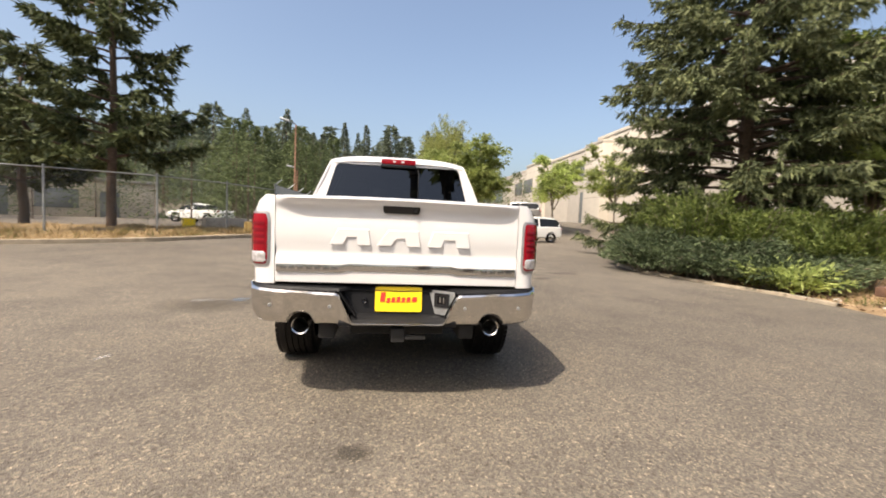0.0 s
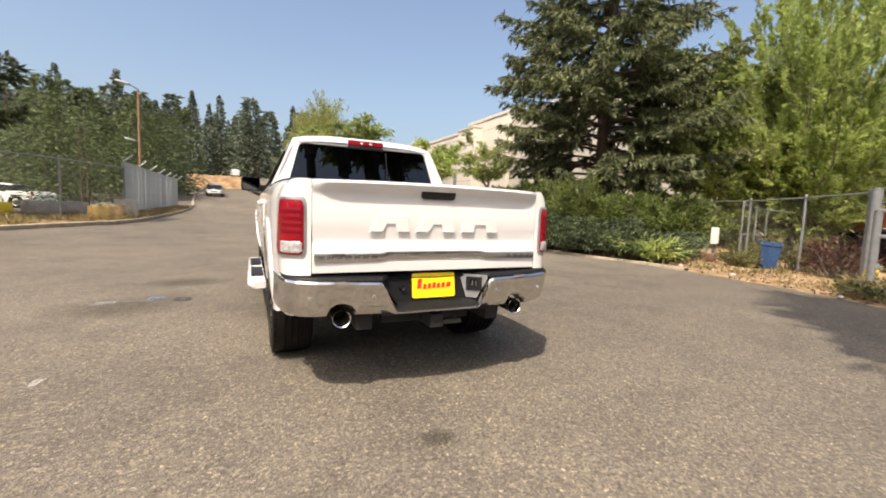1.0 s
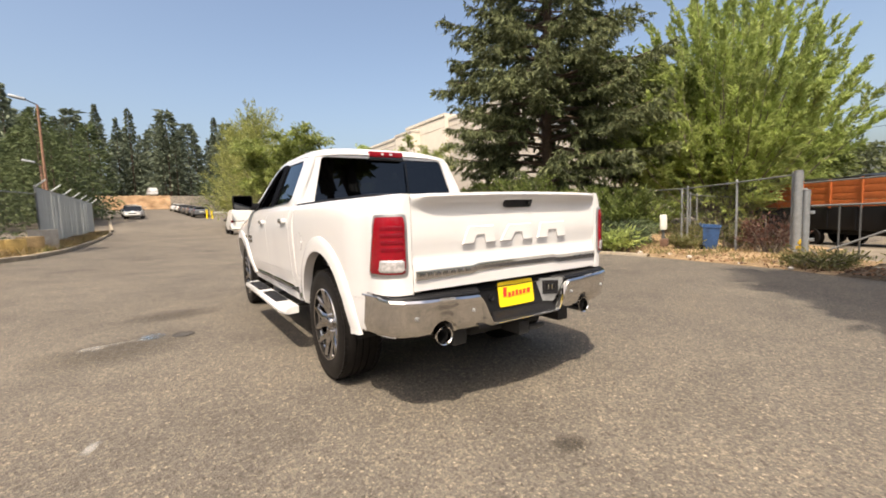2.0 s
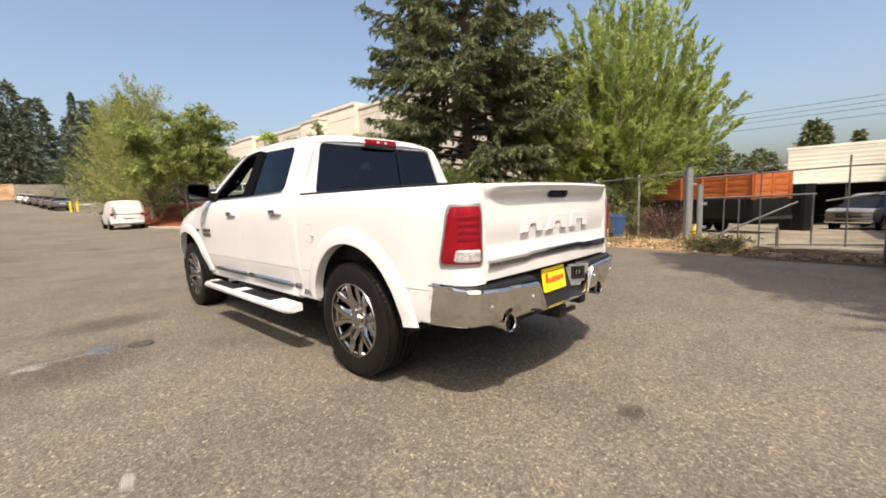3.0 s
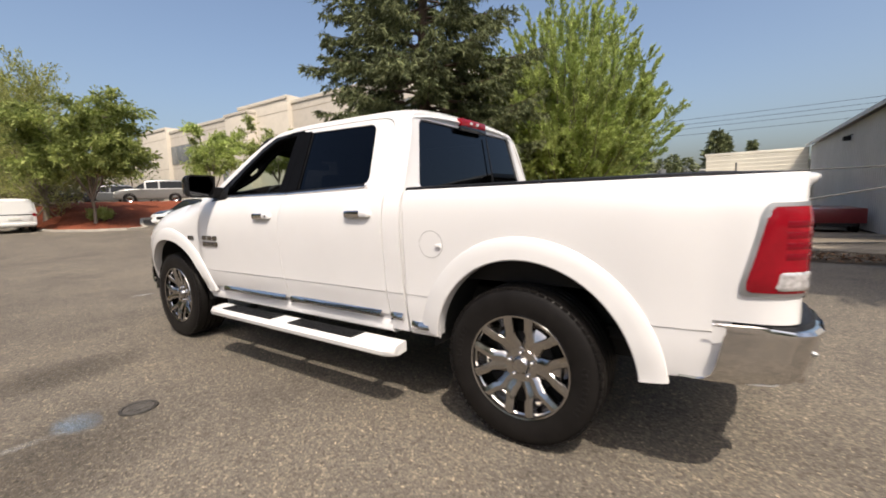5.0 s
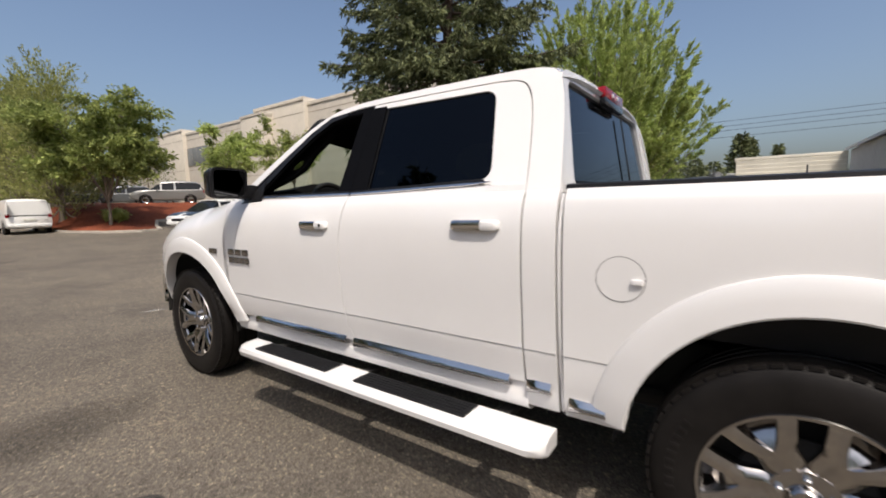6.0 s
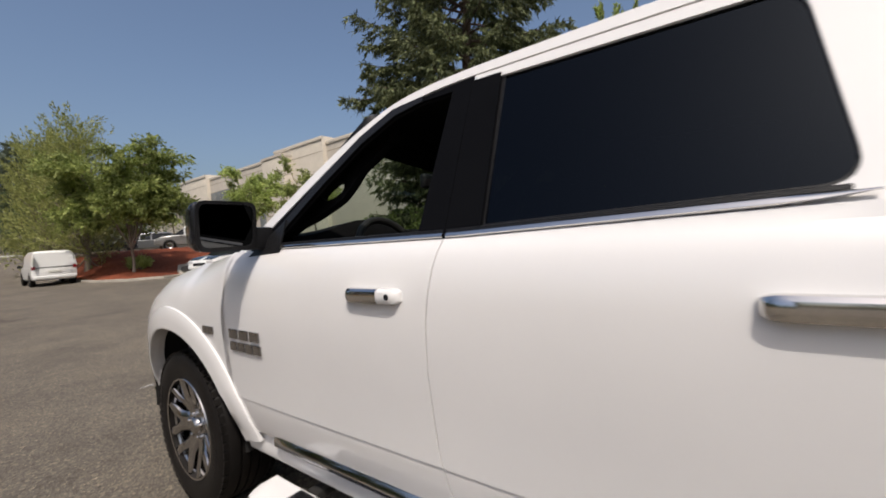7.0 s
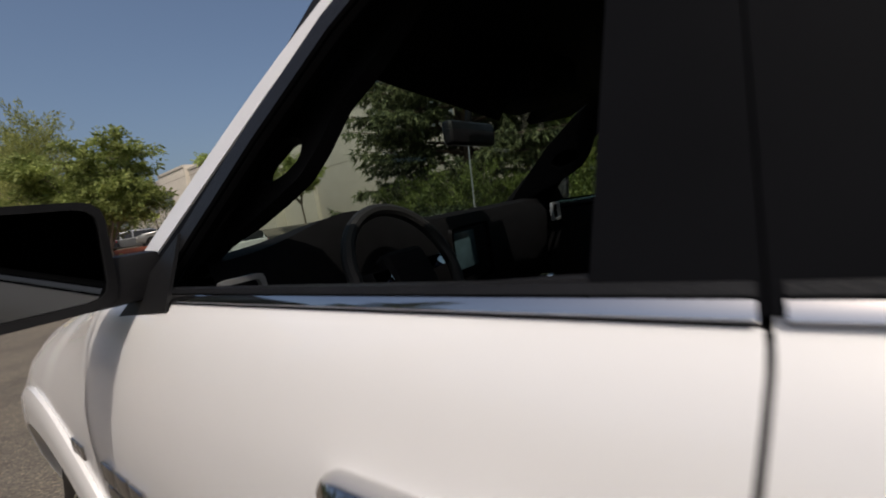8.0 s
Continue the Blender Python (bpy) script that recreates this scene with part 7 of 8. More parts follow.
for a in (0, 90, 180):
    bm = bmesh.new()
    lathe(bm, [(0.06, 0.05), (0.14, 0.05), (0.15, 0.04), (0.15, 0)], 12, 'x')
    bmesh.ops.rotate(bm, verts=bm.verts, matrix=Matrix.Rotation(radians(a), 3, 'Z'))
    bmesh.ops.translate(bm, verts=bm.verts, vec=(0, 0, 0.34))
    part("outlet", bm, HYD, o)

# blue wheeled bin leaning by the fence
BLUE = mat("faded_blue_plastic", (0.030, 0.080, 0.20), 0.5, vary=0.3, scale=6, bump=0.2)
o = thing("blue_bin", "faded blue plastic bin leaning among weeds by the fence", "bin", pose(12.35, 3.35, float(land(12.35, 3.35)) + 0.03, 4, -5, 25) @ Matrix.Scale(0.88, 4))
bm = bmesh.new()
sheet(bm, [[(sx * w, sy * w * 0.9, z) for sx, sy in ((-1, -1), (1, -1), (1, 1), (-1, 1))] for z, w in ((0, 0.21), (0.05, 0.22), (0.80, 0.29), (0.82, 0.31), (0.86, 0.31), (0.86, 0.28), (0.10, 0.20))], closed=True)
part("tub", bm, BLUE, o)
bm = bmesh.new()
box(bm, (0, -0.245, 0.62), (0.30, 0.02, 0.22), 0.01, pose(0, 0, 0, -6))
part("panel", bm, mat("pale_blue_plastic", (0.10, 0.19, 0.34), 0.5, vary=0.2), o)
bm = bmesh.new()
tube(bm, [(-0.25, 0.30, 0.84), (-0.25, 0.36, 0.90), (0.25, 0.36, 0.90), (0.25, 0.30, 0.84)], 0.016, 8)
part("handle", bm, BLUE, o)
for sx in (-1, 1):
    bm = bmesh.new()
    lathe(bm, [(-0.02, 0.0), (-0.02, 0.10), (0.02, 0.10), (0.02, 0)], 20, 'x', (sx * 0.24, 0.22, 0.09))
    part("wheel", bm, RUBBER, o)

# utility box on the bed
CREAM = mat("cream_metal", (0.60, 0.60, 0.54), 0.5, vary=0.12, scale=8)
o = thing("utility_box", "small pale metal utility box on a post", "utility box", pose(10.95, 4.05, 0.05, 0, 0, 30))
bm = bmesh.new()
box(bm, (0, 0, 0.62), (0.26, 0.18, 0.46), 0.02)
part("cabinet", bm, CREAM, o)
bm = bmesh.new()
box(bm, (0, -0.096, 0.60), (0.20, 0.012, 0.36), 0.006)
part("door", bm, CREAM, o)
bm = bmesh.new()
box(bm, (0, 0, 0.20), (0.09, 0.09, 0.42), 0.01)
part("post", bm, PLAINSTEEL, o)

# concrete blocks at the kerb near the slatted fence
for nm, lab, x, y, sx, sy, sz, mtl in (
        ("concrete_block", "ochre-stained concrete block on the verge", -5.85, 14.9, 0.50, 0.45, 0.46, mat("ochre_concrete", (0.42, 0.29, 0.10), 0.9, vary=0.35, scale=4, bump=0.4)),
        ("concrete_block", "ochre-stained concrete block on the verge", -5.65, 15.9, 0.55, 0.5, 0.50, mat("stained_concrete", (0.36, 0.25, 0.12), 0.9, vary=0.35, scale=4, bump=0.4)),
        ("concrete_block", "pale concrete block at the end of the fence", -5.6, 17.4, 0.55, 0.8, 0.70, CONCRETE),
        ("concrete_block", "pale grey concrete block stack behind the fence", -7.45, 16.3, 1.7, 0.8, 0.55, CONCRETE),
        ("yellow_block", "faded yellow concrete block behind the fence", -8.35, 14.9, 0.42, 0.4, 0.5, YELLOW)):
    bm = bmesh.new()
    z = float(land(x, y)) + 0.12
    box(bm, (0, 0, sz / 2), (sx, sy, sz), 0.03, pose(x, y, z, 0, 0, 35))
    tagged(part(nm, bm, mtl, None), lab, "concrete block")
o = thing("tree_stump_block", "rust-brown squared timber lying at the bed's edge", "timber", pose(9.75, 3.35, 0.05, 0, 0, 25))
bm = bmesh.new()
box(bm, (0, 0, 0.10), (0.42, 0.20, 0.20), 0.03)
part("timber", bm, mat("rotten_wood", (0.12, 0.065, 0.04), 0.9, vary=0.4, scale=8, bump=0.6), o)

# orange-sided trailer
ORANGE = mat("orange_boards", (0.36, 0.095, 0.024), 0.6, vary=0.22, scale=4, per_object=0.10, bump=0.2)
tr = thing("stake_trailer", "black flatbed trailer with tall weathered orange board sides", "trailer", pose(21.0, 2.8, float(land(21, 2.8)) - 0.02, 0, 0, -32))
for nm, c, sz, mt in (("chassis", (0, 0, 0.58), (1.3, 7.0, 0.16), BLACK), ("bed", (0, 0, 1.12), (1.98, 7.3, 0.86), BLACK), ("drawbar", (0, 4.3, 0.60), (0.12, 1.6, 0.12), BLACK), ("tail_bar", (0, -3.72, 0.74), (1.90, 0.10, 0.12), UNDER)):
    bm = bmesh.new()
    box(bm, c, sz, 0.015)
    part(nm, bm, mt, tr)
for sx in (-1, 1):
    for y in np.linspace(-3.3, 3.3, 7):
        bm = bmesh.new()
        box(bm, (sx * 1.005, y, 1.12), (0.05, 0.08, 0.82), 0.01)
        part("rib", bm, BLACK, tr)
    for k in range(4):
        bm = bmesh.new()
        box(bm, (sx * 0.97, 0, 1.69 + 0.255 * k), (0.035, 7.20, 0.242), 0.008)
        part("board", bm, ORANGE, tr)
    for y in (-3.6, -2.4, -1.2, 0, 1.2, 2.4, 3.6):
        bm = bmesh.new()
        box(bm, (sx * 1.01, y, 2.06), (0.05, 0.09, 1.10), 0.008)
        part("stake", bm, ORANGE, tr)
    for y in (-0.5, 0.35):
        bm = bmesh.new()
        lathe(bm, [(-0.10, 0.16), (-0.11, 0.33), (-0.08, 0.36), (0.08, 0.36), (0.11, 0.33), (0.10, 0.16), (0.06, 0.0)], 28, 'x', (sx * 0.90, y, 0.36))
        part("wheel", bm, RUBBER, tr)
for sy in (-1, 1):
    for k in range(4):
        bm = bmesh.new()
        box(bm, (0, sy * 3.6, 1.69 + 0.255 * k), (1.88, 0.035, 0.242), 0.008)
        part("board", bm, ORANGE, tr)
    for x in (-0.90, 0, 0.90):
        bm = bmesh.new()
        box(bm, (x, sy * 3.635, 2.06), (0.09, 0.05, 1.10), 0.008)
        part("stake", bm, ORANGE, tr)
bm = bmesh.new()
sheet(bm, [[(x, y, 2.62 + 0.10 * (1 - (x / 1.0) ** 2) + 0.03 * math.sin(y * 2.3)) for x in np.linspace(-0.93, 0.93, 9)] for y in np.linspace(-3.45, 0.6, 16)])
thicken(bm, 0.03)
part("cover", bm, BLACK, tr, "dark cover over the load")
o = thing("waste_container", "tall black metal container standing behind the trailer", "container", pose(23.6, -0.75, float(land(23.6, -0.75)), 0, 0, -28))
bm = bmesh.new()
box(bm, (0, 0, 1.08), (0.70, 1.1, 2.12), 0.03)
part("body", bm, BLACK, o)
for y in (-0.4, 0, 0.4):
    bm = bmesh.new()
    box(bm, (-0.365, y, 1.10), (0.05, 0.09, 1.98), 0.01)
    part("rib", bm, BLACK, o)
bm = bmesh.new()
box(bm, (0, 0, 2.17), (0.76, 1.16, 0.07), 0.02)
part("lid", bm, UNDER, o)

# blue scissor lift in the shade
LIFTBLUE = mat("lift_blue", (0.02, 0.10, 0.26), 0.45, vary=0.2, scale=6)
lf = thing("scissor_lift", "folded blue scissor lift parked in the shade", "scissor lift", pose(6.42, -3.92, -0.025, 0, 0, -70))
bm = bmesh.new()
box(bm, (0, 0, 0.40), (1.9, 0.76, 0.66), 0.05)
part("chassis", bm, mat("lift_grey", (0.045, 0.05, 0.06), 0.5, vary=0.3, scale=6), lf)
for sx in (-1, 1):
    for sy in (-1, 1):
        bm = bmesh.new()
        lathe(bm, [(-0.06, 0.0), (-0.06, 0.17), (-0.04, 0.19), (0.04, 0.19), (0.06, 0.17), (0.06, 0.0)], 24, 'y', (sx * 0.66, sy * 0.39, 0.19))
        part("wheel", bm, RUBBER, lf)
for k in range(3):
    for sg in (-1, 1):
        bm = bmesh.new()
        tube(bm, [(-0.85 * sg, -0.25, 0.72 + 0.09 * k), (0.85 * sg, -0.25, 0.80 + 0.09 * k)], 0.035, 8)
        part("scissor_arm", bm, LIFTBLUE, lf)
bm = bmesh.new()
box(bm, (0, 0, 1.02), (1.95, 0.78, 0.30), 0.02)
part("platform", bm, LIFTBLUE, lf)
for x in (-0.95, -0.72, 0.0, 0.95):
    for y in (-0.37, 0.37):
        pipe("rail_post", (x, y, 1.08), (x, y, 1.80), 0.022, lf, LIFTBLUE)
for y in (-0.37, 0.37):
    for z in (1.45, 1.80):
        pipe("guard_rail", (-0.95, y, z), (0.95, y, z), 0.024, lf, LIFTBLUE)
for x in (-0.95, 0.95):
    for z in (1.45, 1.80):
        pipe("guard_rail", (x, -0.37, z), (x, 0.37, z), 0.024, lf, LIFTBLUE)
bm = bmesh.new()
box(bm, (-0.35, -0.42, 1.50), (0.30, 0.12, 0.22), 0.02)
part("control_box", bm, CREAM, lf)

# ---- buildings ----
BEIGE = mat("beige_concrete", (0.47, 0.425, 0.36), 0.9, vary=0.08, scale=1.2, bump=0.2, bump_scale=30, per_object=0.03)
BEIGE2 = mat("pale_beige_concrete", (0.54, 0.49, 0.41), 0.9, vary=0.06, scale=1.2, per_object=0.03)
DARKGLASS = mat("office_glass", (0.17, 0.18, 0.18), 0.25, vary=0.2, scale=0.8)
REVEAL = mat("joint_shadow", (0.30, 0.26, 0.20), 0.9, vary=0.1)
bl = thing("office_building", "long beige concrete two-storey office building with dark windows", "building")
# windows and doors of the long wall: middle, width, sill, height
OPENINGS = ((63.3, 6.0, 7.5, 2.5), (52.0, 5.6, 8.0, 2.3), (51.0, 3.8, 1.7, 4.5), (74.5, 5.0, 7.5, 2.5), (82.0, 5.0, 7.5, 2.5), (22.0, 4.0, 7.6, 2.4))
y = 16.3
i = 0
while y < 90:
    wdt = 9.4 if i else 3.1
    dx = 0.0 if i % 3 or not i else -0.5
    top = 12.8 if i and not i % 3 else 12.3 if i else 11.6
    bm = bmesh.new()
    box(bm, (26.5 + dx + 6.0, y + wdt / 2, top / 2), (12.0, wdt - 0.03, top), 0.02)
    wall = part("wall", bm, BEIGE if i % 3 else BEIGE2, bl)
    bm = bmesh.new()
    box(bm, (26.5 + dx - 0.03, y + wdt / 2, top - 0.20), (0.14, wdt, 0.36), 0.02)
    part("parapet", bm, BEIGE2, wall)
    for z in (6.9, 11.2):
        bm = bmesh.new()
        box(bm, (26.5 + dx - 0.004, y + wdt / 2, z), (0.02, wdt - 0.1, 0.06))
        part("joint", bm, REVEAL, wall)
    for cy, ww, z0, hh in OPENINGS:
        if y <= cy < y + wdt:
            bm = bmesh.new()
            box(bm, (26.5 + dx - 0.01, cy, z0 + hh / 2), (0.06, ww + 0.16, hh + 0.16), 0.01)
            fr = part("window", bm, REVEAL, wall)
            n = max(2, round(ww / 1.5))
            for q in range(n):
                bm = bmesh.new()
                box(bm, (26.5 + dx - 0.045, cy + ((q + 0.5) / n - 0.5) * ww, z0 + hh / 2), (0.03, ww / n - 0.06, hh), 0.004)
                part("pane", bm, DARKGLASS, fr)
    y += wdt
    i += 1
bm = bmesh.new()
box(bm, (32.4, 54.5, 11.5), (11, 74, 0.1))
part("roof", bm, CONCRETE, bl)
# pale pier that stands forward of the long wall beside the entrance
eb = thing("entrance_pier", "tall pale concrete pier beside the glazed entrance", "pier", pose(25.6, 46.2, 1.4))
for nm, c, sz, mt in (("shaft", (0, 0, 5.1), (1.7, 4.4, 10.2), BEIGE2), ("cap", (-0.03, 0, 10.3), (1.8, 4.5, 0.3), BEIGE)):
    bm = bmesh.new()
    box(bm, c, sz, 0.03)
    part(nm, bm, mt, eb)
for z in (3.6, 7.2):
    bm = bmesh.new()
    box(bm, (-0.85, 0, z), (0.02, 4.3, 0.06))
    part("joint", bm, REVEAL, eb)

lb = thing("low_building", "low beige warehouse with dark openings behind the fence", "building", pose(-21.0, 37.0, float(land(-21, 37)) - 0.1, 0, 0, 40))
bm = bmesh.new()
box(bm, (-16, 6, 1.55), (32, 12, 3.1), 0.03)
part("wall", bm, mat("warehouse_tan", (0.50, 0.43, 0.33), 0.9, vary=0.08, scale=0.8), lb)
bm = bmesh.new()
box(bm, (-16, 6, 3.2), (32.4, 12.4, 0.25), 0.03)
part("roof", bm, CONCRETE, lb)
for x, w2, z, h2 in ((-3.2, 1.3, 1.1, 2.2), (-6.5, 2.6, 1.5, 1.5), (-9.8, 1.3, 1.1, 2.2), (-13.5, 3.4, 1.6, 1.5), (-18.5, 3.4, 1.6, 1.5), (-24, 3.4, 1.3, 2.4)):
    bm = bmesh.new()
    box(bm, (x, -0.02, z), (w2, 0.08, h2), 0.01)
    part("window", bm, DARKGLASS, lb)

# grey metal shed and cream shed in the yard beyond the gate
def ribbed(name, parent, material, a, b, h0, h1, depth=0.03, step=0.30):
    """A wall of upright ribbed sheet from a to b, tops from h0 to h1."""
    a, b = Vector((*a, 0)), Vector((*b, 0))
    d = (b - a).normalized()
    nrm = Vector((-d.y, d.x, 0))
    n = int((b - a).length / step)
    rows = []
    for k in range(n + 1):
        for off, q in ((0, 0.0), (0, 0.55), (depth, 0.65), (depth, 0.9)):
            p = a + d * min((k + q) * step, (b - a).length) + nrm * off
            h = h0 + (h1 - h0) * ((p - a).length / (b - a).length)
            rows.append([(p.x, p.y, 0), (p.x, p.y, h)])
    bm = bmesh.new()
    sheet(bm, rows)
    return part(name, bm, material, parent, smooth=False)


GREYMETAL = mat("grey_sheet_metal", (0.50, 0.50, 0.49), 0.5, vary=0.10, scale=0.6)
CREAMMETAL = mat("cream_sheet_metal", (0.66, 0.62, 0.52), 0.5, vary=0.08, scale=0.6)
sh = thing("grey_shed", "long grey sheet-metal shed with an eaves lamp", "building", pose(0, 0, -0.62))
ribbed("wall", sh, GREYMETAL, (14.0, -5.9), (38.5, -5.7), 5.0, 5.0)
bm = bmesh.new()
box(bm, (26, -11.0, 2.4), (24.6, 10.0, 4.8), 0.02)
part("core", bm, GREYMETAL, sh)
bm = bmesh.new()
sheet(bm, [[(13.7, -5.6, 4.98), (39, -5.4, 4.98)], [(13.7, -5.6, 5.16), (39, -5.4, 5.16)], [(13.7, -11, 6.2), (39, -11, 6.2)], [(13.7, -16.3, 4.9), (39, -16.3, 4.9)]])
thicken(bm, 0.06)
part("roof", bm, GREYMETAL, sh)
bm = bmesh.new()
box(bm, (26.3, -5.55, 4.3), (0.35, 0.30, 0.22), 0.04)
tube(bm, [(26.3, -5.8, 4.5), (26.3, -5.55, 4.4)], 0.03, 8)
part("wall_lamp", bm, BLACK, sh)
cs = thing("cream_shed", "cream sheet-metal shed with a grey canopy below", "building", pose(0, 0, -0.85))
bm = bmesh.new()
n = 9
rows = []
for k in range(n):
    z0 = 2.5 + 0.30 * k
    rows += [[(39.0, -5.6, z0), (39.0, 0.9, z0)], [(38.95, -5.6, z0 + 0.28), (38.95, 0.9, z0 + 0.28)]]
sheet(bm, rows)
thicken(bm, 0.05)
part("wall", bm, CREAMMETAL, cs, smooth=False)
# core coloured near-black to stand for the shade inside the open bay
bm = bmesh.new()
box(bm, (44.6, -2.3, 2.5), (5.0, 6.4, 5.0), 0.02)
part("core", bm, UNDER, cs)
bm = bmesh.new()
box(bm, (43, -2.3, 5.1), (8.2, 6.6, 0.2), 0.02)
part("roof", bm, CREAMMETAL, cs)
for yy in (-5.5, 0.85):
    bm = bmesh.new()
    box(bm, (41.2, yy, 2.5), (4.4, 0.12, 5.0), 0.02)
    part("side_wall", bm, CREAMMETAL, cs)
bm = bmesh.new()
box(bm, (37.8, -2.4, 2.45), (2.6, 6.6, 0.12), 0.02, pose(0, 0, 0))
part("canopy", bm, GREYMETAL, cs)
for yy in (-5.2, -2.4, 0.4):
    pipe("canopy_post", (36.7, yy, 0), (36.7, yy, 2.4), 0.05, cs)
wb = thing("white_shed", "far white shed behind the trailer", "building", pose(52, 1.9, -0.6))
bm = bmesh.new()
box(bm, (0, 0, 2.0), (8, 3, 4.0), 0.03)
part("wall", bm, CREAMMETAL, wb)
bm = bmesh.new()
box(bm, (0, 0, 4.1), (8.4, 3.4, 0.2), 0.03)
part("roof", bm, GREYMETAL, wb)

# lamp posts along the road
def lamp_post(x, y, h, arm):
    z = float(land(x, y))
    o = thing("street_lamp", "rust-brown lamp post with a flat lamp head", "street lamp", pose(x, y, z))
    bm = bmesh.new()
    tube(bm, [(0, 0, -0.1), (0, 0, h)], 0.09, 10, True, 0.06)
    part("pole", bm, mat("rusty_pole", (0.24, 0.13, 0.08), 0.8, vary=0.25, scale=4), o)
    bm = bmesh.new()
    tube(bm, [(0, 0, h), (-arm, -0.2, h + 0.25)], 0.035, 8)
    part("arm", bm, PLAINSTEEL, o)
    bm = bmesh.new()
    box(bm, (0, 0, 0), (0.75, 0.34, 0.14), 0.04, pose(-arm - 0.3, -0.25, h + 0.30, 0, 12, 0))
    part("lamp_head", bm, STEEL, o)


lamp_post(-7.9, 32.2, 8.2, 0.5)
lamp_post(-9.6, 41.0, 5.2, 0.3)

# power lines over the sheds, strung between two poles
POLEWOOD = mat("pole_wood", (0.12, 0.085, 0.06), 0.9, vary=0.3, scale=5, bump=0.5)
for y in (60, -60):
    o = thing("utility_pole", "tall weathered wooden utility pole carrying cables", "utility pole", pose(62.1, y, float(land(62.1, y)) - 0.3), "utility poles")
    bm = bmesh.new()
    tube(bm, [(0, 0, 0), (0, 0, 14.0)], 0.17, 10, True, 0.11)
    part("shaft", bm, POLEWOOD, o)
    bm = bmesh.new()
    box(bm, (0.1, 0, 11.6), (2.2, 0.12, 0.14), 0.01)
    part("crossarm", bm, POLEWOOD, o)
for dz, dx in ((0, 0), (0.55, 0.0), (1.15, 0.0), (-0.8, 0.0)):
    o = thing("power_line", "thin dark overhead power cable", "power line", None, "cables between the poles")
    bm = bmesh.new()
    tube(bm, [(62.1 + dx, 60 - 8 * q, 9.6 + dz + 0.014 * (60 - 8 * q) * -0.4 + 0.9 * ((q - 7.5) / 7.5) ** 2) for q in range(16)], 0.022, 5)
    part("cable", bm, BLACK, o)

# ---- parked vehicles ----
WHITECAR = mat("white_car_paint", (0.72, 0.72, 0.70), 0.3, vary=0.02, coat=0.5)
SILVERCAR = mat("silver_car_paint", (0.26, 0.26, 0.255), 0.32, 0.5, vary=0.03, coat=0.5)
DARKCAR = mat("dark_car_paint", (0.02, 0.022, 0.028), 0.25, vary=0.1, coat=0.6)
REDCAR = mat("dark_red_paint", (0.14, 0.012, 0.015), 0.3, vary=0.1, coat=0.5)
GREYCAR = mat("grey_car_paint", (0.12, 0.125, 0.13), 0.3, 0.3, vary=0.1, coat=0.5)
CARGLASS = mat("car_glass", (0.012, 0.014, 0.016), 0.10, vary=0.1, spec=0.2)

# stations along the car: y, low edge, waist, roof, half width at waist, half width at roof
SHAPES = {
    "suv": [(-2.30, 0.55, 0.80, 0.82, 0.78, 0.70), (-2.22, 0.36, 1.05, 1.12, 0.90, 0.66), (-2.05, 0.33, 1.08, 1.55, 0.93, 0.68), (-1.7, 0.32, 1.08, 1.70, 0.94, 0.70), (-0.4, 0.30, 1.06, 1.74, 0.94, 0.70), (0.45, 0.30, 1.05, 1.66, 0.94, 0.68), (1.15, 0.30, 1.04, 1.10, 0.94, 0.74), (1.9, 0.32, 0.98, 1.00, 0.92, 0.70), (2.25, 0.40, 0.86, 0.88, 0.82, 0.60), (2.34, 0.5, 0.70, 0.71, 0.74, 0.55)],
    "sedan": [(-2.35, 0.45, 0.80, 0.82, 0.74, 0.64), (-2.2, 0.36, 0.98, 1.00, 0.86, 0.66), (-1.6, 0.30, 0.98, 1.04, 0.90, 0.64), (-0.95, 0.28, 0.96, 1.36, 0.91, 0.60), (0.0, 0.27, 0.94, 1.44, 0.91, 0.60), (0.5, 0.27, 0.93, 1.38, 0.91, 0.59), (1.2, 0.27, 0.92, 0.96, 0.91, 0.68), (1.9, 0.30, 0.84, 0.87, 0.88, 0.66), (2.3, 0.36, 0.70, 0.72, 0.78, 0.55), (2.4, 0.45, 0.58, 0.59, 0.70, 0.5)],
    "van": [(-2.20, 0.45, 0.95, 0.97, 0.84, 0.80), (-2.15, 0.34, 1.02, 1.72, 0.90, 0.76), (-2.0, 0.30, 1.02, 1.84, 0.91, 0.77), (-0.5, 0.28, 1.02, 1.87, 0.91, 0.77), (0.55, 0.28, 1.02, 1.78, 0.91, 0.74), (1.35, 0.28, 1.02, 1.10, 0.90, 0.76), (1.95, 0.30, 0.92, 0.95, 0.86, 0.68), (2.2, 0.40, 0.76, 0.77, 0.76, 0.58)],
    "pickup": [(-2.80, 0.60, 1.00, 1.01, 0.88, 0.84), (-2.74, 0.46, 1.18, 1.20, 0.95, 0.90), (-1.2, 0.44, 1.18, 1.20, 0.96, 0.90), (-1.05, 0.42, 1.18, 1.22, 0.96, 0.90), (-0.95, 0.42, 1.18, 1.78, 0.96, 0.70), (0.2, 0.40, 1.18, 1.84, 0.96, 0.72), (0.65, 0.40, 1.17, 1.76, 0.96, 0.70), (1.35, 0.40, 1.15, 1.20, 0.96, 0.80), (2.3, 0.42, 1.14, 1.16, 0.95, 0.80), (2.66, 0.46, 1.09, 1.10, 0.92, 0.70), (2.78, 0.50, 1.00, 1.01, 0.88, 0.6)]}
AXLES = {"suv": (-1.35, 1.42), "sedan": (-1.40, 1.40), "van": (-1.35, 1.42), "pickup": (-1.70, 1.75)}


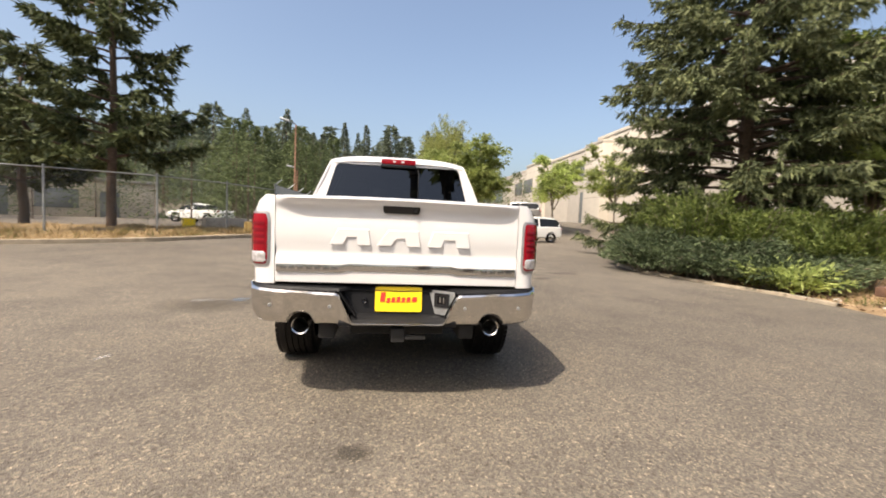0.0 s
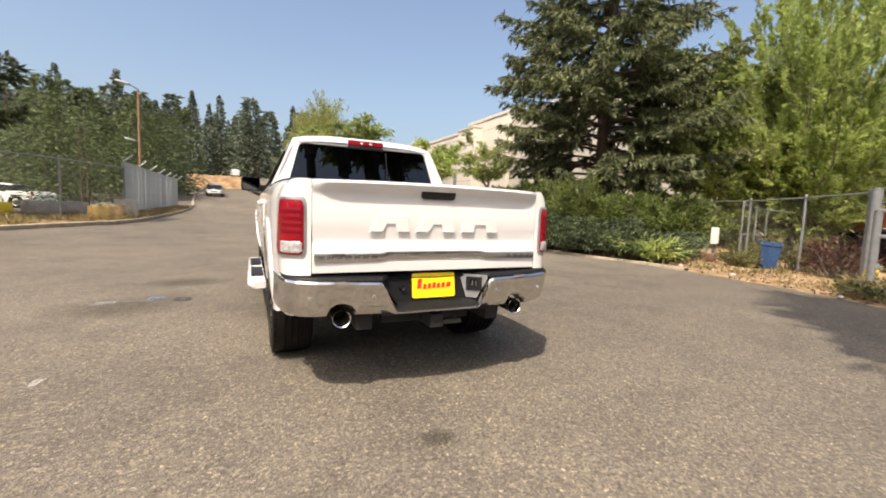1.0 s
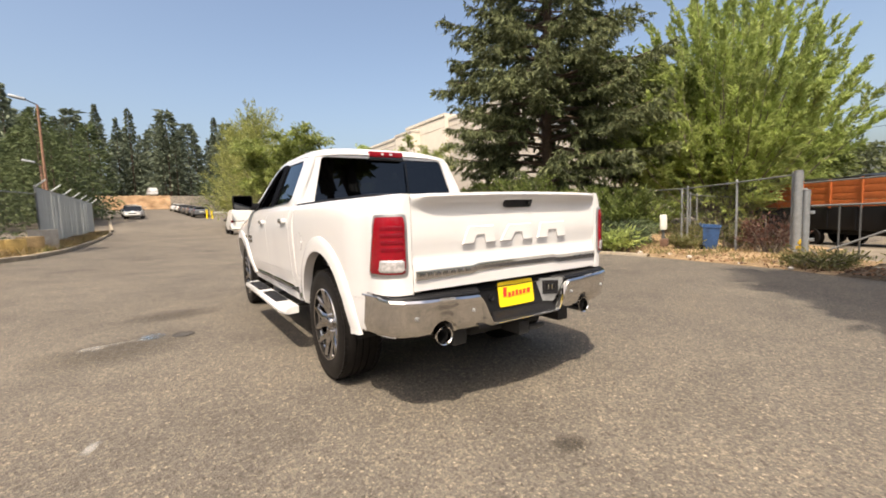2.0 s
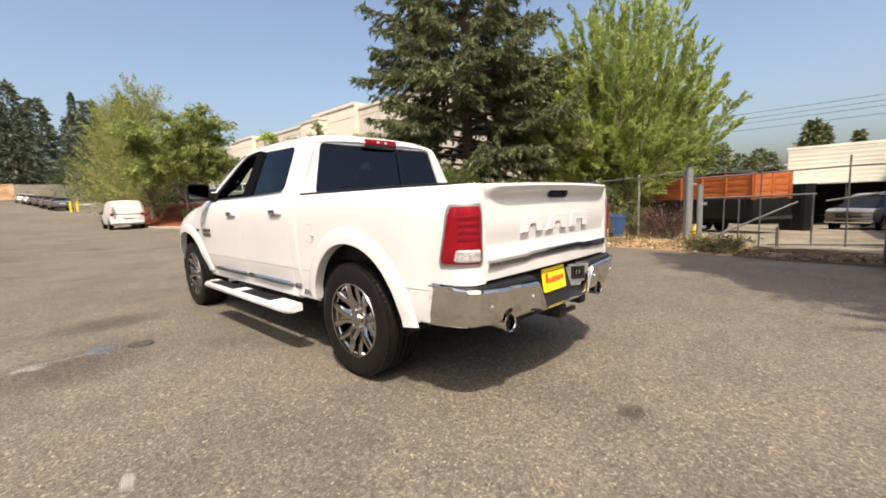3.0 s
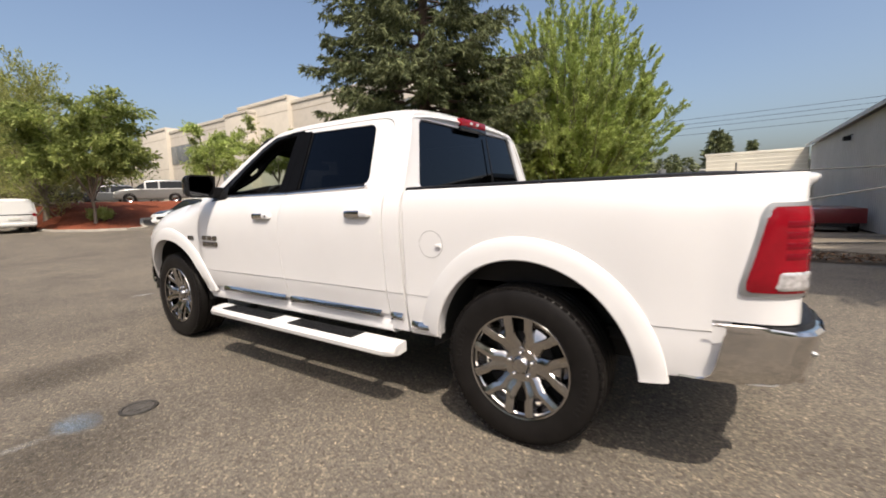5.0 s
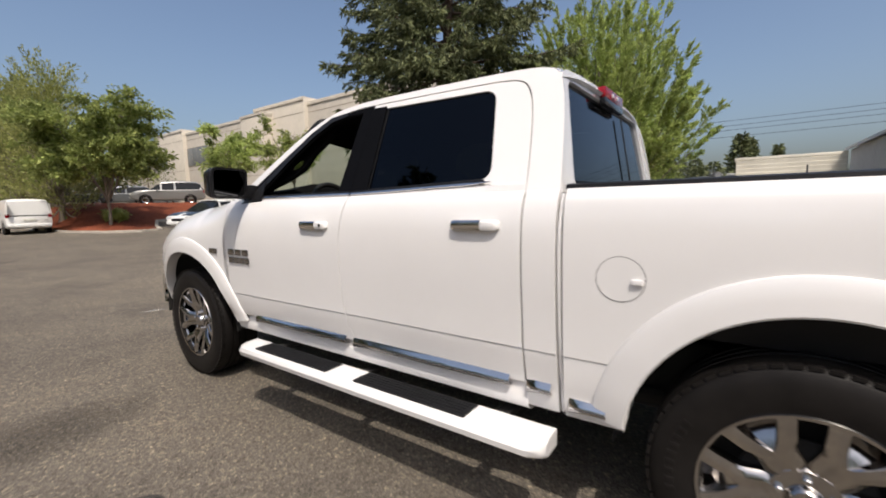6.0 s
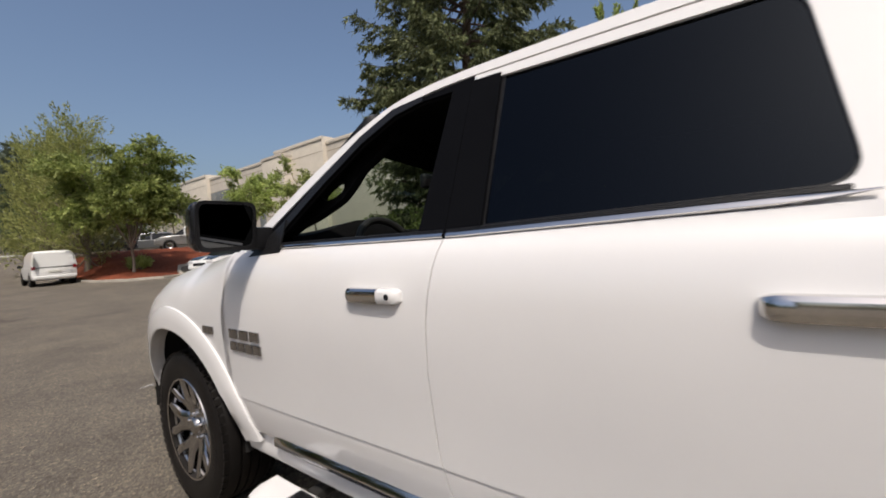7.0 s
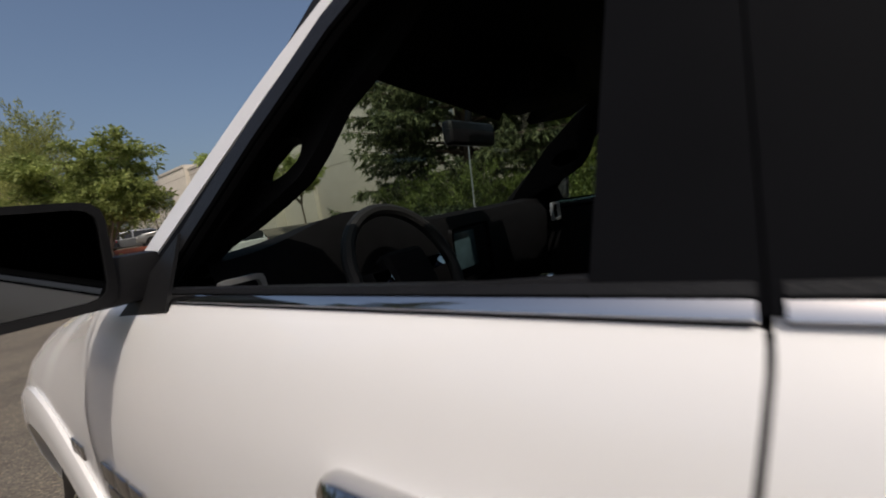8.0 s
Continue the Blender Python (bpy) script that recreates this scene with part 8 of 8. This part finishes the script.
def vehicle(kind, name, label, m, paint, category="car", group="", solid_sides=False):
    o = thing(name, label, category, m, group)
    st = SHAPES[kind]
    bm = bmesh.new()
    rows = []
    for y, zl, zw, zr, hw, hr in st:
        half = [(0, zl), (hw * 0.86, zl), (hw * 0.97, zl + 0.08), (hw, (zl + zw) / 2), (hw * 0.985, zw - 0.04), (hw * 0.955, zw), (0, zw + 0.02)]
        rows.append([(x, y, z) for x, z in half[:-1]] + [(0, y, zw + 0.02)] + [(-x, y, z) for x, z in reversed(half[1:-1])])
    vs = sheet(bm, rows, closed=True)
    bm.faces.new(vs[0])
    bm.faces.new(list(reversed(vs[-1])))
    body = part("body", bm, paint, o, angle=30)
    # glasshouse and roof
    cab = [s2 for s2 in st if s2[3] - s2[2] > 0.02]
    bm = bmesh.new()
    rows = []
    for y, zl, zw, zr, hw, hr in cab:
        k = max(0.0, min(1.0, (zr - zw) / 0.6))
        rows.append([(hw * 0.94, y, zw - 0.02), (hw * 0.94 + (hr - hw * 0.94) * 0.9 * k, y, zw + (zr - zw) * 0.86), (-(hw * 0.94 + (hr - hw * 0.94) * 0.9 * k), y, zw + (zr - zw) * 0.86), (-hw * 0.94, y, zw - 0.02)])
    vs = sheet(bm, rows)
    bm.faces.new(vs[0])
    bm.faces.new(list(reversed(vs[-1])))
    part("glass", bm, CARGLASS, o, angle=20)
    tall = [s2 for s2 in cab if s2[3] - s2[2] > 0.35]
    bm = bmesh.new()
    rows = []
    for y, zl, zw, zr, hw, hr in tall:
        e = hw * 0.94 + (hr - hw * 0.94) * 0.88
        rows.append([(e + 0.012, y, zw + (zr - zw) * 0.80), (e - 0.02, y, zr - 0.06), (hr * 0.75, y, zr - 0.01), (0, y, zr + 0.01), (-hr * 0.75, y, zr - 0.01), (-e + 0.02, y, zr - 0.06), (-e - 0.012, y, zw + (zr - zw) * 0.80)])
    sheet(bm, rows)
    thicken(bm, 0.03)
    part("roof", bm, paint, o)
    # pillars
    ys = [tall[0], tall[len(tall) // 2], tall[-1]]
    for sx in (-1, 1):
        for y, zl, zw, zr, hw, hr in ys:
            bm = bmesh.new()
            e = hw * 0.94 + (hr - hw * 0.94) * 0.88
            w2 = 0.055 if not solid_sides else 0.30
            sheet(bm, [[(sx * (hw * 0.95 + 0.004), y - w2, zw - 0.02), (sx * (hw * 0.95 + 0.004), y + w2, zw - 0.02)], [(sx * (e + 0.014), y - w2, zw + (zr - zw) * 0.84), (sx * (e + 0.014), y + w2, zw + (zr - zw) * 0.84)]])
            thicken(bm, 0.01)
            part("pillar", bm, paint, o)
    if solid_sides:
        y0, y1 = st[1][0], st[3][0]
        for sx in (-1, 1):
            bm = bmesh.new()
            sheet(bm, [[(sx * 0.875, y0 + 0.1, 1.0), (sx * 0.875, 0.0, 1.0)], [(sx * 0.775, y0 + 0.1, 1.70), (sx * 0.775, 0.0, 1.74)]])
            thicken(bm, 0.02)
            part("side_panel", bm, paint, o)
        bm = bmesh.new()
        sheet(bm, [[(-0.86, y0 - 0.03, 1.0), (0.86, y0 - 0.03, 1.0)], [(-0.74, y0 + 0.0, 1.72), (0.74, y0 + 0.0, 1.72)]])
        thicken(bm, 0.02)
        part("rear_door", bm, paint, o)
    hwm = max(s2[4] for s2 in st)
    R = 0.34 if kind != "pickup" else 0.39
    for sx in (-1, 1):
        for ya in AXLES[kind]:
            bm = bmesh.new()
            lathe(bm, [(sx * -0.1, R * 0.6), (sx * -0.1, R * 0.96), (sx * -0.06, R), (sx * 0.09, R), (sx * 0.105, R * 0.95), (sx * 0.11, R * 0.66)], 26, 'x', (sx * (hwm - 0.11), ya, R))
            wh = part("wheel", bm, RUBBER, o)
            bm = bmesh.new()
            lathe(bm, [(sx * 0.105, R * 0.67), (sx * 0.09, R * 0.60), (sx * 0.075, R * 0.5), (sx * 0.095, R * 0.2), (sx * 0.10, 0)], 26, 'x', (sx * (hwm - 0.11), ya, R))
            part("rim", bm, POLISHED, wh)
            bm = bmesh.new()
            lathe(bm, [(sx * 0.004, R + 0.07), (sx * 0.008, R + 0.01), (sx * -0.05, R * 0.9)], 26, 'x', (sx * (hwm - 0.005), ya, R))
            part("arch", bm, BLACK, o)
        f = st[-2]
        bm = bmesh.new()
        box(bm, (sx * f[4] * 0.78, f[0] - 0.02, f[2] - 0.10), (0.34, 0.22, 0.15), 0.03)
        part("headlamp", bm, CLEARLENS, o)
        r0 = st[1]
        bm = bmesh.new()
        box(bm, (sx * r0[4] * 0.90, r0[0] + 0.0, r0[2] - (0.12 if kind != "van" else 0.05)), (0.16, 0.12, 0.20), 0.02)
        part("tail_lamp", bm, REDLENS, o)
        bm = bmesh.new()
        my = tall[-1][0] + 0.25
        box(bm, (sx * (tall[-1][4] + 0.10), my, tall[-1][2] + 0.06), (0.20, 0.10, 0.13), 0.03)
        part("mirror", bm, BLACK, o)
    for sg, s2 in ((1, st[-1]), (-1, st[0])):
        bm = bmesh.new()
        box(bm, (0, s2[0] - sg * 0.05, s2[1] + 0.02), (s2[4] * 2.05, 0.20, 0.16), 0.05)
        part("bumper", bm, paint if kind != "pickup" else CHROME, o)
    f = st[-1]
    bm = bmesh.new()
    box(bm, (0, f[0] - 0.0, (f[1] + f[2]) / 2 + 0.06), (f[4] * 1.1, 0.05, 0.16), 0.02)
    grille = part("grille", bm, BLACK, o)
    if kind == "pickup":
        for z in (0.70, 0.84, 0.98):
            bm = bmesh.new()
            box(bm, (0, f[0] + 0.03, z), (1.30 if z != 0.84 else 1.62, 0.05, 0.045), 0.012)
            part("grille_bar", bm, CHROME, grille)
    bm = bmesh.new()
    box(bm, (0, st[0][0] - 0.02, (st[0][1] + st[0][2]) / 2 + 0.06), (0.5, 0.03, 0.11), 0.005)
    part("plate_bar", bm, CREAM, o)
    return o


def at(x, y, yaw, lift=0.0):
    return pose(x, y, float(land(x, y)) + lift, 0, 0, yaw)


vehicle("van", "parked_van", "small white panel van seen from behind at the island", at(2.95, 33.0, -1), WHITECAR, "van", solid_sides=True)
vehicle("suv", "parked_suv", "white compact crossover parked by the bark island", at(9.2, 23.9, 107), WHITECAR)
vehicle("suv", "parked_suv", "silver estate car on the upper parking row", at(13.6, 40.9, 68) @ Matrix.Scale(1.16, 4), SILVERCAR)
vehicle("sedan", "parked_sedan", "dark saloon on the upper parking row", at(8.0, 44.2, 75), DARKCAR)
vehicle("suv", "parked_suv", "dark grey car on the upper parking row", at(11.4, 45.0, 70), GREYCAR)
vehicle("sedan", "parked_sedan", "grey saloon at the far side of the upper parking row", at(16.5, 52.5, 80), GREYCAR)
vehicle("pickup", "parked_pickup", "silver pickup truck facing the gate", at(28.0, -3.5, 70), SILVERCAR, "pickup truck")
fb = thing("flatbed_trailer", "low dark red flatbed trailer beside the grey shed", "trailer", at(23.2, -4.65, -90))
bm = bmesh.new()
box(bm, (0, 0, 0.80), (1.75, 4.2, 0.62), 0.03)
part("side_board", bm, REDCAR, fb)
bm = bmesh.new()
box(bm, (0, 0.2, 0.42), (1.2, 4.6, 0.14), 0.02)
part("frame", bm, UNDER, fb)
for sx in (-1, 1):
    for ya in (-0.5, 0.4):
        bm = bmesh.new()
        lathe(bm, [(-0.09, 0.0), (-0.10, 0.30), (-0.07, 0.36), (0.07, 0.36), (0.10, 0.30), (0.09, 0.0)], 24, 'x', (sx * 0.80, ya, 0.36))
        part("wheel", bm, RUBBER, fb)
far_a = vehicle("suv", "parked_suv", "white car parked at the kerb of the road", at(-5.2, 63, 178), WHITECAR, group="cars along the road")
copy_thing(far_a, at(-5.9, 70, 178))
far_b = vehicle("sedan", "parked_sedan", "dark car parked along the road", at(1.9, 62, 2), GREYCAR, group="cars along the road")
for x, y in ((1.5, 68), (1.2, 74), (0.8, 80)):
    copy_thing(far_b, at(x, y, 2))
far_c = vehicle("sedan", "parked_sedan", "white car parked along the road", at(0.4, 86, 2), WHITECAR, group="cars along the road")
copy_thing(far_c, at(-0.2, 93, 2))
far_d = vehicle("van", "parked_van", "white van on top of the earth bank", at(-4.2, 115, 8), WHITECAR, "van", solid_sides=True)
vehicle("sedan", "parked_sedan", "white car in the lot behind the fence", at(-14.2, 30.0, 70), WHITECAR)
vehicle("sedan", "parked_sedan", "dark car in the lot behind the fence", at(-16.5, 35.0, 70), DARKCAR)
o = thing("yellow_barrier", "two yellow posts with a pale rail at the island's far end", "barrier", at(3.3, 57, 0))
for x in (-0.9, -0.35):
    bm = bmesh.new()
    tube(bm, [(x, 0, -0.05), (x, 0, 1.1)], 0.11, 12)
    part("post", bm, YELLOW, o)
bm = bmesh.new()
box(bm, (0.9, 0, 0.75), (2.4, 0.08, 0.14), 0.01)
part("rail", bm, CREAM, o)
bm = bmesh.new()
box(bm, (2.0, 0, 0.36), (0.12, 0.12, 0.76), 0.01)
part("rail_post", bm, CREAM, o)
